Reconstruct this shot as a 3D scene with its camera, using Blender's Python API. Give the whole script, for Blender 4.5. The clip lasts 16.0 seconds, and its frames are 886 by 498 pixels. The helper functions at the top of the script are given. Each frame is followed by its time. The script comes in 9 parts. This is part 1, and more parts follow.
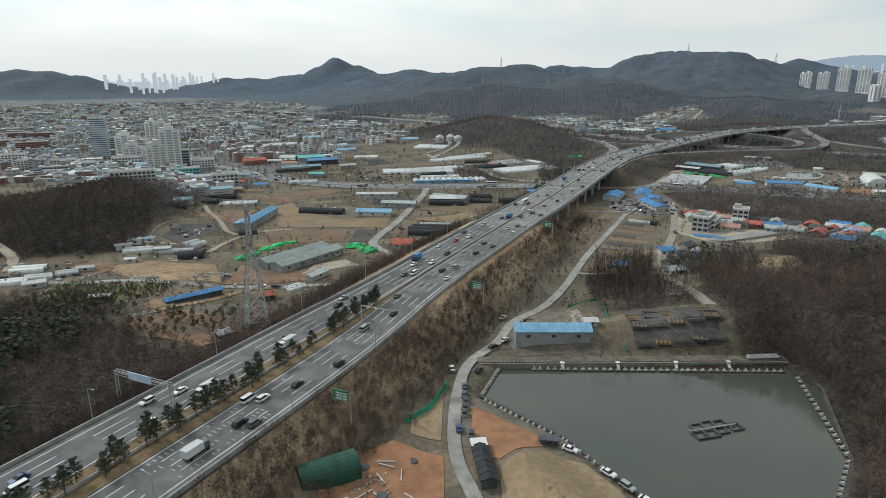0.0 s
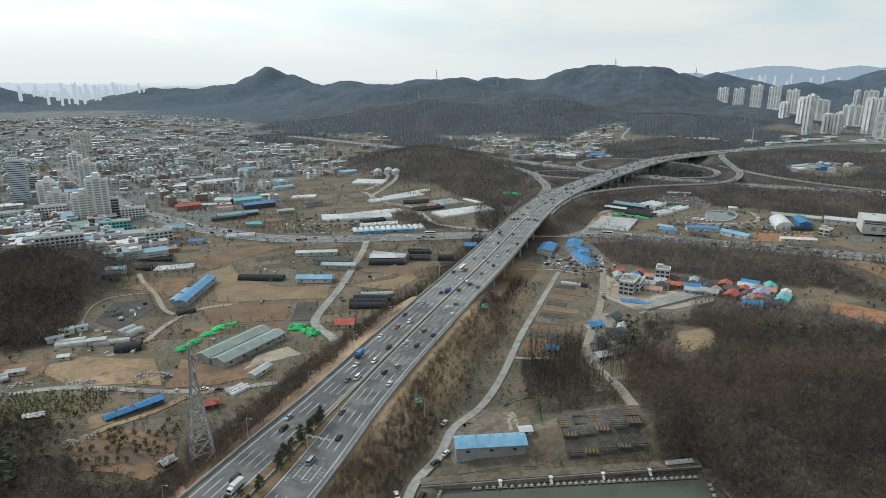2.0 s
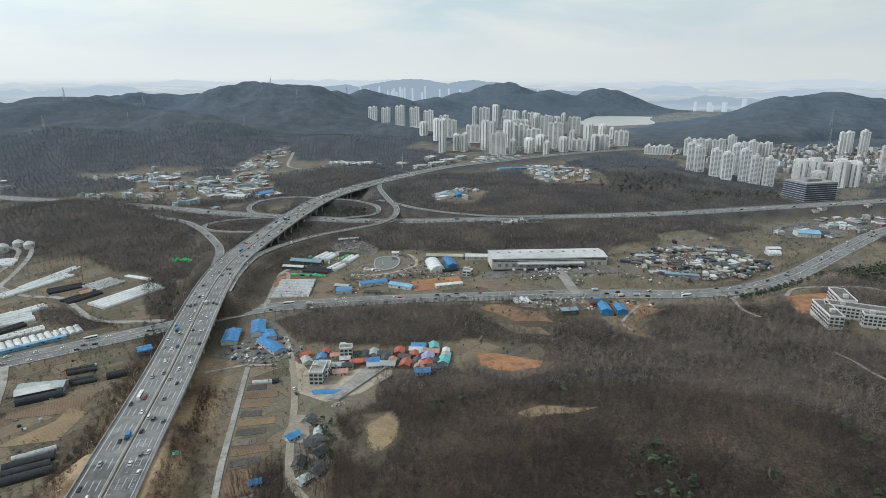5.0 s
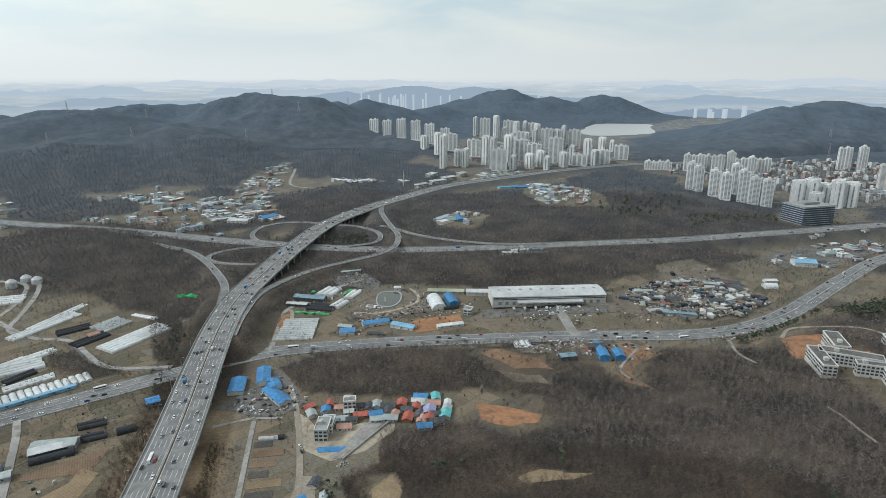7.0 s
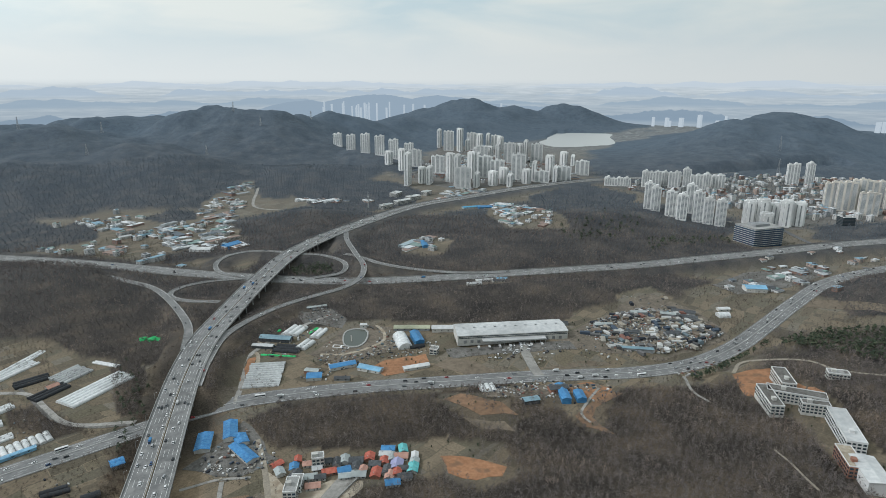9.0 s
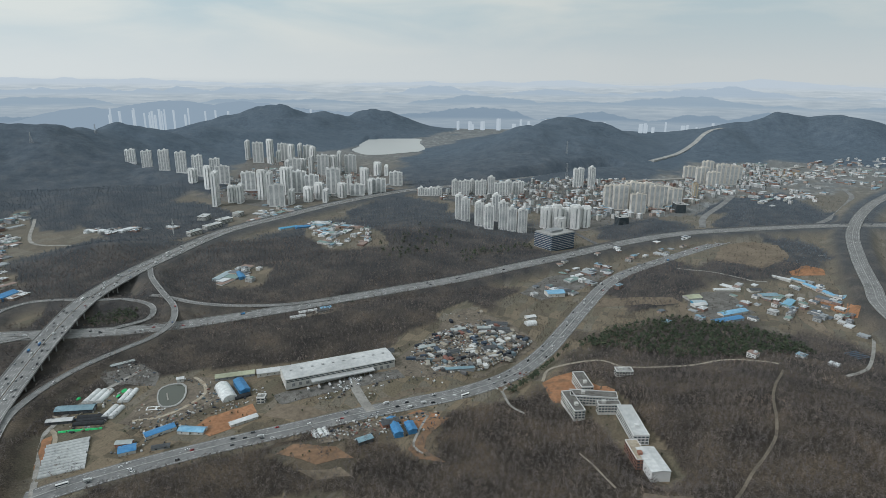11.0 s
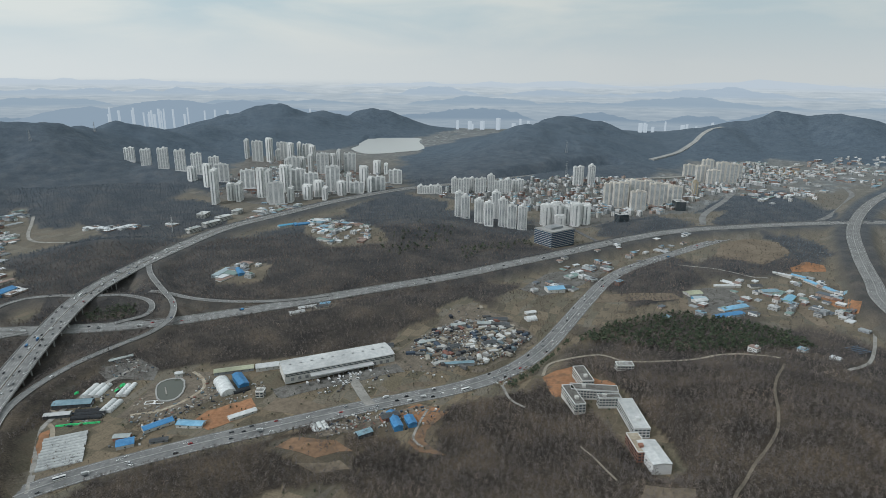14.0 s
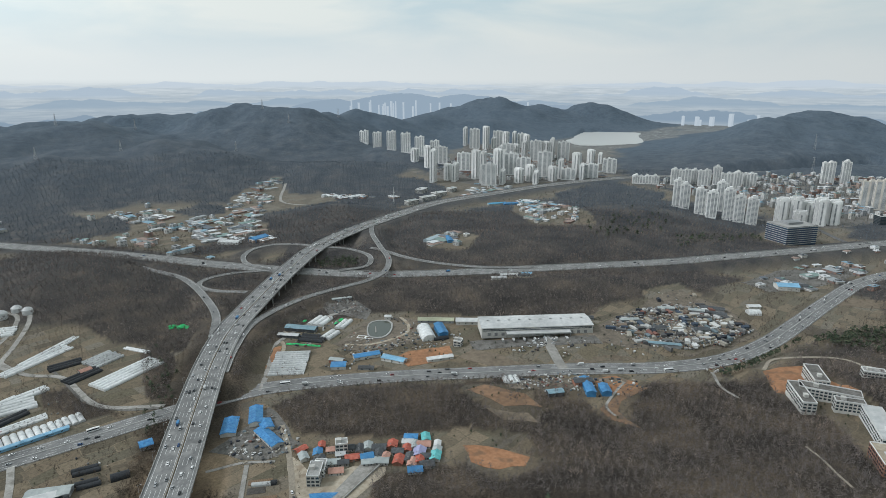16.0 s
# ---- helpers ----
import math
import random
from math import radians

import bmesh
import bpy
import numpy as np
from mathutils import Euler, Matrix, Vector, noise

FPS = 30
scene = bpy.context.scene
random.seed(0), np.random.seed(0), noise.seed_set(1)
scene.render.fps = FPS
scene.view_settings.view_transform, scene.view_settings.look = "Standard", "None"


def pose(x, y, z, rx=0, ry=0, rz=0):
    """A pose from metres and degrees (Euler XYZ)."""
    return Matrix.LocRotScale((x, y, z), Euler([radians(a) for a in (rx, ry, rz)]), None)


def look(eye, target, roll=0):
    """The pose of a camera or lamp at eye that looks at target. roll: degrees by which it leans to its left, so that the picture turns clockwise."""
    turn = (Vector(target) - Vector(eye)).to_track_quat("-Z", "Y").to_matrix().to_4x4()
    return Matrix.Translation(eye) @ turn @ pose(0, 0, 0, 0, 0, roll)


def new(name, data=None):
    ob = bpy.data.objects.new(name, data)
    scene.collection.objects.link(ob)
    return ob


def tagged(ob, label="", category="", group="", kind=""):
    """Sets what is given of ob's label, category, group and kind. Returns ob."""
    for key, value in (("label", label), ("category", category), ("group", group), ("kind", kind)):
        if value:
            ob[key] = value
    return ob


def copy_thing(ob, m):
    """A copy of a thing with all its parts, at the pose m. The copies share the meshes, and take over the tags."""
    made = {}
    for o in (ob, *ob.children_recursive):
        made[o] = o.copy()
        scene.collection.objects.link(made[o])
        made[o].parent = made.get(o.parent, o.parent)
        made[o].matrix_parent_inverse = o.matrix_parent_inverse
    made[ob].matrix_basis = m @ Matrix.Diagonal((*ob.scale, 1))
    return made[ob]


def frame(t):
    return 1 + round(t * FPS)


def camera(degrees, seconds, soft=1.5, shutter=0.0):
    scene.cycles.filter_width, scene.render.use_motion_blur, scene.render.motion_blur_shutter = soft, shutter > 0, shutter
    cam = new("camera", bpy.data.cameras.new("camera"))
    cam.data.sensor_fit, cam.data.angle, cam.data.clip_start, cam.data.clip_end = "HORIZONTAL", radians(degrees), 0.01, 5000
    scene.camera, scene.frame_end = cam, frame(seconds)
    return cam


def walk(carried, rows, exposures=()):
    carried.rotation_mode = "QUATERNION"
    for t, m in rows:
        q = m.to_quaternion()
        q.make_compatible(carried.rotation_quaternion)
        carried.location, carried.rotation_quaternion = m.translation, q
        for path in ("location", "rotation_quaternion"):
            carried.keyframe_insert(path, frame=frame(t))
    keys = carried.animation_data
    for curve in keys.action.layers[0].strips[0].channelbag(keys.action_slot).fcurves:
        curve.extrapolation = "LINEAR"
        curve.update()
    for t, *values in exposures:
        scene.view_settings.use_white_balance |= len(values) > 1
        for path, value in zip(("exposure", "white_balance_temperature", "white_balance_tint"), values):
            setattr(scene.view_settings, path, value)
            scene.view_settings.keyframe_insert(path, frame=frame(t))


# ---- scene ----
# A drone climbs straight up over a motorway valley, panning to its right, and sinks back again.
cam = camera(72.77, 16.0, 0.7)
# seconds, x, y, height, yaw, pitch, lean
ROWS = [
    (0.00, -0.00, 0.00, 103.50, 0.000, -15.699, -0.368),
    (0.50, 0.47, 0.46, 116.60, -0.613, -15.684, -0.395),
    (1.00, 0.61, 0.86, 129.72, -1.300, -15.636, -0.414),
    (1.50, 0.95, 1.36, 142.84, -2.003, -15.639, -0.478),
    (2.00, 1.32, 2.02, 156.05, -5.846, -15.635, -0.400),
    (2.50, 1.47, 2.77, 169.33, -10.319, -15.665, -0.304),
    (3.00, 1.27, 3.48, 182.56, -15.873, -15.722, -0.209),
    (3.50, 1.69, 4.55, 195.64, -24.642, -15.783, -0.042),
    (4.00, 2.72, 5.64, 208.46, -32.363, -15.767, 0.079),
    (4.50, 3.76, 6.67, 221.18, -36.765, -15.741, 0.084),
    (7.00, 5.18, 8.86, 284.70, -36.659, -15.776, -0.079),
    (7.50, 5.85, 8.93, 297.61, -36.668, -15.773, -0.027),
    (8.00, 6.40, 9.09, 310.50, -36.619, -15.665, -0.008),
    (8.50, 6.82, 9.48, 323.28, -37.270, -15.618, 0.015),
    (9.00, 7.42, 10.00, 335.89, -40.055, -15.626, 0.053),
    (9.50, 8.00, 10.42, 348.34, -45.092, -15.659, 0.113),
    (10.00, 8.69, 10.63, 360.55, -57.700, -15.670, 0.419),
    (11.00, 9.05, 11.52, 385.40, -57.657, -15.681, 0.423),
    (12.00, 9.40, 12.41, 409.80, -57.615, -15.692, 0.428),
    (12.25, 9.49, 12.63, 414.90, -57.604, -15.695, 0.429),
    (12.50, 9.58, 12.85, 413.37, -57.593, -15.698, 0.430),
    (13.00, 9.63, 12.58, 400.82, -57.497, -15.684, 0.422),
    (13.50, 9.75, 12.35, 388.28, -57.547, -15.633, 0.400),
    (14.00, 9.74, 12.13, 375.71, -57.693, -15.616, 0.407),
    (14.50, 9.23, 11.69, 363.11, -57.762, -15.698, 0.404),
    (15.00, 8.17, 10.87, 350.55, -47.607, -15.684, 0.191),
    (15.50, 7.19, 9.58, 337.94, -40.487, -15.638, 0.064),
    (16.00, 6.20, 8.24, 325.32, -37.590, -15.609, -0.024),
]
walk(cam, [(t, pose(x, y, z, 0, 0, yaw) @ pose(0, 0, 0, 90 + pitch, 0, 0) @ pose(0, 0, 0, 0, 0, lean)) for t, x, y, z, yaw, pitch, lean in ROWS],
     exposures=[(0.0, 0.18, 6020, 10), (3.0, 0.26, 5920, 10), (8.0, 0.22, 5900, 10), (10.0, 0.1, 5900, 10), (12.4, 0.0, 5880, 10), (14.5, 0.08, 5900, 10), (16.0, 0.18, 5900, 10)])

# ---- light: a hazy, thinly overcast day in early spring ----
SUN_AZ, SUN_EL = 300.0, 42.0          # degrees clockwise from +y, and above the horizon
world = bpy.data.worlds.new("sky")
scene.world = world
world.use_nodes = True
wn, wl = world.node_tree.nodes, world.node_tree.links
wn.clear()


def wnode(kind, **values):
    nd = wn.new(kind)
    for key, value in values.items():
        nd.inputs[key].default_value = value
    return nd


w_out = wn.new("ShaderNodeOutputWorld")
w_bg = wnode("ShaderNodeBackground", Strength=1.0)
w_sky = wn.new("ShaderNodeTexSky")
w_sky.sky_type, w_sky.sun_disc = "NISHITA", False
w_sky.sun_elevation, w_sky.sun_rotation = radians(SUN_EL), radians(SUN_AZ)
w_sky.air_density, w_sky.dust_density = 1.4, 4.0
w_dim = wn.new("ShaderNodeVectorMath")
w_dim.operation = "SCALE"
w_dim.inputs["Scale"].default_value = 0.07
wl.new(w_sky.outputs["Color"], w_dim.inputs[0])
w_co = wn.new("ShaderNodeTexCoord")
w_sep = wn.new("ShaderNodeSeparateXYZ")
wl.new(w_co.outputs["Generated"], w_sep.inputs[0])
# thin cloud: streaks flattened towards the horizon
w_map = wn.new("ShaderNodeMapping")
w_map.inputs["Scale"].default_value = (1.6, 1.6, 7.0)
w_map.inputs["Rotation"].default_value = (0.05, 0.08, 0.4)
wl.new(w_co.outputs["Generated"], w_map.inputs[0])
w_cl = wnode("ShaderNodeTexNoise", Scale=1.9, Detail=7.0, Roughness=0.52, Distortion=0.35)
wl.new(w_map.outputs[0], w_cl.inputs["Vector"])
w_cr = wn.new("ShaderNodeValToRGB")
w_cr.color_ramp.elements[0].position, w_cr.color_ramp.elements[0].color = 0.40, (0.60, 0.69, 0.675, 1)
w_cr.color_ramp.elements[1].position, w_cr.color_ramp.elements[1].color = 0.62, (0.81, 0.815, 0.725, 1)
wl.new(w_cl.outputs["Fac"], w_cr.inputs[0])
w_mix = wn.new("ShaderNodeMix")
w_mix.data_type = "RGBA"
w_mix.inputs["Factor"].default_value = 0.9
wl.new(w_dim.outputs[0], w_mix.inputs["A"])
wl.new(w_cr.outputs[0], w_mix.inputs["B"])
# glow of the veiled sun, low on the sunward side
w_dot = wn.new("ShaderNodeVectorMath")
w_dot.operation = "DOT_PRODUCT"
_az, _el = radians(-32.0), radians(17.0)
w_dot.inputs[1].default_value = (math.sin(_az) * math.cos(_el), math.cos(_az) * math.cos(_el), math.sin(_el))
wl.new(w_co.outputs["Generated"], w_dot.inputs[0])
w_gl = wnode("ShaderNodeMapRange", **{"From Min": 0.62, "From Max": 1.0, "To Min": 0.0, "To Max": 1.0})
w_gl.interpolation_type = "SMOOTHSTEP"
wl.new(w_dot.outputs["Value"], w_gl.inputs[0])
w_glow = wn.new("ShaderNodeMix")
w_glow.data_type, w_glow.blend_type = "RGBA", "ADD"
w_glow.inputs["B"].default_value = (0.24, 0.22, 0.175, 1)
wl.new(w_gl.outputs[0], w_glow.inputs["Factor"])
wl.new(w_mix.outputs["Result"], w_glow.inputs["A"])
# the sky pales away from the sun
w_dir = wn.new("ShaderNodeVectorMath")
w_dir.operation = "DOT_PRODUCT"
w_dir.inputs[1].default_value = (math.sin(_az), math.cos(_az), 0.0)
wl.new(w_co.outputs["Generated"], w_dir.inputs[0])
w_fall = wnode("ShaderNodeMapRange", **{"From Min": -0.3, "From Max": 0.9, "To Min": 0.80, "To Max": 1.0})
wl.new(w_dir.outputs["Value"], w_fall.inputs[0])


def wmix(a, b, factor):
    """The colour b laid over a."""
    x = wn.new("ShaderNodeMix")
    x.data_type = "RGBA"
    wl.new(factor, x.inputs["Factor"])
    wl.new(a, x.inputs["A"])
    if isinstance(b, tuple):
        x.inputs["B"].default_value = (*b, 1)
    else:
        wl.new(b, x.inputs["B"])
    return x.outputs["Result"]


def wmath(op, a, b):
    x = wn.new("ShaderNodeMath")
    x.operation = op
    for k, q in enumerate((a, b)):
        if isinstance(q, float):
            x.inputs[k].default_value = q
        else:
            wl.new(q, x.inputs[k])
    return x.outputs[0]


def wstep(src, lo, hi):
    x = wnode("ShaderNodeMapRange", **{"From Min": lo, "From Max": hi})
    x.interpolation_type = "SMOOTHSTEP"
    wl.new(src, x.inputs[0])
    return x.outputs[0]


w_z = w_sep.outputs["Z"]
w_haze = wmix(w_glow.outputs["Result"], (0.71, 0.715, 0.66), wstep(w_z, 0.12, 0.0))
w_dimmed = wn.new("ShaderNodeVectorMath")
w_dimmed.operation = "SCALE"
wl.new(w_haze, w_dimmed.inputs[0])
wl.new(w_fall.outputs[0], w_dimmed.inputs["Scale"])
# the endlessly distant plain under the horizon, with its pale towns and fields
w_rid = wn.new("ShaderNodeMapping")
w_rid.inputs["Scale"].default_value = (26.0, 26.0, 420.0)
wl.new(w_co.outputs["Generated"], w_rid.inputs[0])
w_rn = wnode("ShaderNodeTexNoise", Scale=1.0, Detail=5.0, Roughness=0.62)
wl.new(w_rid.outputs[0], w_rn.inputs["Vector"])
w_far = wn.new("ShaderNodeValToRGB")
ramp = w_far.color_ramp
ramp.elements[0].position, ramp.elements[0].color = 0.0, (0.27, 0.32, 0.355, 1)
ramp.elements[1].position, ramp.elements[1].color = 1.0, (0.55, 0.575, 0.56, 1)
for p_, c_ in ((0.45, (0.345, 0.39, 0.41, 1)), (0.75, (0.44, 0.475, 0.475, 1))):
    ramp.elements.new(p_).color = c_
w_h = wnode("ShaderNodeMapRange", **{"From Min": -0.09, "From Max": 0.0})
wl.new(w_z, w_h.inputs[0])
w_speck = wmath("MULTIPLY_ADD", w_rn.outputs["Fac"], 1.0)
w_speck.node.inputs[2].default_value = -0.5
wl.new(wmath("ADD", w_h.outputs[0], w_speck), w_far.inputs[0])
w_col = wmix(w_dimmed.outputs[0], w_far.outputs[0], wstep(w_z, 0.004, -0.012))
# faint ridges one before another: bearing by bearing, height over the horizon, colour, run-out below
w_az = wmath("ARCTAN2", w_sep.outputs["X"], w_sep.outputs["Y"])
for k_, (rate, base_, amp_, tone_, deep_) in enumerate(((3.1, -0.003, 0.040, (0.50, 0.545, 0.565), 0.006), (5.3, -0.015, 0.050, (0.39, 0.45, 0.49), 0.007),
                                                        (4.1, -0.030, 0.045, (0.30, 0.365, 0.41), 0.007), (6.7, -0.050, 0.045, (0.225, 0.285, 0.335), 0.010))):
    w_n1 = wn.new("ShaderNodeTexNoise")
    w_n1.noise_dimensions = "1D"
    w_n1.inputs["Scale"].default_value, w_n1.inputs["Detail"].default_value, w_n1.inputs["Roughness"].default_value = rate, 6.0, 0.55
    wl.new(wmath("ADD", w_az, 7.3 * k_ + 1.0), w_n1.inputs["W"])
    w_top = wmath("MULTIPLY_ADD", w_n1.outputs["Fac"], amp_)
    w_top.node.inputs[2].default_value = base_ - 0.5 * amp_
    w_under = wmath("SUBTRACT", w_top, w_z)
    w_body = wmath("MULTIPLY", wstep(w_under, 0.0, 0.0012), wstep(wmath("SUBTRACT", w_z, base_ - deep_), -0.004, 0.004))
    w_col = wmix(w_col, tone_, wmath("MULTIPLY", w_body, 0.88))
wl.new(w_col, w_bg.inputs["Color"])
wl.new(w_bg.outputs[0], w_out.inputs[0])

sun_data = bpy.data.lights.new("sun", "SUN")
sun_data.energy, sun_data.angle, sun_data.color = 1.6, radians(10), (1.0, 0.965, 0.92)
sun = new("sun", sun_data)
_a, _e = radians(SUN_AZ), radians(SUN_EL)
sun.matrix_world = look((0, 0, 900), (-math.sin(_a) * math.cos(_e), -math.cos(_a) * math.cos(_e), 900 - math.sin(_e)))
scene.view_settings.exposure = 0.0


# ---- materials ----
def material(name, base, rough=0.85, metal=0.0, spec=0.3):
    m = bpy.data.materials.new(name)
    m.use_nodes = True
    b = m.node_tree.nodes["Principled BSDF"]
    b.inputs["Base Color"].default_value = (*base, 1)
    b.inputs["Roughness"].default_value = rough
    b.inputs["Metallic"].default_value = metal
    b.inputs["Specular IOR Level"].default_value = spec
    return m


def grained(name, base, other, scale=0.5, rough=0.85, bump=0.0, detail=6.0, low=0.35, high=0.65, second=None, metal=0.0, spec=0.3,
            vary=0.0, island=False):
    """Two tones over object-space noise at two scales, with bump; vary: how far single objects (or islands) differ in brightness."""
    m = material(name, base, rough, metal, spec)
    n, l = m.node_tree.nodes, m.node_tree.links
    b = n["Principled BSDF"]
    geo = n.new("ShaderNodeNewGeometry")
    tex = n.new("ShaderNodeTexNoise")
    tex.inputs["Scale"].default_value, tex.inputs["Detail"].default_value = scale, detail
    l.new(geo.outputs["Position"], tex.inputs["Vector"])
    r = n.new("ShaderNodeValToRGB")
    r.color_ramp.elements[0].position, r.color_ramp.elements[0].color = low, (*base, 1)
    r.color_ramp.elements[1].position, r.color_ramp.elements[1].color = high, (*other, 1)
    l.new(tex.outputs["Fac"], r.inputs[0])
    out = r.outputs[0]
    big = n.new("ShaderNodeTexNoise")
    big.inputs["Scale"].default_value, big.inputs["Detail"].default_value = scale * 0.09, 4.0
    l.new(geo.outputs["Position"], big.inputs["Vector"])
    mr = n.new("ShaderNodeMapRange")
    mr.inputs["From Min"].default_value, mr.inputs["From Max"].default_value = 0.3, 0.7
    mr.inputs["To Min"].default_value, mr.inputs["To Max"].default_value = 0.78, 1.2
    l.new(big.outputs["Fac"], mr.inputs[0])
    sc = n.new("ShaderNodeVectorMath")
    sc.operation = "SCALE"
    l.new(out, sc.inputs[0])
    l.new(mr.outputs[0], sc.inputs["Scale"])
    out = sc.outputs[0]
    if second:
        mx = n.new("ShaderNodeMix")
        mx.data_type = "RGBA"
        t2 = n.new("ShaderNodeTexNoise")
        t2.inputs["Scale"].default_value, t2.inputs["Detail"].default_value = scale * 0.3, 5.0
        l.new(geo.outputs["Position"], t2.inputs["Vector"])
        m2 = n.new("ShaderNodeMapRange")
        m2.inputs["From Min"].default_value, m2.inputs["From Max"].default_value = 0.52, 0.66
        l.new(t2.outputs["Fac"], m2.inputs[0])
        l.new(m2.outputs[0], mx.inputs["Factor"])
        l.new(out, mx.inputs["A"])
        mx.inputs["B"].default_value = (*second, 1)
        out = mx.outputs["Result"]
    if vary:
        src = geo.outputs["Random Per Island"] if island else n.new("ShaderNodeObjectInfo").outputs["Random"]
        v = n.new("ShaderNodeMapRange")
        v.inputs["To Min"].default_value, v.inputs["To Max"].default_value = 1 - vary, 1 + vary
        l.new(src, v.inputs[0])
        s2 = n.new("ShaderNodeVectorMath")
        s2.operation = "SCALE"
        l.new(out, s2.inputs[0])
        l.new(v.outputs[0], s2.inputs["Scale"])
        out = s2.outputs[0]
    l.new(out, b.inputs["Base Color"])
    if bump:
        bp = n.new("ShaderNodeBump")
        bp.inputs["Strength"].default_value, bp.inputs["Distance"].default_value = bump, 0.5 / max(scale, 0.05)
        l.new(tex.outputs["Fac"], bp.inputs["Height"])
        l.new(bp.outputs[0], b.inputs["Normal"])
    return m


def many(name, tones, rough=0.8, spec=0.3, by_tree=0.0):
    """A material whose islands each take one of several tones at random; by_tree: how far whole trees differ besides."""
    m = material(name, tones[0], rough, 0.0, spec)
    n, l = m.node_tree.nodes, m.node_tree.links
    geo = n.new("ShaderNodeNewGeometry")
    r = n.new("ShaderNodeValToRGB")
    r.color_ramp.interpolation = "CONSTANT"
    r.color_ramp.elements[0].color = (*tones[0], 1)
    r.color_ramp.elements[1].position, r.color_ramp.elements[1].color = 1.0 / len(tones), (*tones[1], 1)
    for k, c in enumerate(tones[2:], 2):
        e = r.color_ramp.elements.new(k / len(tones))
        e.color = (*c, 1)
    l.new(geo.outputs["Random Per Island"], r.inputs[0])
    t = n.new("ShaderNodeTexNoise")
    t.inputs["Scale"].default_value, t.inputs["Detail"].default_value = 0.6, 4.0
    l.new(geo.outputs["Position"], t.inputs["Vector"])
    mr = n.new("ShaderNodeMapRange")
    mr.inputs["To Min"].default_value, mr.inputs["To Max"].default_value = 0.7, 1.25
    l.new(t.outputs["Fac"], mr.inputs[0])
    sc = n.new("ShaderNodeVectorMath")
    sc.operation = "SCALE"
    l.new(r.outputs[0], sc.inputs[0])
    l.new(mr.outputs[0], sc.inputs["Scale"])
    out = sc.outputs[0]
    if by_tree:
        own = n.new("ShaderNodeAttribute")
        own.attribute_name = "tree_tone"
        kinds = n.new("ShaderNodeValToRGB")
        els = kinds.color_ramp.elements
        els[0].position, els[0].color = 0.0, (0.42, 0.42, 0.44, 1)
        els[1].position, els[1].color = 1.0, (2.1, 1.78, 1.48, 1)
        els.new(0.45).color = (0.92, 0.90, 0.89, 1)
        els.new(0.75).color = (1.35, 1.26, 1.16, 1)
        l.new(own.outputs["Fac"], kinds.inputs[0])
        by = n.new("ShaderNodeMix")
        by.data_type, by.blend_type = "RGBA", "MULTIPLY"
        by.inputs["Factor"].default_value = by_tree
        l.new(out, by.inputs["A"])
        l.new(kinds.outputs[0], by.inputs["B"])
        out = by.outputs["Result"]
    l.new(out, n["Principled BSDF"].inputs["Base Color"])
    return m


ASPHALT = grained("asphalt", (0.092, 0.092, 0.093), (0.128, 0.128, 0.127), 0.35, 0.8, 0.05, second=(0.165, 0.163, 0.159))
GREY_ASPHALT = grained("grey_asphalt", (0.145, 0.145, 0.144), (0.19, 0.19, 0.187), 0.35, 0.8, 0.05, second=(0.22, 0.217, 0.21))
WORN_ASPHALT = grained("worn_asphalt", (0.155, 0.155, 0.153), (0.20, 0.199, 0.195), 0.35, 0.8, 0.05, second=(0.235, 0.232, 0.225))
PALE_ROAD = grained("old_concrete_road", (0.26, 0.25, 0.23), (0.34, 0.325, 0.30), 0.4, 0.9, 0.05, second=(0.19, 0.18, 0.16))
DIRT_ROAD = grained("track", (0.25, 0.22, 0.175), (0.33, 0.29, 0.235), 0.5, 0.95, 0.1)
CONCRETE = grained("concrete", (0.27, 0.27, 0.26), (0.36, 0.355, 0.34), 0.5, 0.88, 0.05)
PAINT = grained("road_paint", (0.55, 0.55, 0.54), (0.75, 0.75, 0.73), 0.8, 0.7)
STEEL = grained("galvanised_steel", (0.36, 0.37, 0.38), (0.5, 0.5, 0.5), 1.0, 0.45, metal=0.6)
WATER = material("pond_water", (0.066, 0.072, 0.056), 0.05, 0.0, 0.5)
# the lake's pale base colour stands in for reflected bright sky
LAKE = material("lake_water", (0.40, 0.41, 0.40), 0.35, 0.0, 0.5)
for m_, s_ in ((WATER, 0.5), (LAKE, 0.06)):
    n_, l_ = m_.node_tree.nodes, m_.node_tree.links
    t_ = n_.new("ShaderNodeTexNoise")
    t_.inputs["Scale"].default_value, t_.inputs["Detail"].default_value = s_, 3.0
    g_ = n_.new("ShaderNodeNewGeometry")
    l_.new(g_.outputs["Position"], t_.inputs["Vector"])
    b_ = n_.new("ShaderNodeBump")
    b_.inputs["Strength"].default_value, b_.inputs["Distance"].default_value = 0.03, 0.5
    l_.new(t_.outputs["Fac"], b_.inputs["Height"])
    l_.new(b_.outputs[0], n_["Principled BSDF"].inputs["Normal"])


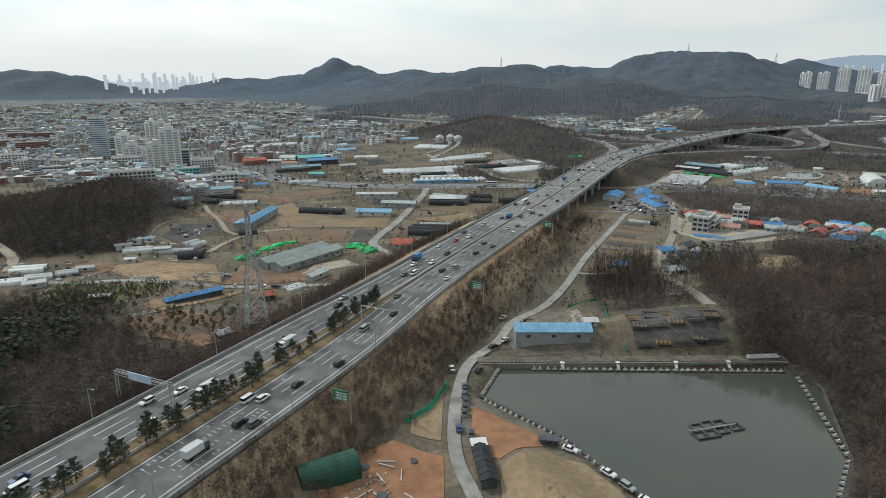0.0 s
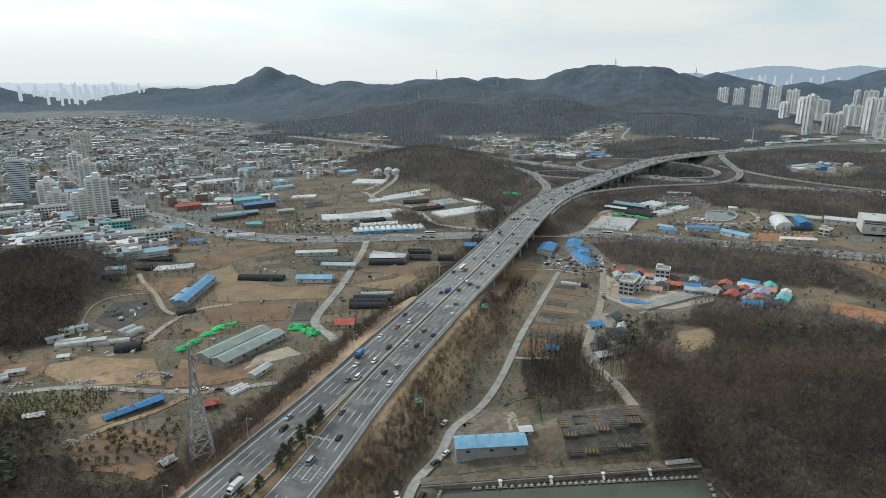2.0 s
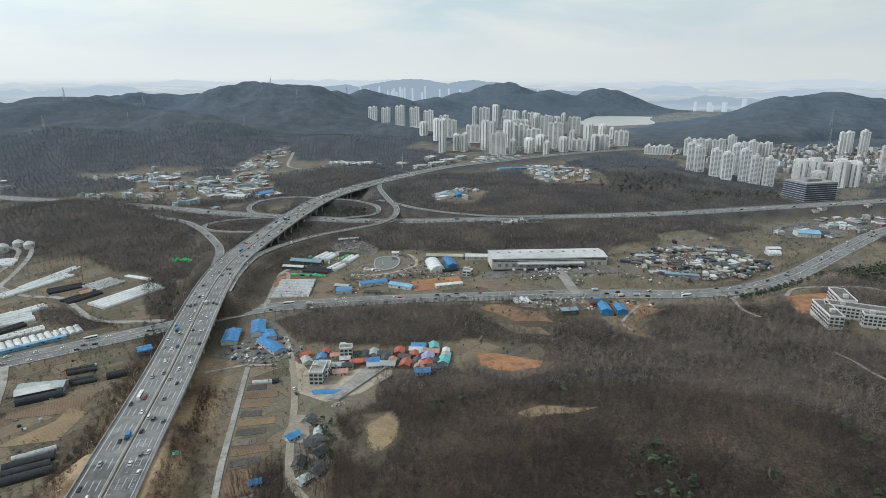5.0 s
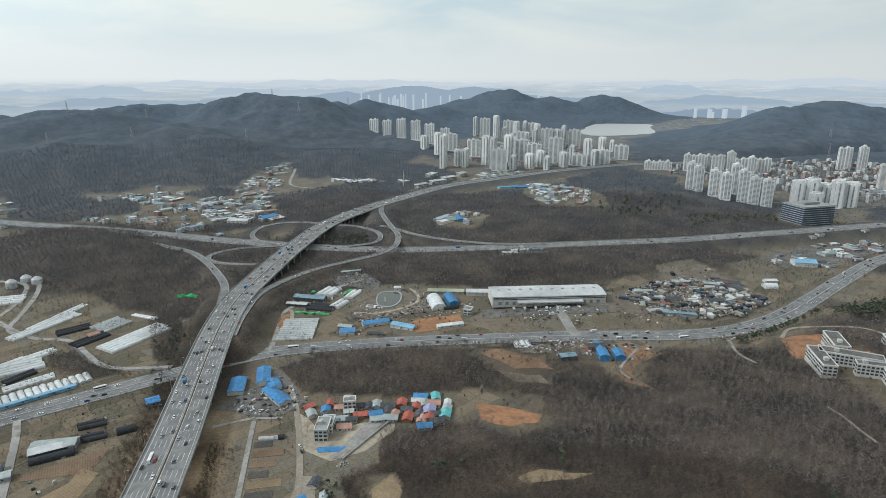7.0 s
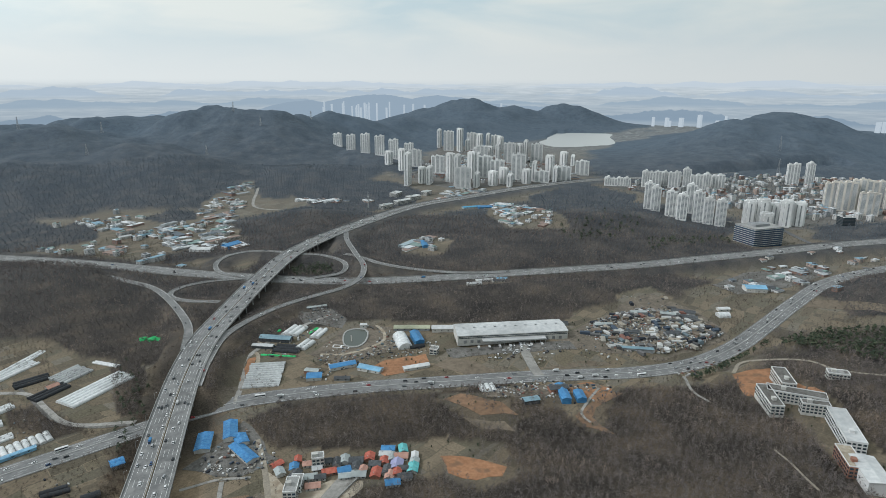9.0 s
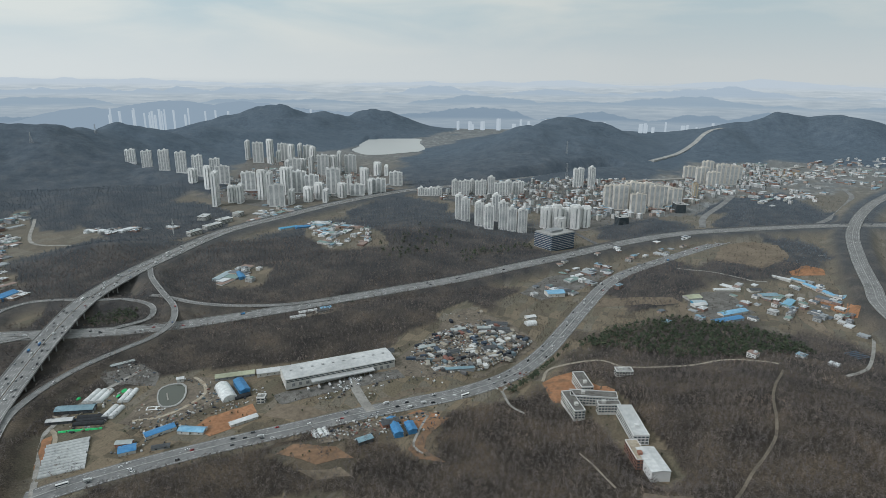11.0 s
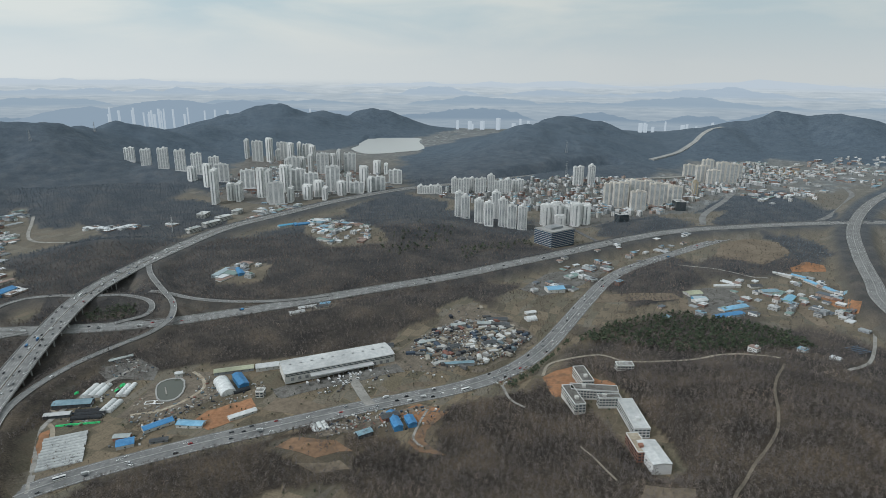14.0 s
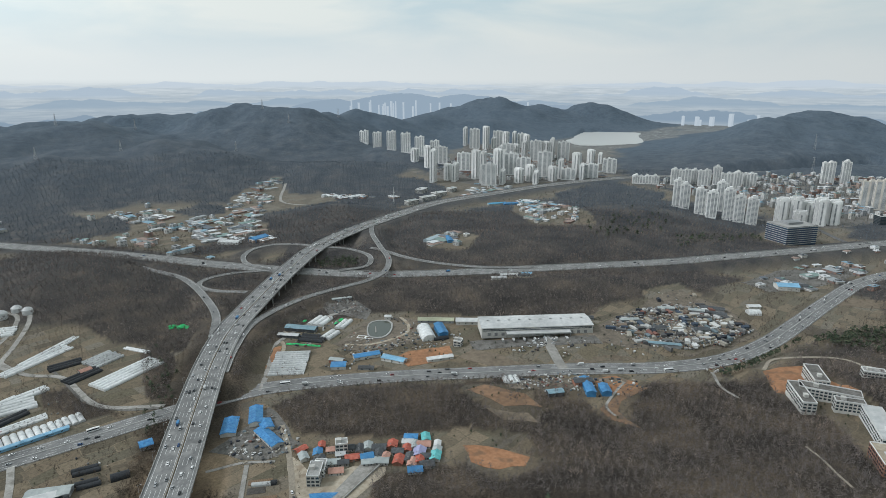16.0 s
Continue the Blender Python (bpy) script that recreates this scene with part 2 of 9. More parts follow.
# ---- mesh helpers ----
class Soup:
    """Gathers corners and faces of many simple pieces for one mesh."""

    def __init__(self):
        self.v, self.f, self.m = [], [], []

    def add(self, verts, faces, mat=0):
        k = len(self.v)
        self.v.extend([tuple(p) for p in verts])
        self.f.extend([tuple(i + k for i in q) for q in faces])
        self.m.extend([mat] * len(faces))
        return self

    def box(self, x0, y0, z0, x1, y1, z1, mat=0):
        return self.add([(x0, y0, z0), (x1, y0, z0), (x1, y1, z0), (x0, y1, z0), (x0, y0, z1), (x1, y0, z1), (x1, y1, z1), (x0, y1, z1)],
                        [(0, 3, 2, 1), (4, 5, 6, 7), (0, 1, 5, 4), (1, 2, 6, 5), (2, 3, 7, 6), (3, 0, 4, 7)], mat)

    def prism(self, ring, z0, z1, mat=0):
        n = len(ring)
        return self.add([(x, y, z0) for x, y in ring] + [(x, y, z1) for x, y in ring],
                        [tuple(range(n - 1, -1, -1)), tuple(range(n, 2 * n))] + [(i, (i + 1) % n, n + (i + 1) % n, n + i) for i in range(n)], mat)

    def beam(self, a, b, w, mat=0, h=None):
        """A square bar from a to b."""
        a, b = Vector(a), Vector(b)
        d = (b - a).normalized()
        s = d.cross(Vector((0, 0, 1)))
        s = s.normalized() if s.length > 1e-3 else Vector((1, 0, 0))
        u = s.cross(d)
        s, u = s * w / 2, u * (h or w) / 2
        return self.add([a - s - u, a + s - u, a + s + u, a - s + u, b - s - u, b + s - u, b + s + u, b - s + u],
                        [(0, 1, 2, 3), (7, 6, 5, 4), (0, 4, 5, 1), (1, 5, 6, 2), (2, 6, 7, 3), (3, 7, 4, 0)], mat)

    def tube(self, x, y, z0, z1, r0, r1, n=8, mat=0):
        a = [(math.cos(2 * math.pi * i / n), math.sin(2 * math.pi * i / n)) for i in range(n)]
        return self.add([(x + r0 * c, y + r0 * s, z0) for c, s in a] + [(x + r1 * c, y + r1 * s, z1) for c, s in a],
                        [tuple(range(n - 1, -1, -1)), tuple(range(n, 2 * n))] + [(i, (i + 1) % n, n + (i + 1) % n, n + i) for i in range(n)], mat)

    def mesh(self, name, *mats, smooth=False):
        me = bpy.data.meshes.new(name)
        me.from_pydata(self.v, [], self.f)
        for m in mats:
            me.materials.append(m)
        if len(mats) > 1:
            me.polygons.foreach_set("material_index", self.m)
        if smooth:
            me.polygons.foreach_set("use_smooth", [True] * len(me.polygons))
        me.update()
        return me


def part(name, mesh, parent, label="", at=None):
    ob = new(name, mesh)
    ob.parent = parent
    if at is not None:
        ob.matrix_local = at
    return tagged(ob, label)


def thing(name, label, category, group="", kind="", at=None):
    ob = new(name)
    if at is not None:
        ob.matrix_world = at
    return tagged(ob, label, category, group, kind)


def single(name, mesh, label, category="", group="", kind="", at=None):
    ob = new(name, mesh)
    if at is not None:
        ob.matrix_world = at
    return tagged(ob, label, category, group, kind)


# ---- the plan: centre lines of the roads as (x, y, z), in metres ----
MAIN = [(-150, -10, 13), (-118, 54, 13), (-84, 122, 13), (-48, 195, 13), (-6, 286, 13), (36, 373, 13), (88, 478, 13), (144, 598, 13),
        (186, 682, 13), (228, 752, 13), (274, 810, 13), (382, 936, 13), (500, 1053, 14), (618, 1128, 14), (740, 1186, 13), (960, 1270, 12),
        (1178, 1281, 12), (1415, 1282, 12), (1682, 1240, 12), (1910, 1140, 11), (2127, 1050, 10), (2700, 820, 9)]
ARTERIAL = [(-620, 1240, -2), (-356, 851, -2), (-252, 732, -2), (-169, 659, -2), (-101, 625, -2), (-32, 616, -2), (58, 614, -2), (110, 614, -2),
            (178, 610, -2), (235, 594, -1), (334, 541, 0), (440, 470, 2), (495, 433, 3), (550, 396, 2), (612, 360, -1), (690, 332, -4),
            (785, 325, -7), (892, 332, -9), (1029, 342, -9), (1183, 346, -9), (1324, 316, -9), (1630, 212, -9), (1900, 100, -9)]
EAST_WEST = [(-260, 1830, 2), (-100, 1640, 2), (-10, 1527, 2), (80, 1414, 2), (166, 1310, 2), (245, 1202, 2), (319, 1099, 1), (391, 1009, 1), (462, 925, 1),
             (536, 858, 1), (611, 809, 1), (690, 763, 1), (776, 718, 1), (877, 662, 1), (986, 600, 2), (1111, 544, 3), (1260, 477, 4),
             (1442, 400, 5), (1616, 306, 5), (1747, 189, 5), (1871, 64, 5), (1984, -67, 5), (2120, -260, 5)]
EAST = [(3050, -330, 8), (2560, -182, 8), (2223, -111, 8), (1892, -77, 8), (1605, -83, 8), (1381, -101, 8), (1245, -114, 8), (1000, -190, 8)]
RAMP_WEST = [(205, 1165, 2), (226, 1105, 3), (243, 1050, 5), (248, 987, 7), (242, 890, 10), (230, 812, 12.4), (205, 745, 12.8)]
RAMP_EAST = [(184, 640, 12.8), (212, 690, 12.6), (256, 754, 11), (306, 793, 9), (368, 819, 8), (430, 827, 8), (484, 832, 8), (532, 856, 9),
             (575, 912, 10), (605, 990, 12), (640, 1076, 13), (676, 1140, 13.4)]
LOOP_NORTH = [(500, 1075, 12), (478, 1120, 9), (448, 1150, 6), (408, 1148, 4), (375, 1110, 3), (366, 1060, 2), (388, 1012, 2)]
LOOP_EAST = [(520, 1045, 12), (553, 1014, 9), (563, 960, 6), (530, 915, 4), (480, 925, 2)]
LOOP_WEST = [(388, 1000, 2), (324, 1021, 3), (277, 1010, 5), (255, 979, 6), (266, 934, 8), (300, 889, 11)]
SLIP_EAST = [(588, 1000, 9), (600, 975, 8), (614, 905, 6), (648, 838, 4), (702, 778, 2), (770, 728, 2)]
LANE = [(14, 100, 0), (8, 131, 0), (4, 146, 0), (3, 163, 0), (5, 188, 0), (10, 209, 0), (22, 227, 0), (31, 248, 0), (47, 266, 0), (63, 295, 0), (87, 350, 0),
        (112, 402, -1), (141, 462, -2), (150, 480, -2)]


def smooth_line(points, step):
    """The points joined by a soft curve, at about even steps."""
    p = np.array(points, float)
    p = np.vstack([2 * p[0] - p[1], p, 2 * p[-1] - p[-2]])
    out = []
    for i in range(1, len(p) - 2):
        k = max(1, int(np.linalg.norm(p[i + 1, :2] - p[i, :2]) / step))
        for u in np.arange(k) / k:
            out.append(0.5 * (2 * p[i] + (p[i + 1] - p[i - 1]) * u + (2 * p[i - 1] - 5 * p[i] + 4 * p[i + 1] - p[i + 2]) * u ** 2
                              + (3 * p[i] - p[i - 1] - 3 * p[i + 1] + p[i + 2]) * u ** 3))
    return np.array(out + [p[-2]])


def sides(line):
    """Unit vectors to the right of a line, level."""
    d = np.gradient(line[:, :2], axis=0)
    d /= np.linalg.norm(d, axis=1)[:, None]
    return np.stack([d[:, 1], -d[:, 0]], 1)


# name: line, half width, where it stands on piers (stretches of y), surface
ROADS = {
    "motorway": (smooth_line(MAIN, 9), 18.5, (395, 1110), ASPHALT),
    "arterial_road": (smooth_line(ARTERIAL, 9), 14.0, None, GREY_ASPHALT),
    "crossing_motorway": (smooth_line(EAST_WEST, 10), 17.0, None, WORN_ASPHALT),
    "eastern_motorway": (smooth_line(EAST, 12), 15.0, None, WORN_ASPHALT),
    "slip_road_west": (smooth_line(RAMP_WEST, 6), 5.5, None, WORN_ASPHALT),
    "slip_road_east": (smooth_line(RAMP_EAST, 6), 5.0, None, WORN_ASPHALT),
    "loop_road_north": (smooth_line(LOOP_NORTH, 5), 4.5, None, WORN_ASPHALT),
    "loop_road_east": (smooth_line(LOOP_EAST, 5), 4.5, None, WORN_ASPHALT),
    "loop_road_west": (smooth_line(LOOP_WEST, 5), 4.5, None, WORN_ASPHALT),
    "slip_road_south": (smooth_line(SLIP_EAST, 6), 5.0, None, WORN_ASPHALT),
    "pond_lane": (smooth_line(LANE, 4), 2.0, None, PALE_ROAD),
}
POND = [(21, 209), (46, 208), (90, 206), (128, 205), (132, 190), (125, 168), (116, 150), (98, 126), (80, 112), (60, 118), (46, 143), (36, 161), (22, 175), (12, 186)]
LAKE_SHORE = [(2425, 2010), (2500, 1940), (2610, 1925), (2720, 1860), (2900, 1965), (3120, 2170), (3330, 2270), (3300, 2400), (3210, 2480), (3080, 2560), (2990, 2480), (2830, 2400), (2690, 2290), (2560, 2240), (2480, 2120)]

# hills: x, y, height, reach along, reach across, degrees by which "along" turns from x
HILLS_NEAR = [
    (300, 160, 34, 130, 95, 0), (480, 60, 26, 120, 120, 0), (735, -30, 46, 170, 140, 0), (180, 230, 16, 60, 60, 0), (300, -60, 30, 180, 120, 0),
    (330, 480, 9, 105, 30, -33), (715, 625, 16, 175, 48, -31), (930, 830, 24, 170, 85, -40), (1240, 900, 30, 190, 110, -35), (1180, 640, 14, 110, 60, -30),
    (-275, 490, 22, 36, 72, 15), (-450, 400, 24, 90, 70, 0), (-190, 215, 9, 60, 60, 0),
]
HILLS_MIDDLE = [
    (108, 1140, 39, 80, 125, 10), (600, 1215, 14, 85, 45, 25), (690, 1355, 24, 95, 58, -20), (860, 1110, 14, 80, 70, 0), (950, 180, 8, 110, 70, -30), (1205, 275, 16, 75, 45, -30), (1500, 90, 15, 130, 60, -30), (1690, 420, 14, 110, 45, -40),
    (175, 2310, 62, 250, 220, 0), (620, 2330, 78, 200, 300, 10), (1330, 2090, 44, 80, 190, 10), (930, 1960, 34, 200, 130, 0),
    (2700, 1300, 70, 260, 170, 20), (2120, 130, 12, 170, 70, -15),
]
HILLS_FAR = [
    (1050, 2730, 178, 250, 330, 15),
    (840, 3440, 150, 380, 400, 0),
    (285, 2885, 140, 380, 330, 0),
    (1400, 2760, 138, 190, 250, 0),
    (1640, 2860, 138, 230, 260, 0),
    (-125, 3300, 120, 420, 300, 0),
    (-725, 4441, 180, 170, 260, 0),
    (-500, 4200, 130, 520, 300, 0),
    (-1105, 4052, 118, 420, 260, 0),
    (-2560, 3850, 165, 420, 300, 30),
    (3070, 3300, 178, 420, 320, -40),
    (3330, 1310, 150, 620, 260, 10),
    (3684, 2930, 150, 230, 170, -40),
]
HILLS_FAR += [
    (4350, 150, 168, 330, 460, 0),
    (4400, -700, 185, 380, 420, 0),
    (3900, 560, 110, 300, 150, 0),
    (2300, 2900, 110, 380, 260, 0),
]
HILLS = HILLS_NEAR + HILLS_MIDDLE + HILLS_FAR


def rounded(ring, times=2):
    """The ring with its corners cut."""
    for _ in range(times):
        ring = [(a[0] * u + b[0] * (1 - u), a[1] * u + b[1] * (1 - u)) for a, b in zip(ring, ring[1:] + ring[:1]) for u in (0.75, 0.25)]
    return ring


LAKE_SHORE = rounded(LAKE_SHORE)


SCHOOL_PAD = np.array([(715, 245, 4), (690, 232, 5), (640, 222, 7), (662, 200, 8), (626, 150, 10), (555, 106, 11.5)], float)


def near_line(x, y, line):
    """Distance of points to a line, and the line's height at the nearest place."""
    shape = x.shape
    x, y = x.ravel(), y.ravel()
    if x.size <= 4:
        p, d = line[:-1], np.diff(line, axis=0)
        u = np.clip(((x[:, None] - p[:, 0]) * d[:, 0] + (y[:, None] - p[:, 1]) * d[:, 1]) / (d[:, 0] ** 2 + d[:, 1] ** 2 + 1e-9), 0, 1)
        r = np.hypot(x[:, None] - p[:, 0] - u * d[:, 0], y[:, None] - p[:, 1] - u * d[:, 1])
        k = r.argmin(1)
        i = np.arange(x.size)
        return r[i, k].reshape(shape), (p[k, 2] + u[i, k] * d[k, 2]).reshape(shape)
    best, zz = np.full(x.shape, 1e9), np.zeros(x.shape)
    lo, hi = line[:, :2].min(0) - 90, line[:, :2].max(0) + 90
    ok = np.where((x > lo[0]) & (x < hi[0]) & (y > lo[1]) & (y < hi[1]))[0]
    px, py = x[ok], y[ok]
    b, z = best[ok], zz[ok]
    for p, q in zip(line[:-1], line[1:]):
        d = q - p
        u = np.clip(((px - p[0]) * d[0] + (py - p[1]) * d[1]) / (d[0] ** 2 + d[1] ** 2 + 1e-9), 0, 1)
        r = np.hypot(px - p[0] - u * d[0], py - p[1] - u * d[1])
        k = r < b
        b[k], z[k] = r[k], (p[2] + u * d[2])[k]
    best[ok], zz[ok] = b, z
    return best.reshape(shape), zz.reshape(shape)


def within(x, y, ring):
    inside = np.zeros(x.shape, bool)
    for (x0, y0), (x1, y1) in zip(ring, ring[1:] + ring[:1]):
        c = (y0 > y) != (y1 > y)
        inside ^= c & (x < (x1 - x0) * (y - y0) / (y1 - y0 + 1e-12) + x0)
    return inside


_r = np.random.RandomState(7)
WAVES = [(_r.uniform(0, 2 * np.pi), _r.uniform(0, 2 * np.pi), s) for s in (900, 620, 410, 280, 190, 130, 90, 64, 45, 30) for _ in range(3)]


def roll(x, y):
    """Soft irregular relief, about -1 to 1."""
    out = np.zeros(np.shape(x))
    for a, ph, s in WAVES:
        out += np.sin((x * np.cos(a) + y * np.sin(a)) * 2 * np.pi / s + ph + 1.3 * np.sin((x * np.sin(a) - y * np.cos(a)) * 2 * np.pi / (s * 1.7))) * (s / 900) ** 0.75
    return out / 3.2


def swell(x, y):
    """The longer waves of that relief alone."""
    out = np.zeros(np.shape(x))
    for a, ph, s in WAVES[:15]:
        out += np.sin((x * np.cos(a) + y * np.sin(a)) * 2 * np.pi / s + ph + 1.3 * np.sin((x * np.sin(a) - y * np.cos(a)) * 2 * np.pi / (s * 1.7))) * (s / 900) ** 0.75
    return out / 3.2


def relief(x, y):
    """The hills alone, as metres above the valley floor."""
    h = np.zeros(np.shape(x))
    for cx, cy, top, a, b, deg in HILLS:
        c, s = math.cos(radians(deg)), math.sin(radians(deg))
        u, v = ((x - cx) * c + (y - cy) * s) / a, (-(x - cx) * s + (y - cy) * c) / b
        h = np.maximum(h, top * np.exp(-0.5 * (u * u + v * v))) + 0.22 * np.minimum(h, top * np.exp(-0.5 * (u * u + v * v)))
    return h


def terrain(x, y, cell=4.0):
    x, y = np.asarray(x, float), np.asarray(y, float)
    h = relief(x, y)
    floor = -3.0 - 9.0 / (1 + np.exp(-(x - 850) / 60)) / (1 + np.exp((y - 700) / 70)) + 14.0 / (1 + np.exp(-(np.hypot(x, y) - 2250) / 110))
    floor = floor + 10.5 * np.exp(-0.5 * (((x - 560) / 110) ** 2 + ((y - 460) / 75) ** 2)) + 13.0 * np.exp(-0.5 * (((x - 1480) / 300) ** 2 + ((y - 1600) / 260) ** 2)) + 3.2 * np.exp(-0.5 * (((x - 60) / 90) ** 2 + ((y - 190) / 120) ** 2))
    z = floor + h + (np.minimum(h, 60) * 0.17 + 0.0) * roll(x, y) + np.clip(h - 40, 0, 110) * (0.20 * swell(x, y) + 0.025 * (roll(x, y) - swell(x, y))) + 0.25 * roll(x * 3, y * 3)
    for name, (line, half, piers, _) in ROADS.items():
        d, zr = near_line(x, y, line)
        flat = half + 1.5 + cell * 0.7
        if name in ("motorway", "slip_road_east", "slip_road_west", "loop_road_north", "loop_road_east", "loop_road_west", "slip_road_south"):
            # an embankment; none where the deck stands on piers
            if piers:
                on = 1 / (1 + np.exp((y - piers[0]) / 9)) + 1 / (1 + np.exp(-(y - piers[1]) / 12))
                cut = np.where(d < half + 8, 1.0, np.clip(1 - (d - half - 8) / 30, 0, 1))
                z = z + (np.minimum(z, -2.2) - z) * cut * (1 - np.clip(on, 0, 1))
            else:
                on = 1.0
            bank = zr - 0.7 - np.maximum(d - flat, 0) * 0.55
            bank = np.where(d < 80, bank, -99)
            z = np.where(on > 0.5, np.maximum(z, bank), z)
            z = np.where((d < flat) & (on > 0.5), zr - 0.7, z)
        else:
            w = np.clip(1 - (d - flat) / (10 + cell), 0, 1)
            w = w * w * (3 - 2 * w)
            z = z + (zr - 0.45 - z) * w
    # the crossing motorway runs free under the slip roads
    line, half = ROADS["crossing_motorway"][:2]
    d, zr = near_line(x, y, line)
    z = np.where(d < half + 40, np.minimum(z, zr - 0.45 + np.maximum(d - half - 4, 0) * 0.8), z)
    # the school's levelled ground, cut into the slope
    d, zr = near_line(x, y, SCHOOL_PAD)
    z = np.where(d < 90, np.minimum(z, zr + np.maximum(d - 27, 0) * 0.75), z)
    # the pond's bed and its even bank
    d, _ = near_line(x, y, np.array([(a, b, 0) for a, b in POND + POND[:1]], float))
    bank = np.where(within(x, y, POND), -2.3 - 0.55 * np.minimum(d, 3), np.minimum(-2.3 + 0.6 * d, -0.7))
    z = z + (bank - z) * np.clip((22 - d) / 14, 0, 1)
    z = np.where(within(x, y, POND), np.minimum(z, -2.3 - 0.55 * np.minimum(d, 3)), z)
    z = np.where(within(x, y, LAKE_SHORE), 8.0, z)
    return z


def ground(x, y):
    return float(terrain(np.array([x]), np.array([y]))[0])


# ---- the ground: one sheet to the horizon ----
# open land between the hills' woods, and woods on level land
CLEARINGS = [
    [(265, 272), (284, 267), (293, 249), (305, 235), (288, 240), (265, 259)],
    [(183, 336), (206, 340), (202, 321), (186, 299), (167, 292), (166, 306)],
    [(319, 384), (336, 368), (352, 330), (338, 323), (317, 333), (307, 358)],
    [(640, 250), (690, 285), (740, 255), (690, 180), (610, 108), (565, 80), (535, 92), (560, 130), (620, 190)],
    [(990, 940), (1085, 840), (1145, 905), (1215, 1130), (1210, 1220), (1050, 1080)],
    [(690, 950), (740, 880), (815, 935), (815, 1020), (740, 1020)],
]
CLEARINGS += [
    [(18, 213), (116, 213), (116, 244), (72, 246), (60, 262), (18, 262)],
    [(6, 190), (16, 176), (38, 158), (58, 108), (40, 100), (0, 110), (0, 190)],
    [(630, 500), (700, 528), (800, 510), (870, 480), (840, 370), (700, 350)],
    [(1320, 610), (1300, 480), (1460, 500), (1440, 620)],
    [(1450, 193), (1600, 200), (1700, 150), (1700, 85), (1542, 47), (1423, 93)],
    [(142, 396), (176, 380), (164, 337), (140, 300), (124, 271), (112, 267), (106, 294), (124, 345)],
    [(104, 336), (84, 342), (75, 320), (97, 308)],
    [(800, 530), (900, 525), (870, 420), (830, 430), (790, 490)],
    [(256, 1760), (300, 1560), (323, 1450), (385, 1370), (480, 1290), (515, 1400), (590, 1540), (690, 1620), (800, 1545), (830, 1590), (720, 1680), (745, 1800), (790, 1900), (770, 1910), (700, 1830), (640, 1800), (560, 1720), (480, 1540), (390, 1545), (323, 1600), (310, 1740)],
]
WOODS_NEAR = [
    [(-380, 590), (-320, 560), (-262, 508), (-236, 496), (-222, 455), (-206, 412), (-201, 376), (-214, 363), (-255, 352), (-310, 352), (-390, 420)],
    [(-204, 259), (-179, 273), (-144, 268), (-107, 232), (-78, 262), (-46, 330), (-24, 372), (-22, 340), (-60, 250), (-110, 165), (-180, 60), (-320, 60), (-330, 200)],
    [(130, 210), (175, 300), (150, 360), (205, 360), (230, 400), (300, 360), (420, 350), (560, 345), (640, 290), (600, 200), (500, 60), (500, -200), (140, -200), (140, 150)],
]
WOODS_NEAR += [
    [(205, 560), (250, 566), (330, 515), (450, 440), (470, 405), (420, 380), (330, 410), (270, 440), (205, 500)],
    [(85, 340), (105, 330), (150, 330), (165, 290), (150, 262), (120, 250), (70, 265), (75, 300)],
]
WOODS_FAR = [
    [(17, 747), (54, 727), (76, 644), (45, 652), (16, 711)],
    [(126, 781), (162, 807), (155, 729), (124, 650), (105, 658)],
    [(66, 973), (103, 846), (169, 753), (211, 811), (220, 912), (125, 984)],
    [(1056, 651), (1215, 655), (1338, 565), (1266, 492), (1107, 503), (985, 555)],
    [(383, 444), (439, 468), (469, 444), (478, 376), (454, 336), (386, 340), (339, 397)],
    [(435, 960), (639, 1072), (618, 987), (479, 834), (329, 780), (253, 734), (257, 771), (340, 877)],
]
WOODS_FAR += [
    [(190, 800), (232, 900), (236, 1000), (205, 1100), (300, 1080), (345, 1030), (370, 980), (300, 890), (250, 830)],
    [(230, 690), (300, 760), (420, 800), (480, 810), (560, 860), (600, 790), (662, 737), (767, 679), (987, 603), (1041, 476), (860, 490), (727, 531), (654, 513), (560, 590), (500, 660), (443, 712), (330, 745)],
    [(760, 1165), (835, 968), (1087, 885), (1041, 645), (800, 720), (715, 790), (640, 860), (610, 1000), (680, 1120)],
]
WOODS_FAR += [
    [(1352, 1212), (1649, 1236), (1620, 1012), (1380, 880), (1250, 744), (1315, 625), (1068, 630), (990, 732), (1087, 885)],
    [(300, 1190), (400, 1180), (560, 1150), (720, 1210), (640, 1260), (480, 1290), (330, 1260)],
    [(1231, 335), (1337, 330), (1394, 260), (1263, 200), (1130, 200), (1030, 265), (1099, 310)],
    [(1516, 490), (1679, 504), (1775, 402), (1781, 290), (1620, 380)],
    [(1700, 70), (1740, 140), (1800, 40), (1680, -20)],
]
WOODS_FAR += [
    [(820, 1340), (1020, 1340), (1150, 1470), (1180, 1650), (1080, 1800), (960, 1900), (850, 1850), (800, 1600), (770, 1420)],
    [(280, 829), (366, 934), (485, 989), (590, 1030), (555, 1197), (430, 1074), (340, 974)],
    [(6, 1553), (14, 1902), (164, 1793), (215, 1617), (172, 1474), (98, 1461)],
    [(210, 770), (285, 800), (240, 720), (205, 640), (190, 600), (185, 650)],
    [(-60, 1700), (-260, 2000), (-420, 1900), (-300, 1640), (-150, 1560)],
    [(560, 1500), (480, 1700), (380, 1640), (440, 1480)],
]
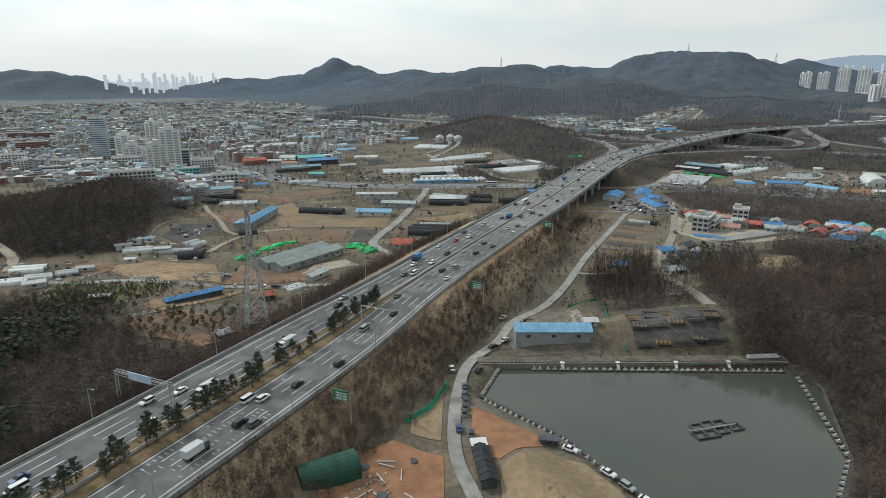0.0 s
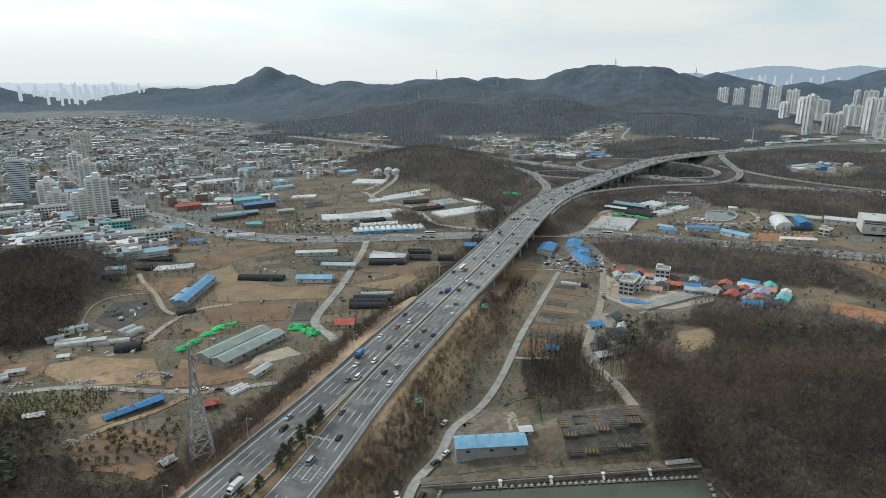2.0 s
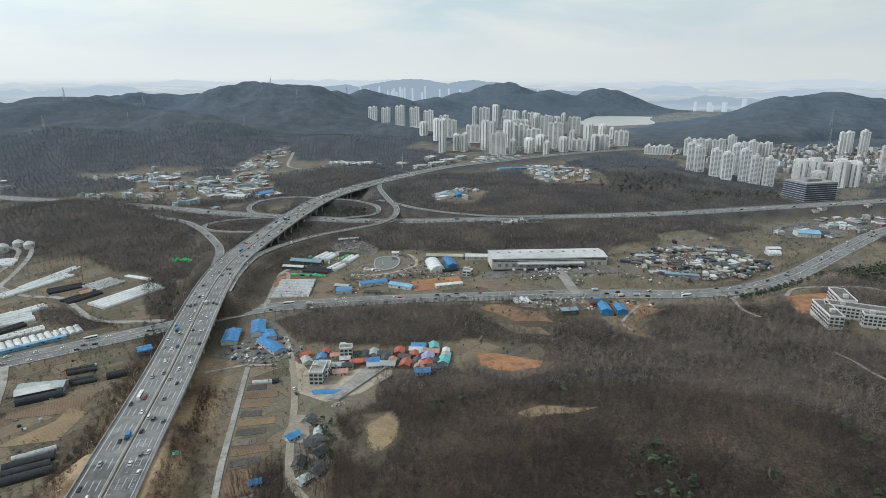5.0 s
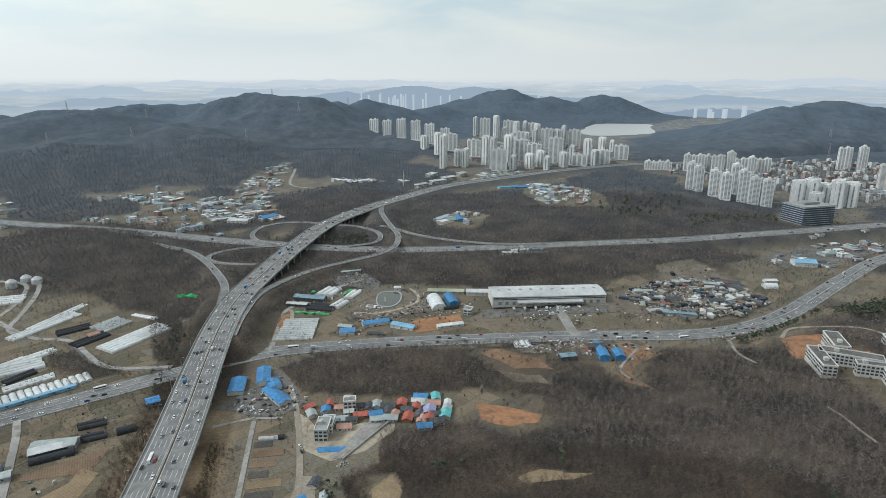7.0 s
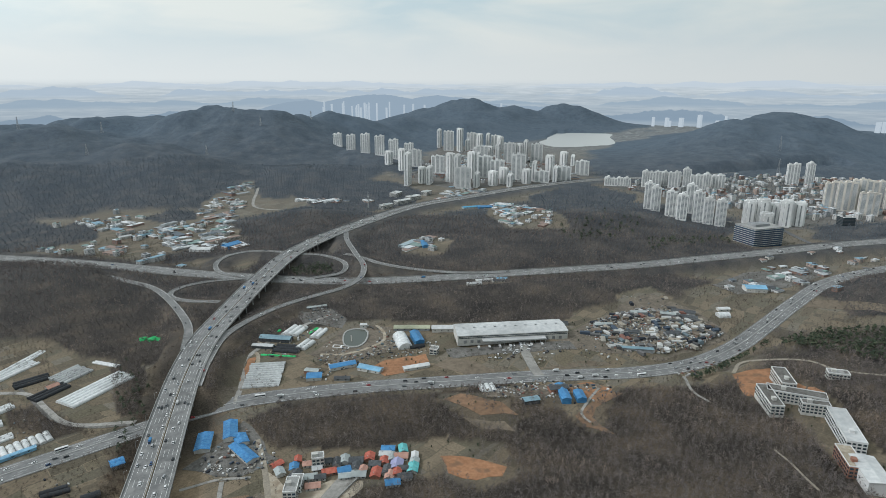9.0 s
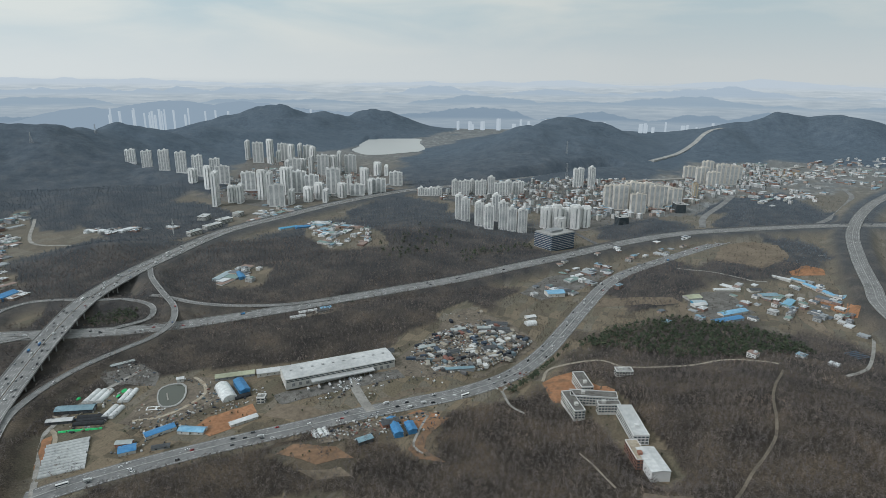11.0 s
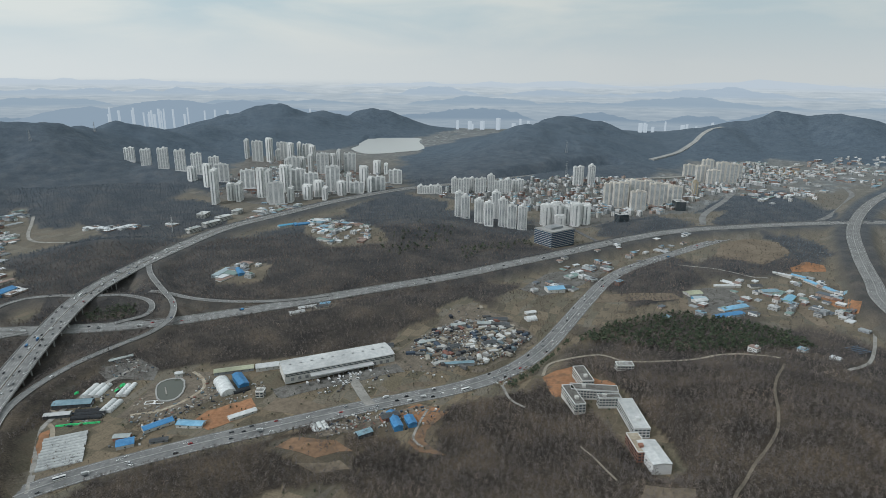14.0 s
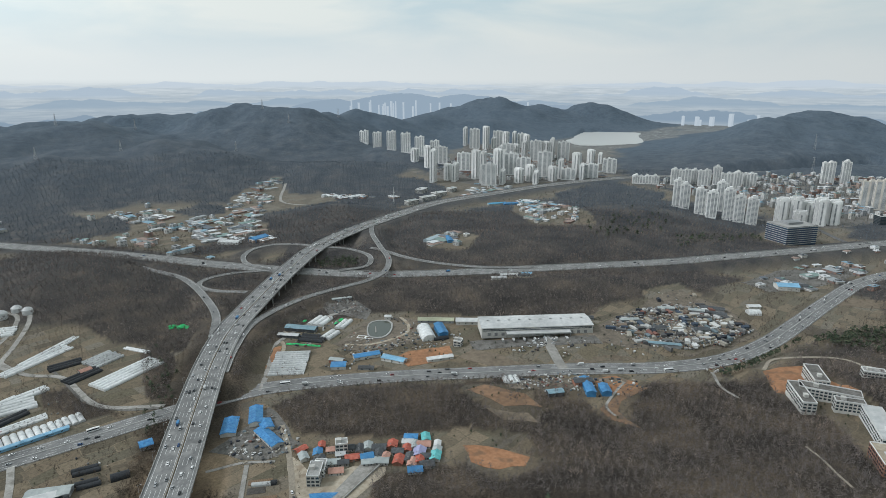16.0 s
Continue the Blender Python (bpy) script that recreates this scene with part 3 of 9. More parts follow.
WOODS_FAR += [
    [(1950, 330), (2250, 290), (2500, 120), (2300, 60), (2050, 230)],
    [(1501, 487), (1733, 504), (1855, 421), (1740, 302), (1654, 292), (1505, 378)],
    [(1560, 20), (1711, 100), (1774, 7), (1600, -40)],
    [(1832, 266), (2085, 232), (2229, -40), (2040, -41), (1916, 66), (1809, 225)],
    [(1193, 317), (1336, 320), (1419, 277), (1376, 220), (1229, 198), (1104, 239), (1094, 283)],
    [(420, 960), (455, 935), (520, 1000), (470, 1080), (430, 1010)],
]
WOODS_FAR += [
    [(505, 1320), (575, 1460), (760, 1515), (870, 1425), (815, 1300), (600, 1205), (520, 1215)],
    [(240, 1700), (280, 1640), (250, 1490), (200, 1470), (120, 1560)],
]
WOODS = WOODS_NEAR + WOODS_FAR


# glades where the trees stand thin
GLADES = [
    [(375, 460), (404, 457), (432, 410), (432, 375), (400, 356), (368, 395)],
    [(440, 452), (560, 376), (550, 345), (500, 330), (470, 300), (455, 328), (470, 360), (415, 428)],
    [(290, 392), (345, 400), (375, 350), (350, 315), (310, 325)],
    [(205, 350), (190, 300), (160, 275), (152, 300), (178, 345)],
    [(-150, 275), (-90, 275), (-78, 240), (-92, 222), (-128, 226), (-150, 244)],
]
# the towns' paved ground
PAVED = [
    [(-175, 700), (-300, 655), (-560, 640), (-900, 700), (-1900, 1700), (-1500, 3300), (-500, 3000), (-330, 2000), (-200, 1500), (-160, 1000)],
    [(1480, 690), (1700, 560), (1690, 1180), (2060, 960), (2450, 760), (2800, 480), (3300, 300), (3000, -150), (2250, 100), (1850, 420), (1560, 530)],
]


def wooded(x, y):
    """0 to 1: how far a place is under trees."""
    h = relief(x, y)
    w = np.clip((h + 2.0 * roll(x * 2, y * 2) - 3.4) / 2.5, 0, 1)
    for ring in WOODS:
        w = np.maximum(w, within(x, y, ring) * 1.0)
    for ring in GLADES:
        w = np.where(within(x + 7 * roll(x * 9, y * 9), y + 7 * roll(y * 9, x * 9), ring), np.minimum(w, 0.42), w)
    for ring in CLEARINGS:
        w = np.where(within(x, y, ring), 0.0, w)
    return w


def sheet():
    fine = np.radians(np.concatenate([np.linspace(-52, 104, 640), np.linspace(106, 306, 70)]))
    rad = [6.0]
    while rad[-1] < 4860:
        rad.append(rad[-1] + max(3.2, rad[-1] * 0.0125))
    rad = np.array(rad)
    a, r = np.meshgrid(fine, rad)
    x, y = r * np.sin(a), r * np.cos(a)
    cell = np.maximum(3.2, r * 0.0125)
    z = terrain(x, y, cell)
    nr, na = x.shape
    v = np.stack([x, y, z], -1).reshape(-1, 3)
    v = np.vstack([v, [[0, 0, terrain(np.array([0.0]), np.array([0.0]))[0]]]])
    i, j = np.meshgrid(np.arange(nr - 1), np.arange(na), indexing="ij")
    k = (j + 1) % na
    q = np.stack([i * na + j, i * na + k, (i + 1) * na + k, (i + 1) * na + j], -1).reshape(-1, 4)
    faces = [tuple(f) for f in q.tolist()] + [(nr * na, (jj + 1) % na, jj) for jj in range(na)]
    me = bpy.data.meshes.new("ground")
    me.from_pydata(v.tolist(), [], faces)
    wood = np.append(wooded(x, y).ravel(), 0)
    bank = np.zeros(x.shape)
    for nm in ("motorway", "slip_road_east"):
        d, _ = near_line(x, y, ROADS[nm][0])
        bank = np.maximum(bank, np.clip(1 - (d - ROADS[nm][1] - 12) / 14, 0, 1) * np.clip((560 - y) / 120, 0, 1))
    # bare scrubby banks of the interchange
    for nm in ("motorway", "slip_road_east", "slip_road_west", "loop_road_north", "loop_road_east", "loop_road_west", "slip_road_south", "crossing_motorway", "eastern_motorway"):
        d, _ = near_line(x, y, ROADS[nm][0])
        wood = np.maximum(wood, np.append((np.clip(1 - (d - ROADS[nm][1] - 14) / 26, 0, 0.9) * np.clip((np.hypot(x, y) - 520) / 60, 0, 1)).ravel(), 0))
    col = np.zeros((len(v), 4), np.float32)
    col[:, 0], col[:, 1], col[:, 3] = wood, np.append(bank.ravel(), 0), 1
    # haze put into colour by distance: alpha for the built-up plain, blue for fields and the ranges' woods
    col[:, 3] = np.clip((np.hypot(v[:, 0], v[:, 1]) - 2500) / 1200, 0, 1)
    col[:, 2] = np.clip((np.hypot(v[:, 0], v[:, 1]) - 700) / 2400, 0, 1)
    for ring in PAVED:
        edge = within(v[:, 0] + 22 * roll(v[:, 0] * 5, v[:, 1] * 5), v[:, 1] + 22 * roll(v[:, 1] * 5, v[:, 0] * 5), ring)
        col[:, 3] = np.where(edge, np.maximum(col[:, 3], np.clip(0.75 + 0.5 * roll(v[:, 0] * 6, v[:, 1] * 6), 0.2, 1)), col[:, 3])
    at = me.color_attributes.new("cover", "FLOAT_COLOR", "POINT")
    at.data.foreach_set("color", col.ravel())
    me.polygons.foreach_set("use_smooth", [True] * len(me.polygons))
    return me


def ground_material():
    m = material("valley_ground", (0.2, 0.17, 0.12), 0.95, 0.0, 0.1)
    n, l = m.node_tree.nodes, m.node_tree.links
    b = n["Principled BSDF"]
    geo = n.new("ShaderNodeNewGeometry")
    pos = geo.outputs["Position"]

    def tex(kind, scale, **more):
        t = n.new(kind)
        t.inputs["Scale"].default_value = scale
        for key, value in more.items():
            t.inputs[key].default_value = value
        l.new(pos, t.inputs["Vector"])
        return t

    def ramp(src, *stops):
        r = n.new("ShaderNodeValToRGB")
        els = r.color_ramp.elements
        els[0].position, els[0].color = stops[0][0], (*stops[0][1], 1)
        els[1].position, els[1].color = stops[-1][0], (*stops[-1][1], 1)
        for p, c in stops[1:-1]:
            els.new(p).color = (*c, 1)
        l.new(src, r.inputs[0])
        return r.outputs[0]

    def mix(f, a, c, blend="MIX"):
        x = n.new("ShaderNodeMix")
        x.data_type, x.blend_type = "RGBA", blend
        if isinstance(f, float):
            x.inputs["Factor"].default_value = f
        else:
            l.new(f, x.inputs["Factor"])
        l.new(a, x.inputs["A"])
        l.new(c, x.inputs["B"])
        return x.outputs["Result"]

    # fields: long plots side by side, their edges wavering a little
    bend = tex("ShaderNodeTexNoise", 0.012, Detail=3.0)
    push = n.new("ShaderNodeVectorMath")
    push.operation = "MULTIPLY_ADD"
    push.inputs[1].default_value = (34.0, 34.0, 0.0)
    l.new(bend.outputs["Color"], push.inputs[0])
    l.new(pos, push.inputs[2])

    def plot_grid(turn, wide, high):
        mp = n.new("ShaderNodeMapping")
        mp.inputs["Rotation"].default_value = (0, 0, radians(turn))
        l.new(push.outputs[0], mp.inputs[0])
        br = n.new("ShaderNodeTexBrick")
        br.inputs["Color1"].default_value, br.inputs["Color2"].default_value, br.inputs["Mortar"].default_value = (0, 0, 0, 1), (1, 1, 1, 1), (0.38, 0.38, 0.38, 1)
        br.inputs["Scale"].default_value, br.inputs["Mortar Size"].default_value, br.inputs["Bias"].default_value = 1.0, 0.5, 0.0
        br.inputs["Brick Width"].default_value, br.inputs["Row Height"].default_value = wide, high
        l.new(mp.outputs[0], br.inputs["Vector"])
        return br.outputs["Color"]

    quilt = n.new("ShaderNodeMix")
    quilt.data_type, quilt.blend_type = "RGBA", "MIX"
    quilt.inputs["Factor"].default_value = 0.45
    l.new(plot_grid(-8, 46.0, 15.0), quilt.inputs["A"])
    l.new(plot_grid(79, 120.0, 42.0), quilt.inputs["B"])
    sep = n.new("ShaderNodeSeparateColor")
    l.new(quilt.outputs["Result"], sep.inputs[0])
    tone = ramp(sep.outputs[0], (0.0, (0.088, 0.079, 0.062)), (0.18, (0.17, 0.137, 0.098)), (0.36, (0.105, 0.092, 0.069)), (0.5, (0.205, 0.166, 0.119)), (0.64, (0.118, 0.106, 0.076)), (0.8, (0.175, 0.157, 0.128)), (1.0, (0.155, 0.125, 0.090)))
    fine = tex("ShaderNodeTexNoise", 0.45, Detail=8.0, Roughness=0.65)
    grain = ramp(fine.outputs["Fac"], (0.25, (0.62, 0.62, 0.6)), (0.5, (1.0, 1.0, 1.0)), (0.75, (1.35, 1.33, 1.28)))
    field = mix(1.0, tone, grain, "MULTIPLY")
    large = tex("ShaderNodeTexNoise", 0.02, Detail=5.0)
    litter = ramp(large.outputs["Fac"], (0.32, (0.036, 0.031, 0.027)), (0.5, (0.062, 0.052, 0.043)), (0.68, (0.104, 0.083, 0.063)))
    # blue-grey of the haze over far woods, painted into the ground colour
    hazed_upland = ramp(large.outputs["Fac"], (0.3, (0.080, 0.104, 0.134)), (0.55, (0.092, 0.119, 0.150)), (0.75, (0.106, 0.131, 0.160)))
    twiggy = tex("ShaderNodeTexNoise", 0.55, Detail=6.0, Roughness=0.75)
    tangle = ramp(twiggy.outputs["Fac"], (0.32, (0.38, 0.37, 0.36)), (0.5, (1.0, 1.0, 1.0)), (0.68, (1.9, 1.85, 1.8)))
    floor = mix(1.0, litter, tangle, "MULTIPLY")
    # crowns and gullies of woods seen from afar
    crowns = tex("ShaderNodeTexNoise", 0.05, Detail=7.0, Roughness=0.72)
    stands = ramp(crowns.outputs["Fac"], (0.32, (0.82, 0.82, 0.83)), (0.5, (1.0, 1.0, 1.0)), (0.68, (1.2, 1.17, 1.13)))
    hazed_upland = mix(1.0, hazed_upland, stands, "MULTIPLY")
    floor = mix(0.6, floor, mix(1.0, floor, stands, "MULTIPLY"))
    slope = ramp(large.outputs["Fac"], (0.36, (0.135, 0.099, 0.068)), (0.48, (0.29, 0.21, 0.135)), (0.62, (0.43, 0.315, 0.205)))
    slope = mix(1.0, slope, grain, "MULTIPLY")
    att = n.new("ShaderNodeAttribute")
    att.attribute_name = "cover"
    asep = n.new("ShaderNodeSeparateColor")
    l.new(att.outputs["Color"], asep.inputs[0])
    # paved ground of the towns; past 2.5 km it also carries the plain's haze
    built = ramp(sep.outputs[1], (0.0, (0.115, 0.125, 0.13)), (0.35, (0.19, 0.20, 0.205)), (0.6, (0.14, 0.145, 0.145)), (0.8, (0.26, 0.27, 0.275)), (1.0, (0.17, 0.165, 0.155)))
    # far fields, greyed in their colour as distance haze greys them
    hazed_field = ramp(sep.outputs[0], (0.0, (0.12, 0.118, 0.11)), (0.3, (0.18, 0.172, 0.155)), (0.55, (0.135, 0.135, 0.128)), (0.8, (0.22, 0.205, 0.18)), (1.0, (0.15, 0.148, 0.14)))
    field = mix(asep.outputs[2], field, mix(1.0, hazed_field, grain, "MULTIPLY"))
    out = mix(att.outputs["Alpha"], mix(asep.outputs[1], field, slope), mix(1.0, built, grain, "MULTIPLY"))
    out = mix(asep.outputs[0], out, mix(asep.outputs[2], floor, mix(1.0, hazed_upland, grain, "MULTIPLY")))
    l.new(out, b.inputs["Base Color"])
    bp = n.new("ShaderNodeBump")
    bp.inputs["Strength"].default_value, bp.inputs["Distance"].default_value = 0.5, 1.2
    l.new(fine.outputs["Fac"], bp.inputs["Height"])
    l.new(bp.outputs[0], b.inputs["Normal"])
    return m


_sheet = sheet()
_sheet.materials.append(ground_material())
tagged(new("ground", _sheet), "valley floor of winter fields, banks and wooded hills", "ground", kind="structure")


# ---- water ----
def water(name, ring, z, mat, label):
    me = Soup().prism(ring, z - (0.3 if z < 0 else 6.0), z).mesh(name, mat)
    return single(name, me, label, "water", kind="structure", at=None)


water("pond_water", [(x + (x - 75) * 0.02, y + (y - 160) * 0.02) for x, y in POND], -2.3, WATER, "still grey-green fishing pond below the lane")
water("lake_water", LAKE_SHORE, 12.0, LAKE, "far lake between wooded hills, sky reflection in its pale colour")


# ---- roads ----
def ribbon(soup, line, lo, hi, top, thick, mat=0):
    """A band of the road from offset lo to hi (metres to the right), its top that much over the line."""
    s = sides(line)
    a, b = line.copy(), line.copy()
    a[:, :2] += s * lo
    b[:, :2] += s * hi
    a[:, 2] += top
    b[:, 2] += top
    n = len(line)
    v = np.vstack([a, b, a - [0, 0, thick], b - [0, 0, thick]])
    f = []
    for i in range(n - 1):
        f += [(i, n + i, n + i + 1, i + 1), (2 * n + i, 2 * n + i + 1, 3 * n + i + 1, 3 * n + i), (i, i + 1, 2 * n + i + 1, 2 * n + i), (n + i, 3 * n + i, 3 * n + i + 1, n + i + 1)]
    f += [(0, 2 * n, 3 * n, n), (n - 1, 2 * n - 1, 4 * n - 1, 3 * n - 1)]
    soup.add(v.tolist(), f, mat)
    return soup



WORN_PAINT = grained("worn_road_paint", (0.28, 0.28, 0.275), (0.46, 0.46, 0.45), 0.8, 0.8)
LABELS = {
    "motorway": "broad grey asphalt motorway on banks and piers", "arterial_road": "wide grey asphalt main road through the valley",
    "crossing_motorway": "grey asphalt motorway crossing under the viaduct", "eastern_motorway": "grey asphalt motorway on a bank",
    "slip_road_west": "curved grey slip road joining the motorway", "slip_road_east": "curved grey slip road leaving the viaduct",
    "loop_road_north": "tight grey loop road of the interchange", "loop_road_east": "tight grey loop road round dark pines",
    "loop_road_west": "tight grey loop road of the interchange", "slip_road_south": "grey slip road down to the crossing motorway",
    "pond_lane": "pale narrow concrete lane past the pond",
}
DRY_GRASS = grained("dry_grass", (0.15, 0.105, 0.06), (0.22, 0.16, 0.09), 0.6, 0.95, 0.3)


def spread(line):
    """The motorway's verge between its two carriageways, half of it: wide where pines grow on it."""
    return 0.9 + 4.2 / (1 + np.exp((line[:, 1] - 232) / 14))


def offset(line, off, up=0.0):
    out = line.copy()
    out[:, :2] += sides(line) * (off[:, None] if np.ndim(off) else off)
    out[:, 2] += up
    return out


def ribbon2(soup, a, b, thick, mat=0):
    """A band between two lines of equal length."""
    n = len(a)
    v = np.vstack([a, b, a - [0, 0, thick], b - [0, 0, thick]])
    f = []
    for i in range(n - 1):
        f += [(i, n + i, n + i + 1, i + 1), (2 * n + i, 2 * n + i + 1, 3 * n + i + 1, 3 * n + i), (i, i + 1, 2 * n + i + 1, 2 * n + i), (n + i, 3 * n + i, 3 * n + i + 1, n + i + 1)]
    f += [(0, 2 * n, 3 * n, n), (n - 1, 2 * n - 1, 4 * n - 1, 3 * n - 1)]
    return soup.add(v.tolist(), f, mat)


def along(line, step, start=0.0):
    """Places every so many metres: position, heading in degrees from x."""
    d = np.r_[0, np.cumsum(np.linalg.norm(np.diff(line[:, :2], axis=0), axis=1))]
    out = []
    for s in np.arange(start, d[-1] - 1, step):
        p = np.array([np.interp(s, d, line[:, k]) for k in range(3)])
        q = np.array([np.interp(s + 1, d, line[:, k]) for k in range(3)])
        out.append((p, math.degrees(math.atan2(q[1] - p[1], q[0] - p[0]))))
    return out


def dashes(soup, line, length, gap, width):
    pts = along(line, length + gap)
    for p, a in pts:
        c, s = math.cos(radians(a)), math.sin(radians(a))
        u, w = np.array([c, s, 0]) * length, np.array([-s, c, 0]) * width / 2
        soup.add([p - w, p + u - w, p + u + w, p + w], [(0, 1, 2, 3)])
    return soup


for name, (line, half, piers, surface) in ROADS.items():
    deck = 1.6 if name == "motorway" else (1.0 if 3 < half < 6 else 0.5)
    road = thing(name, LABELS[name], "road", kind="structure")
    if name == "motorway":
        e = spread(line)
        right, left = offset(line, e + 18.0), offset(line, -e - 18.0)
        cut = int(np.argmin(np.abs(line[:, 1] - 372)))
        part("carriageway", ribbon2(Soup(), left[:cut + 1], right[:cut + 1], deck).mesh("carriageway", ASPHALT), road)
        part("viaduct_deck", ribbon2(Soup(), left[cut:], right[cut:], deck).mesh("viaduct_deck", WORN_ASPHALT), road, "paler worn surface of the viaduct")
        part("verge", ribbon2(Soup(), offset(line, -e, 0.12), offset(line, e, 0.12), 0.2).mesh("verge", DRY_GRASS), road, "rust-brown strip of dry grass and old barrier")
        edge, lane = Soup(), Soup()
        near = line[line[:, 1] < 1300]
        en = spread(near)
        for side in (1, -1):
            for o in (0.5, 15.0):
                ribbon2(edge, offset(near, side * (en + o), 0.012), offset(near, side * (en + o + 0.28), 0.012), 0.008)
            for k in (1, 2, 3):
                dashes(lane, offset(near, side * (en + 0.6 + 3.6 * k), 0.02), 10.0, 10.0, 0.26)
            part("parapet", ribbon2(Soup(), offset(line, side * (e + 17.6), 1.0), offset(line, side * (e + 18.05), 1.0), 1.4).mesh("parapet", CONCRETE), road, "weathered concrete parapet")
        marks = Soup()
        for y0, y1 in ((128, 168), (196, 222), (270, 318), (345, 398), (455, 480)):
            stretch = near[(near[:, 1] > y0) & (near[:, 1] < y1)]
            for k in range(4):
                for p, a in along(offset(stretch, spread(stretch) + 2.4 + 3.6 * k, 0.02), 1.7, 0.6 * k):
                    c, s = math.cos(radians(a)), math.sin(radians(a))
                    u, w = np.array([c, s, 0]) * 0.2, np.array([-s, c, 0]) * random.uniform(0.35, 0.9)
                    if random.random() < 0.62:
                        marks.add([p - w - u, p + u - w, p + u + w, p + w - u], [(0, 1, 2, 3)])
        tagged(part("speed_marks", marks.mesh("speed_marks", WORN_PAINT), road, "white cross bars painted on the lanes"), kind="stuff")
        part("edge_lines", edge.mesh("edge_lines", PAINT), road, "white painted edge lines")
        tagged(part("lane_dashes", lane.mesh("lane_dashes", PAINT), road, "white painted lane dashes"), kind="stuff")
        part("central_barrier", ribbon2(Soup(), offset(near, -0.25, 0.95), offset(near, 0.25, 0.95), 0.9).mesh("central_barrier", CONCRETE), road)
        for (p, a) in along(line, 32.0):
            if piers[0] - 8 < p[1] < piers[1] + 20:
                g0 = ground(p[0], p[1]) - 1.5
                s = Soup().box(-1.1, -17.5, -4.0, 1.1, 17.5, -1.6)
                for yy in (-13.5, -4.5, 4.5, 13.5):
                    s.tube(0, yy, g0 - p[2], -4.0, 1.05, 1.05, 10)
                part("pier", s.mesh("pier", CONCRETE), road, "grey concrete pier with round columns", pose(p[0], p[1], p[2], 0, 0, a))
        part("girder", ribbon2(Soup(), offset(line, -14.0, -1.55), offset(line, 14.0, -1.55), 0.9).mesh("girder", CONCRETE), road)
    else:
        part("carriageway", ribbon(Soup(), line, -half, half, 0.0, deck).mesh("carriageway", surface), road)
        if half > 10:
            part("median", ribbon(Soup(), line, -0.7, 0.7, 0.35, 0.5).mesh("median", CONCRETE), road)
            if name != "arterial_road":
                for side in (1, -1):
                    part("parapet", ribbon(Soup(), line, side * half - 0.25, side * half + 0.25, 1.1, 1.5).mesh("parapet", CONCRETE), road, "pale concrete parapet")
            lane = Soup()
            for side in (1, -1):
                ribbon(lane, line, side * (half - 2.2) - 0.12, side * (half - 2.2) + 0.12, 0.014, 0.008)
                for k in range(1, int((half - 3) / 3.5)):
                    dashes(lane, offset(line, side * (1.0 + 3.5 * k), 0.02), 8.0, 10.0, 0.24)
            tagged(part("lane_lines", lane.mesh("lane_lines", PAINT), road, "white painted lane lines"), kind="stuff")
        if 4 < half < 6:
            for side in (1, -1):
                part("parapet", ribbon(Soup(), line, side * half - 0.2, side * half + 0.2, 0.8, 1.0).mesh("parapet", CONCRETE), road)
            edge = Soup()
            for side in (1, -1):
                ribbon(edge, line, side * (half - 0.9) - 0.1, side * (half - 0.9) + 0.1, 0.012, 0.008)
            part("edge_lines", edge.mesh("edge_lines", PAINT), road)


# ---- the farthest ranges, a plain backdrop at the world's edge ----
def far_range(name, radius, tops, base, colour, a0, a1):
    """A long low ridge on an arc; tops: bearing, height, reach in degrees."""
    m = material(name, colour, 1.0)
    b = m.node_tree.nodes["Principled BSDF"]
    # the haze colour is emitted; the ridge's own base stays near black
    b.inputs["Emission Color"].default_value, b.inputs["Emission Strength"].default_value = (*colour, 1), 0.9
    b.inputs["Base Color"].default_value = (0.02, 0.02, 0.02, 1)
    s, v, f = Soup(), [], []
    n = 500
    for i in range(n + 1):
        a = a0 + (a1 - a0) * i / n
        z = base + max((h - base) * math.exp(-0.5 * ((a - c) / w) ** 2) for c, h, w in tops) + 9 * noise.noise(Vector((a * 0.7, 3, radius))) + 4 * noise.noise(Vector((a * 3.1, 3, radius)))
        z = -30 + (z + 30) * min(1, (i + 1) / 170, (n - i + 1) / 60)
        x, y = math.sin(radians(a)), math.cos(radians(a))
        v += [(radius * x, radius * y, -40), (radius * x, radius * y, z), ((radius + 60) * x, (radius + 60) * y, -40)]
    for i in range(n):
        f += [(3 * i, 3 * i + 1, 3 * i + 4, 3 * i + 3), (3 * i + 1, 3 * i + 2, 3 * i + 5, 3 * i + 4)]
    return single(name, s.add(v, f).mesh(name, m), "far ridge at the horizon, glowing in pale haze blue", "backdrop", kind="structure")


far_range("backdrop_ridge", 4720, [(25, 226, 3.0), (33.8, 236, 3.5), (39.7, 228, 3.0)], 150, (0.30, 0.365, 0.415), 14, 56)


# ---- side tracks, fields and bare earth ----
PLOTS = []


def ragged(ring, by):
    """The same outline with an uneven edge."""
    out = []
    for (x0, y0), (x1, y1) in zip(ring, ring[1:] + ring[:1]):
        n = max(1, min(8, int(math.hypot(x1 - x0, y1 - y0) / (by * 3))))
        for k in range(n):
            x, y = x0 + (x1 - x0) * k / n, y0 + (y1 - y0) * k / n
            d = by * noise.noise_vector(Vector((x * 0.11, y * 0.11, 1.7)))
            out.append((x + d.x, y + d.y))
    return out


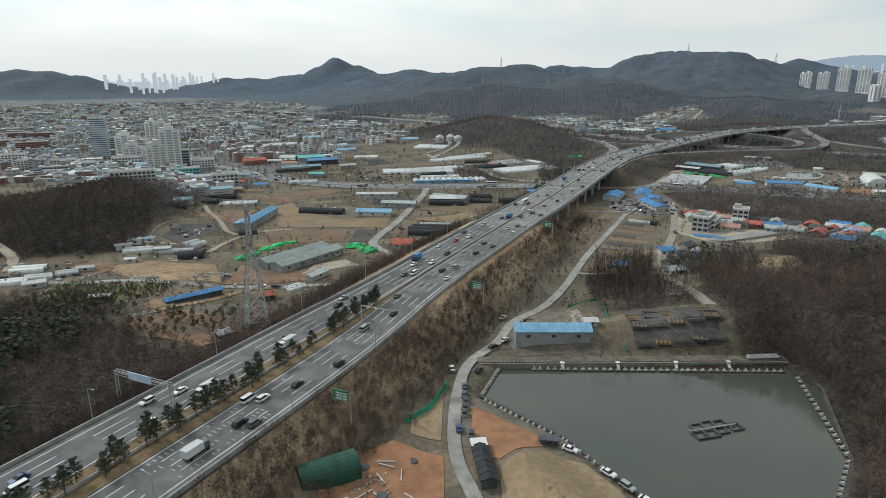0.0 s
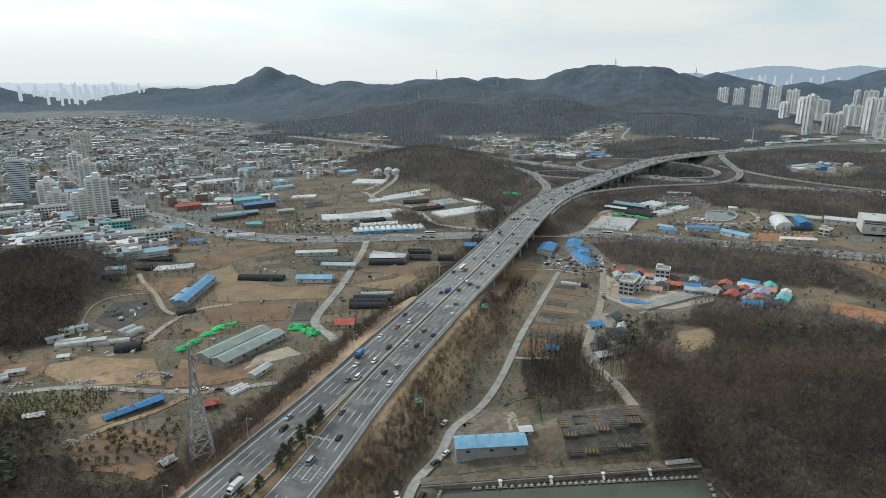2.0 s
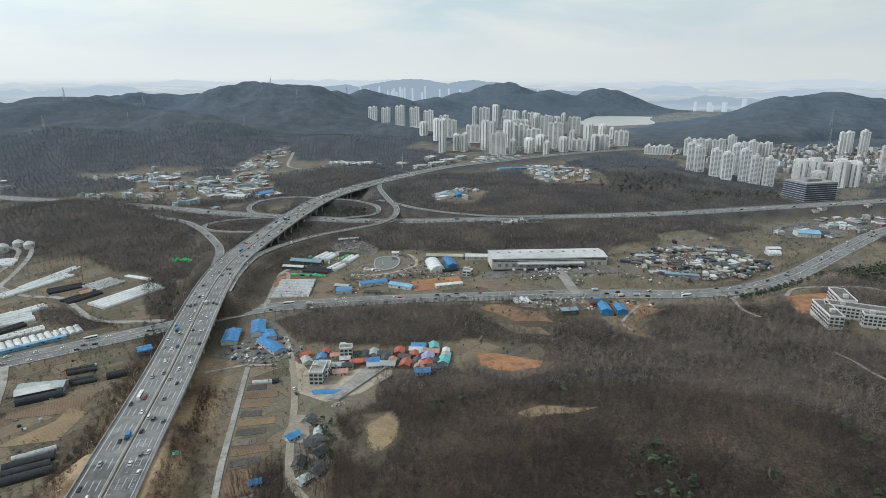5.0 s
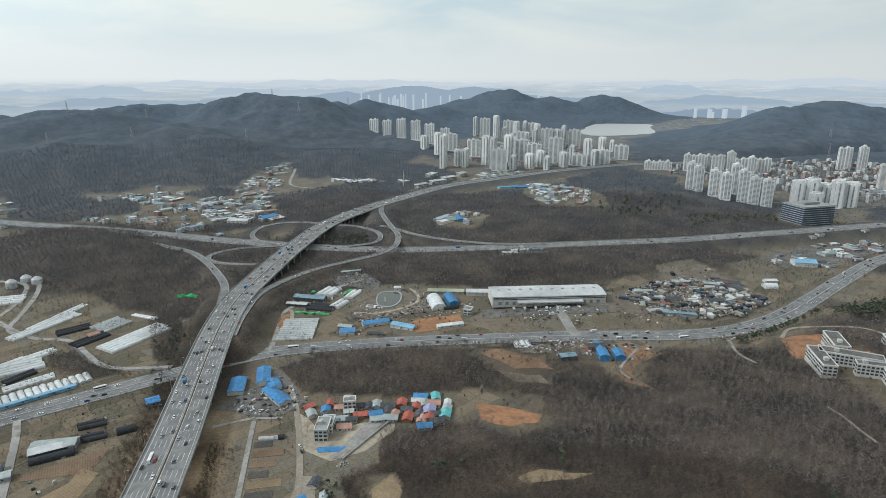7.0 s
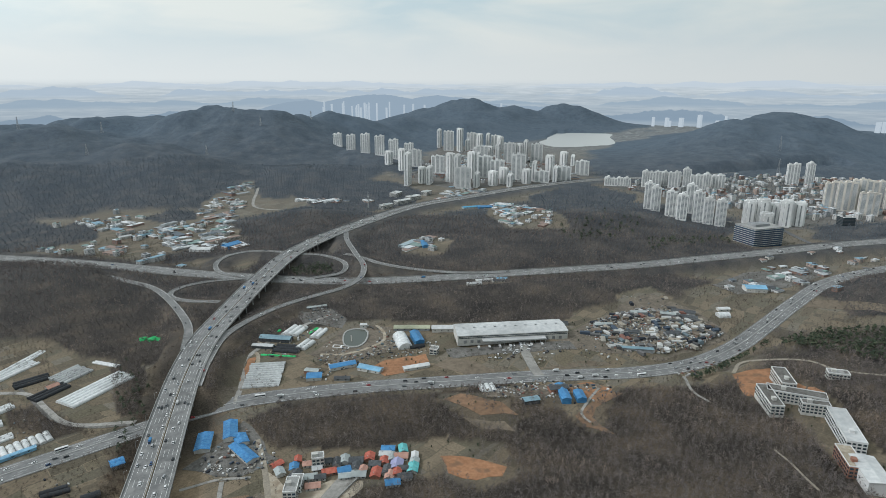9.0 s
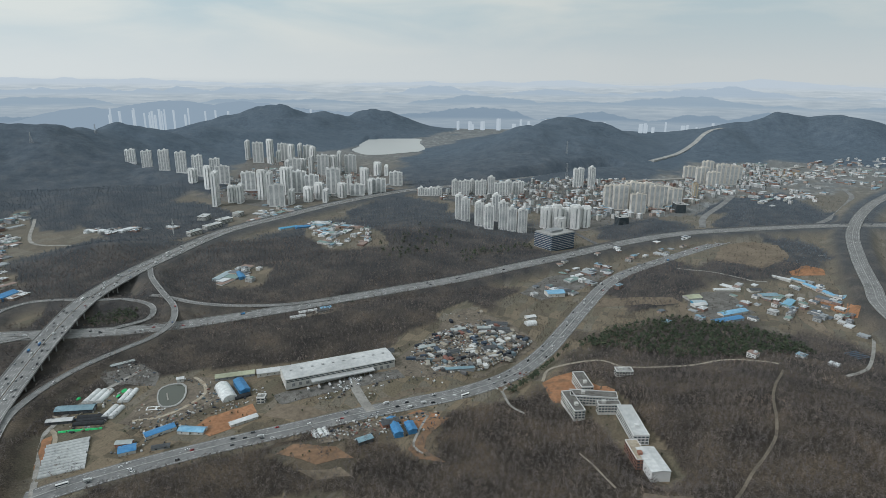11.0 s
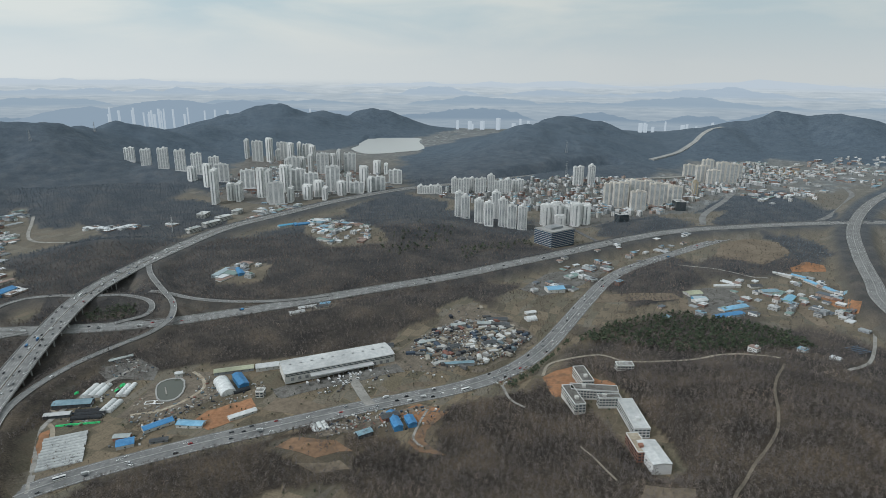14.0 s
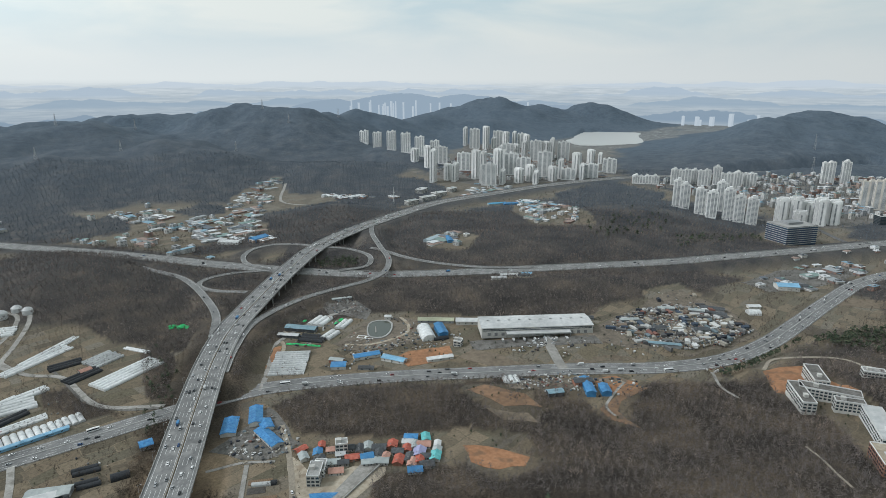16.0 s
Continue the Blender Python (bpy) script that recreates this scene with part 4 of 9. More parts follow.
def drape(name, ring, mat, label, category="field", lift=0.22, cell=3.0):
    """A patch of ground in its own material, laid over the relief, with a rim let into the soil."""
    ring = [(float(a), float(b)) for a, b in ring]
    PLOTS.append(ring)
    if mat in LOOSE:
        size = max(np.ptp([p[0] for p in ring]), np.ptp([p[1] for p in ring]))
        ring = ragged(ring, min(6.0, 0.06 * float(size)))
    bm = bmesh.new()
    bm.faces.new([bm.verts.new((a, b, 0)) for a, b in ring])
    lo, hi = np.min(ring, 0), np.max(ring, 0)
    step = max(cell, float(max(hi - lo)) / 28)
    for axis in (0, 1):
        for c in np.arange(lo[axis] + step, hi[axis], step):
            co, no = [0, 0, 0], [0, 0, 0]
            co[axis], no[axis] = c, 1
            bmesh.ops.bisect_plane(bm, geom=bm.verts[:] + bm.edges[:] + bm.faces[:], plane_co=co, plane_no=no)
    p = np.array([v.co[:] for v in bm.verts])
    z = terrain(p[:, 0], p[:, 1], max(3.2, 0.0125 * float(np.hypot(*p.mean(0)[:2])))) + lift
    for v, h in zip(bm.verts, z):
        v.co.z = h
    rim = bmesh.ops.extrude_edge_only(bm, edges=[e for e in bm.edges if e.is_boundary])["geom"]
    for v in rim:
        if isinstance(v, bmesh.types.BMVert):
            v.co.z -= 1.2
    bmesh.ops.recalc_face_normals(bm, faces=bm.faces[:])
    me = bpy.data.meshes.new(name)
    bm.to_mesh(me)
    bm.free()
    me.materials.append(mat)
    return single(name, me, label, category, kind="structure")


def furrowed(name, base, other, turn, scale=1.1):
    m = grained(name, base, other, 0.5, 0.95, 0.2)
    n, l = m.node_tree.nodes, m.node_tree.links
    w = n.new("ShaderNodeTexWave")
    w.inputs["Scale"].default_value, w.inputs["Distortion"].default_value, w.inputs["Detail"].default_value = scale * 0.16, 1.5, 2.0
    mp = n.new("ShaderNodeMapping")
    mp.inputs["Rotation"].default_value = (0, 0, radians(turn))
    g = n.new("ShaderNodeNewGeometry")
    l.new(g.outputs["Position"], mp.inputs[0])
    l.new(mp.outputs[0], w.inputs["Vector"])
    b = n["Principled BSDF"]
    src = b.inputs["Base Color"].links[0].from_socket
    mr = n.new("ShaderNodeMapRange")
    mr.inputs["To Min"].default_value, mr.inputs["To Max"].default_value = 0.84, 1.07
    l.new(w.outputs["Fac"], mr.inputs[0])
    sc = n.new("ShaderNodeVectorMath")
    sc.operation = "SCALE"
    l.new(src, sc.inputs[0])
    l.new(mr.outputs[0], sc.inputs["Scale"])
    l.new(sc.outputs[0], b.inputs["Base Color"])
    return m


PLOUGHED = furrowed("ploughed_soil", (0.160, 0.108, 0.070), (0.200, 0.140, 0.092), 8)
STUBBLE = furrowed("stubble", (0.215, 0.155, 0.095), (0.26, 0.195, 0.12), 95)
MULCH = furrowed("dark_mulch", (0.07, 0.065, 0.06), (0.11, 0.10, 0.09), 60, 1.6)
SAND = grained("pale_sand", (0.31, 0.265, 0.20), (0.41, 0.36, 0.285), 0.3, 0.95, 0.1, second=(0.25, 0.20, 0.145))
CLAY = grained("orange_clay", (0.27, 0.135, 0.070), (0.35, 0.185, 0.10), 0.25, 0.95, 0.3, second=(0.185, 0.11, 0.066))
BROWN_CLAY = grained("brown_clay", (0.175, 0.112, 0.072), (0.25, 0.155, 0.095), 0.2, 0.95, 0.3, second=(0.13, 0.10, 0.075))
STRAW_HILL = grained("dull_dry_grass", (0.135, 0.108, 0.080), (0.19, 0.155, 0.115), 0.2, 0.95, 0.2)
STRAW = grained("straw_grass", (0.23, 0.17, 0.10), (0.30, 0.225, 0.14), 0.5, 0.95, 0.2)
GRAVEL = grained("grey_gravel", (0.115, 0.11, 0.102), (0.175, 0.167, 0.154), 0.5, 0.95, 0.15, second=(0.088, 0.081, 0.071))
TRODDEN = grained("trodden_earth", (0.125, 0.105, 0.082), (0.195, 0.165, 0.13), 0.4, 0.95, 0.2, second=(0.10, 0.085, 0.068))
TAN_EARTH = grained("tan_earth", (0.25, 0.175, 0.105), (0.33, 0.24, 0.15), 0.3, 0.95, 0.2, second=(0.19, 0.125, 0.075))
LOOSE = (TAN_EARTH, BROWN_CLAY, STRAW_HILL, TRODDEN, SAND, CLAY, STRAW, GRAVEL)
GROUND_PLOTS = [
    ([(-182, 570), (-118, 607), (-99, 596), (-152, 526)], PLOUGHED, "brown ploughed field beside the main road"),
    ([(-151, 522), (-136, 537), (-120, 500), (-83, 470), (-43, 470), (-43, 440), (-123, 440)], STUBBLE, "straw-brown field in bare plots"),
    ([(-133, 432), (-70, 432), (-66, 398), (-119, 397)], PLOUGHED, "brown tilled field before the sheds"),
    ([(-64, 432), (-49, 432), (-46, 394), (-64, 396)], MULCH, "dark field covered with black film"),
    ([(-27, 466), (10, 480), (20, 495), (30, 480), (9, 451)], STUBBLE, "pale stubble plot beside the motorway bank"),
    ([(-23, 506), (-19, 512), (42, 512), (25, 484)], PLOUGHED, "brown plot between farm sheds"),
    ([(-196, 346), (-177, 354), (-137, 345), (-120, 309), (-136, 311), (-172, 317), (-192, 331)], TAN_EARTH, "bare tan field with cart ruts and heaps"),
    ([(-222, 341), (-206, 349), (-197, 345), (-193, 331), (-198, 322), (-215, 325)], BROWN_CLAY, "bare reddish plot beside the tan field"),
    ([(-81, 324), (-50, 340), (-60, 352), (-76, 342)], SAND, "bare yard behind the grey sheds"),
]
GROUND_PLOTS += [
    ([(-141, 278), (-134, 281), (-129, 270), (-136, 263), (-143, 268)], TAN_EARTH, "bare sandy turning place before a low blue shed"),
    ([(-196, 405), (-197, 440), (-176, 452), (-166, 436), (-174, 392)], MULCH, "dark muddy yard below the wood"),
    ([(-134, 258), (-122, 264), (-106, 258), (-95, 248), (-88, 232), (-100, 225), (-124, 230), (-140, 246)], BROWN_CLAY, "bare orange-brown earth beside the wood"),
    ([(-205, 300), (-155, 300), (-150, 276), (-200, 268)], grained("nursery_green", (0.10, 0.10, 0.05), (0.17, 0.15, 0.08), 0.5, 0.95, 0.4), "nursery plot with rows of low shrubs"),
    ([(184, 475), (170, 430), (166, 410), (177, 385), (205, 382), (240, 391), (246, 403), (222, 419), (201, 422), (190, 440)], SAND, "pale sandy building ground beside the village"),
    ([(371, 580), (394, 583), (445, 562), (434, 543), (388, 538), (369, 546)], CLAY, "bare red-orange earth yard"),
    ([(9, 178), (20, 169), (31, 158), (29, 154), (15, 146), (9, 151)], CLAY, "smooth orange earth yard by the pond"),
]
GROUND_PLOTS += [
    ([(15, 144), (30, 152), (41, 146), (46, 135), (50, 118), (14, 118)], STRAW, "straw-coloured grass yard by the pond"),
    ([(-14, 154), (-25, 150), (-32, 136), (-30, 118), (0, 118), (0, 149)], CLAY, "dug orange earth with drains and pipes"),
    ([(-10, 168), (-2, 184), (0, 188), (0, 158), (-9, 160)], STRAW, "dry grass slope beside the lane"),
    ([(78, 244), (111, 240), (110, 217), (76, 217)], MULCH, "fenced vegetable plots beyond the pond"),
    ([(22, 250), (58, 252), (62, 242), (62, 216), (28, 216)], TRODDEN, "earth yard round the blue-roofed house"),
    ([(34, 262), (53, 262), (53, 242), (36, 246)], TRODDEN, "brown earth heap behind the blue-roofed house"),
    ([(183, 334), (204, 338), (200, 321), (186, 301), (169, 294), (168, 306)], STRAW, "yellow grassy scar in the wood"),
]
GROUND_PLOTS += [
    ([(319, 384), (336, 368), (352, 330), (338, 323), (317, 333), (307, 358)], CLAY, "orange earth scar on the wooded slope"),
    ([(265, 272), (284, 267), (293, 249), (305, 235), (288, 240), (265, 259)], STRAW, "tawny grass bank in the wood"),
    ([(500, 376), (516, 392), (540, 380), (545, 352), (520, 345), (505, 360)], CLAY, "orange cutting below the wood"),
    ([(470, 560), (545, 500), (600, 460), (590, 440), (540, 470), (460, 530)], GRAVEL, "concrete yard before the warehouse"),
    ([(590, 462), (624, 480), (690, 492), (747, 490), (800, 510), (870, 505), (866, 419), (815, 345), (741, 347), (666, 362), (600, 425)], TRODDEN, "grey littered scrap yard"),
    ([(330, 660), (400, 700), (450, 690), (470, 640), (420, 600), (350, 610)], TRODDEN, "gravel yard round sheds and a pool"),
]
GROUND_PLOTS += [
    ([(1219, 1700), (1250, 1420), (1671, 1280), (1900, 1420), (2117, 1785), (2200, 2200), (1950, 2350), (1600, 2000), (1420, 1850)], GRAVEL, "grey built-up ground of the tower estate"),
    ([(1480, 690), (1700, 560), (1690, 1180), (1740, 1200), (2060, 960), (2300, 760), (2500, 480), (2250, 330), (1850, 420), (1560, 530)], GRAVEL, "grey built-up ground of the eastern town"),
    ([(1240, 20), (1215, -20), (1150, -30), (1084, -43), (1147, 0), (1200, 25)], STRAW_HILL, "tawny field among eastern sheds"),
    ([(1177, 204), (1263, 137), (1154, 76), (1054, 108), (1078, 166)], GRAVEL, "grey yards among eastern sheds"),
    ([(1289, -21), (1329, -44), (1247, -80), (1216, -78), (1225, -53)], CLAY, "orange bare field beside the eastern motorway"),
    ([(1444, 40), (1511, 12), (1516, -21), (1478, -27), (1422, 33)], CLAY, "orange bare field below the grassy hill"),
    ([(2846, 229), (3078, 206), (3175, 101), (2824, 124)], STUBBLE, "brown bare field in the eastern town"),
    ([(381, 790), (410, 805), (430, 780), (428, 728), (409, 705), (375, 759)], GRAVEL, "grey littered yard below the slip road"),
    ([(1450, 193), (1600, 200), (1700, 150), (1700, 85), (1542, 47), (1423, 93)], STRAW_HILL, "bare hill under dull dry grass"),
    ([(1020, 330), (1127, 204), (1060, 178), (1037, 120), (1075, 120), (1150, 215), (1070, 335)], STRAW_HILL, "dry grass at the pine wood's edge"),
]
GROUND_PLOTS += [
    ([(1010, 470), (1130, 470), (1300, 400), (1250, 365), (1100, 380), (1000, 420)], GRAVEL, "grey yards between the two roads"),
    ([(-560, 700), (-260, 640), (-170, 690), (-360, 880), (-700, 1300), (-1100, 1500), (-900, 900)], GRAVEL, "grey streets of the low town"),
    ([(-230, 880), (-150, 900), (-130, 820), (-200, 800)], GRAVEL, "grey works yards north of the main road"),
    ([(-330, 1040), (-210, 1060), (-190, 960), (-300, 940)], GRAVEL, "grey works yards north of the main road"),
    ([(-180, 1200), (-60, 1180), (-70, 1080), (-170, 1090)], GRAVEL, "grey works yards below the hills"),
    ([(-330, 1320), (-180, 1300), (-200, 1200), (-320, 1210)], GRAVEL, "grey works yards below the hills"),
    ([(130, 520), (205, 560), (200, 480), (165, 478), (150, 492)], GRAVEL, "grey yard round the blue workshops"),
    ([(640, 250), (690, 285), (735, 262), (700, 190), (660, 200)], CLAY, "brick-orange school yard"),
]
GROUND_PLOTS += [
    ([(379, 454), (400, 451), (424, 410), (423, 383), (392, 410)], BROWN_CLAY, "bare orange-brown slope below the main road"),
    ([(477, 333), (500, 340), (546, 342), (534, 362), (505, 352), (470, 345), (459, 325), (467, 298)], BROWN_CLAY, "bare orange cutting behind the blue halls"),
    ([(375, 417), (404, 384), (402, 366), (378, 392)], STRAW_HILL, "dry grassy glade in the wood"),
    ([(437, 450), (477, 419), (545, 374), (540, 362), (457, 395), (418, 428)], TRODDEN, "dusty verge with roadside stores"),
    ([(432, 527), (460, 534), (474, 492), (478, 465), (446, 480)], STRAW_HILL, "dull grass field beside the main road"),
    ([(520, 444), (592, 406), (608, 388), (542, 420)], STRAW_HILL, "dry grass strip between road and yard"),
    ([(231, 641), (265, 702), (277, 702), (236, 627)], CLAY, "orange earth track beside the greenhouses"),
    ([(640, 700), (700, 728), (760, 690), (700, 668)], TRODDEN, "dusty works yard beside the crossing motorway"),
    ([(130, 358), (150, 384), (158, 376), (147, 350), (138, 344)], DIRT_ROAD, "pale trodden yard between old houses"),
    ([(112, 302), (120, 312), (132, 330), (136, 342), (130, 348), (118, 318), (108, 300)], GRAVEL, "grey yard before old houses"),
    ([(103, 260), (106, 277), (113, 277), (110, 259)], TRODDEN, "bare dried-up basin among poplars"),
    ([(86, 340), (101, 333), (96, 313), (78, 321)], PLOUGHED, "square brown tilled plot beside the lane"),
    ([(55, 253), (60, 252), (60, 235), (55, 236)], SAND, "tan strip of bare soil behind the clubhouse"),
    ([(-132, 392), (-70, 393), (-62, 372), (-96, 396), (-118, 366), (-122, 380)], BROWN_CLAY, "rough brown earth round green netted heaps"),
    ([(-205, 470), (-180, 500), (-160, 505), (-156, 470), (-165, 450), (-176, 470)], BROWN_CLAY, "rough brown field below the town"),
    ([(-150, 525), (-158, 508), (-150, 496), (-136, 500), (-140, 530)], STUBBLE, "straw-brown plot beside a blue shed"),
    ([(-118, 306), (-92, 306), (-66, 316), (-72, 326), (-100, 330), (-118, 345)], BROWN_CLAY, "rough brown verge beside the sheds"),
    ([(470, 104), (496, 104), (510, 66), (476, 52)], STRAW_HILL, "fenced dry grass field at the wood's edge"),
]
for ring, mat, label in GROUND_PLOTS:
    drape("plot", ring, mat, label)

# terraced beds along the lane
_lane = ROADS["pond_lane"][0]
_lane = _lane[(_lane[:, 1] > 335) & (_lane[:, 1] < 470)]
_s = sides(_lane)
_mats = [PLOUGHED, MULCH, PLOUGHED, TRODDEN, MULCH, STUBBLE, MULCH, PLOUGHED]
for _k, _i in enumerate(range(0, len(_lane) - 3, 3)):
    _j = _i + 2
    _w = 19 + 5 * ((_k * 7) % 3)
    drape("plot", [tuple(_lane[_i, :2] + _s[_i] * 4), tuple(_lane[_j, :2] + _s[_j] * 4), tuple(_lane[_j, :2] + _s[_j] * _w), tuple(_lane[_i, :2] + _s[_i] * _w)], _mats[_k % 8], "narrow terraced vegetable bed beside the lane")

TRACKS = [
    ([(-240, 318), (-201, 306), (-170, 311), (-117, 301), (-85, 301), (-59, 305)], 2.2, PALE_ROAD),
    ([(-30, 352), (-34, 364), (-46, 386), (-46, 407), (-35, 460), (-20, 560), (-16, 604)], 3.0, PALE_ROAD),
    ([(-25, 890), (6, 808), (40, 772), (52, 720), (58, 690), (72, 664), (118, 632)], 3.0, PALE_ROAD),
    ([(29, 1022), (24, 970), (2, 900), (-14, 850), (6, 808)], 3.0, PALE_ROAD),
    ([(118, 493), (146, 486), (172, 470)], 1.6, PALE_ROAD),
    ([(200, 520), (190, 484), (177, 447), (160, 406), (150, 384), (134, 352), (117, 312), (114, 288), (115, 262), (114, 240)], 2.6, DIRT_ROAD),
    ([(72, 319), (94, 310)], 1.2, PALE_ROAD),
]
TRACKS += [
    ([(834, 17), (743, 22), (640, 12), (565, 27), (512, 34), (470, 20)], 1.5, TRODDEN),
    ([(545, 181), (519, 153), (494, 129)], 1.0, DIRT_ROAD),
    ([(690, 285), (735, 290), (789, 243), (778, 200), (793, 151), (819, 113), (860, 77), (864, 23)], 2.0, DIRT_ROAD),
    ([(210, 600), (238, 650), (262, 700), (330, 742), (420, 760)], 3.0, PALE_ROAD),
    ([(505, 425), (530, 470), (560, 500)], 6.0, PALE_ROAD),
    ([(262, 700), (280, 715), (275, 690), (240, 640)], 2.4, SAND),
]
TRACKS += [
    ([(535, 364), (503, 355), (477, 344), (470, 327)], 1.4, PALE_ROAD),
    ([(642, 321), (612, 294), (602, 270)], 1.6, PALE_ROAD),
    ([(316, 690), (300, 730), (290, 770)], 1.6, DIRT_ROAD),
    ([(-430, 420), (-330, 400), (-270, 360), (-250, 330)], 3.0, SAND),
    ([(-206, 512), (-195, 491), (-177, 464), (-166, 443), (-158, 428), (-148, 418)], 1.7, DIRT_ROAD),
    ([(-112, 434), (-128, 430), (-140, 419), (-147, 400), (-150, 385), (-151, 372), (-166, 352)], 2.0, DIRT_ROAD),
    ([(-195, 382), (-203, 405), (-207, 428), (-203, 446), (-188, 462), (-178, 464)], 0.7, DIRT_ROAD),
    ([(-85, 301), (-101, 296), (-110, 285), (-120, 274), (-129, 266), (-135, 257), (-140, 247)], 1.9, TAN_EARTH),
    ([(1324, 316), (1420, 420), (1500, 520), (1600, 640)], 6.0, ASPHALT),
    ([(700, 1500), (660, 1600), (760, 1800)], 4.0, PALE_ROAD),
    ([(2300, 700), (2700, 420), (3300, 100)], 12.0, PALE_ROAD),
    ([(2959, 712), (3242, 683), (3479, 650), (3678, 632), (3833, 597), (4100, 540)], 13.0, CONCRETE),
    ([(1788, 276), (1952, 297), (2243, 275), (2615, 266), (3239, 220)], 9.0, WORN_ASPHALT),
    ([(3251, 186), (3025, 72), (2983, 30), (2810, -69), (2819, -192)], 8.0, WORN_ASPHALT),
    ([(3025, 72), (3289, 50), (3432, -13), (3665, -55)], 8.0, WORN_ASPHALT),
    ([(1900, 62), (2031, 3), (2220, -44), (2523, -84), (2700, -60)], 8.0, WORN_ASPHALT),
    ([(1352, 252), (1353, 183), (1343, 105), (1355, 75)], 2.0, PALE_ROAD),
    ([(1225, -92), (1185, -98), (1051, -92), (947, -78), (871, -53)], 2.4, PALE_ROAD),
    ([(1623, -7), (1640, -40), (1514, -58), (1417, -72)], 1.6, PALE_ROAD),
    ([(342, 653), (367, 633), (403, 629), (430, 637), (445, 660), (449, 684)], 2.2, SAND),
    ([(34, 799), (45, 737), (54, 692), (80, 652), (112, 630)], 1.8, GRAVEL),
    ([(-23, 904), (-3, 941), (9, 975), (11, 1010), (-18, 1051)], 3.0, PALE_ROAD),
]
for pts, half, mat in TRACKS:
    ln = smooth_line([(x, y, 0) for x, y in pts], 7 if half < 5 else 12)
    ln[:, 2] = terrain(ln[:, 0], ln[:, 1]) + 0.28 + 0.06 * half + (3.0 if half > 11 else 0.0)
    if half > 7:
        ln[:, 2] = np.convolve(np.pad(ln[:, 2], 4, "edge"), np.ones(9) / 9, "valid")
    tagged(part("surface", ribbon(Soup(), ln, -half, half, 0.0, 1.2 if half < 11 else 12.0).mesh("surface", mat), thing("side_road", "narrow pale side road between plots", "road", kind="structure")))


# ---- buildings ----
BLUE_ROOF = grained("blue_sheet", (0.045, 0.17, 0.36), (0.075, 0.24, 0.45), 0.25, 0.5, spec=0.4)
MID_BLUE = grained("mid_blue_sheet", (0.085, 0.24, 0.42), (0.13, 0.31, 0.50), 0.25, 0.5, spec=0.4)
SAGE_ROOF = grained("grey_green_sheet", (0.20, 0.245, 0.225), (0.265, 0.31, 0.29), 0.25, 0.5, spec=0.4)
SKY_ROOF = grained("light_blue_sheet", (0.16, 0.34, 0.50), (0.24, 0.43, 0.58), 0.25, 0.5, spec=0.4)
TARP = grained("blue_tarpaulin", (0.04, 0.165, 0.38), (0.085, 0.26, 0.48), 0.4, 0.45, 0.3)
GREY_ROOF = grained("grey_sheet", (0.30, 0.33, 0.33), (0.40, 0.43, 0.42), 0.2, 0.55, spec=0.4)
PALE_ROOF = grained("pale_sheet", (0.44, 0.45, 0.45), (0.56, 0.56, 0.55), 0.2, 0.55, spec=0.4)
RED_ROOF = grained("red_tile", (0.34, 0.085, 0.058), (0.43, 0.14, 0.10), 0.4, 0.8)
SALMON_ROOF = grained("salmon_tile", (0.42, 0.235, 0.18), (0.50, 0.30, 0.24), 0.4, 0.8)
DARK_ROOF = grained("dark_tile", (0.06, 0.065, 0.07), (0.10, 0.105, 0.11), 0.4, 0.8)
TEAL_ROOF = grained("teal_sheet", (0.10, 0.37, 0.38), (0.16, 0.46, 0.46), 0.3, 0.6)
VIOLET_ROOF = grained("violet_grey_sheet", (0.30, 0.30, 0.47), (0.37, 0.37, 0.54), 0.3, 0.6)
SLATE_ROOF = grained("slate_blue_sheet", (0.17, 0.27, 0.32), (0.24, 0.34, 0.39), 0.3, 0.55)
OLIVE_ROOF = grained("olive_sheet", (0.33, 0.34, 0.24), (0.40, 0.41, 0.30), 0.3, 0.7)
GREEN_SHEET = grained("green_sheet", (0.018, 0.062, 0.042), (0.03, 0.09, 0.06), 0.3, 0.55)
BLACK_NET = grained("black_netting", (0.018, 0.02, 0.024), (0.035, 0.038, 0.042), 0.6, 0.75, 0.2)
FILM = grained("white_film", (0.50, 0.51, 0.51), (0.66, 0.67, 0.66), 0.3, 0.35, 0.15, spec=0.5)
GREY_FILM = grained("grey_film", (0.33, 0.34, 0.34), (0.46, 0.47, 0.46), 0.3, 0.4, 0.15, spec=0.5)
GREEN_NET = grained("bright_green_net", (0.03, 0.42, 0.12), (0.08, 0.55, 0.2), 0.5, 0.7, 0.4)
PLASTER = grained("plaster", (0.44, 0.43, 0.40), (0.56, 0.55, 0.52), 0.3, 0.88)
GREY_WALL = grained("grey_panel", (0.24, 0.25, 0.26), (0.32, 0.33, 0.33), 0.3, 0.7)
DARK_WALL = grained("dark_panel", (0.05, 0.055, 0.06), (0.09, 0.095, 0.10), 0.3, 0.7)
BRICK_WALL = grained("brick", (0.24, 0.115, 0.08), (0.30, 0.16, 0.115), 0.5, 0.9)
WHITE_WALL = grained("painted_concrete", (0.65, 0.65, 0.64), (0.75, 0.75, 0.735), 0.08, 0.85)
GLASS = material("window_glass", (0.035, 0.05, 0.06), 0.12, 0.0, 0.6)
DOOR = grained("door_sheet", (0.16, 0.165, 0.17), (0.23, 0.235, 0.24), 0.6, 0.6)


DECK_GREY = grained("grey_jetty", (0.20, 0.19, 0.17), (0.28, 0.265, 0.24), 1.0, 0.9)


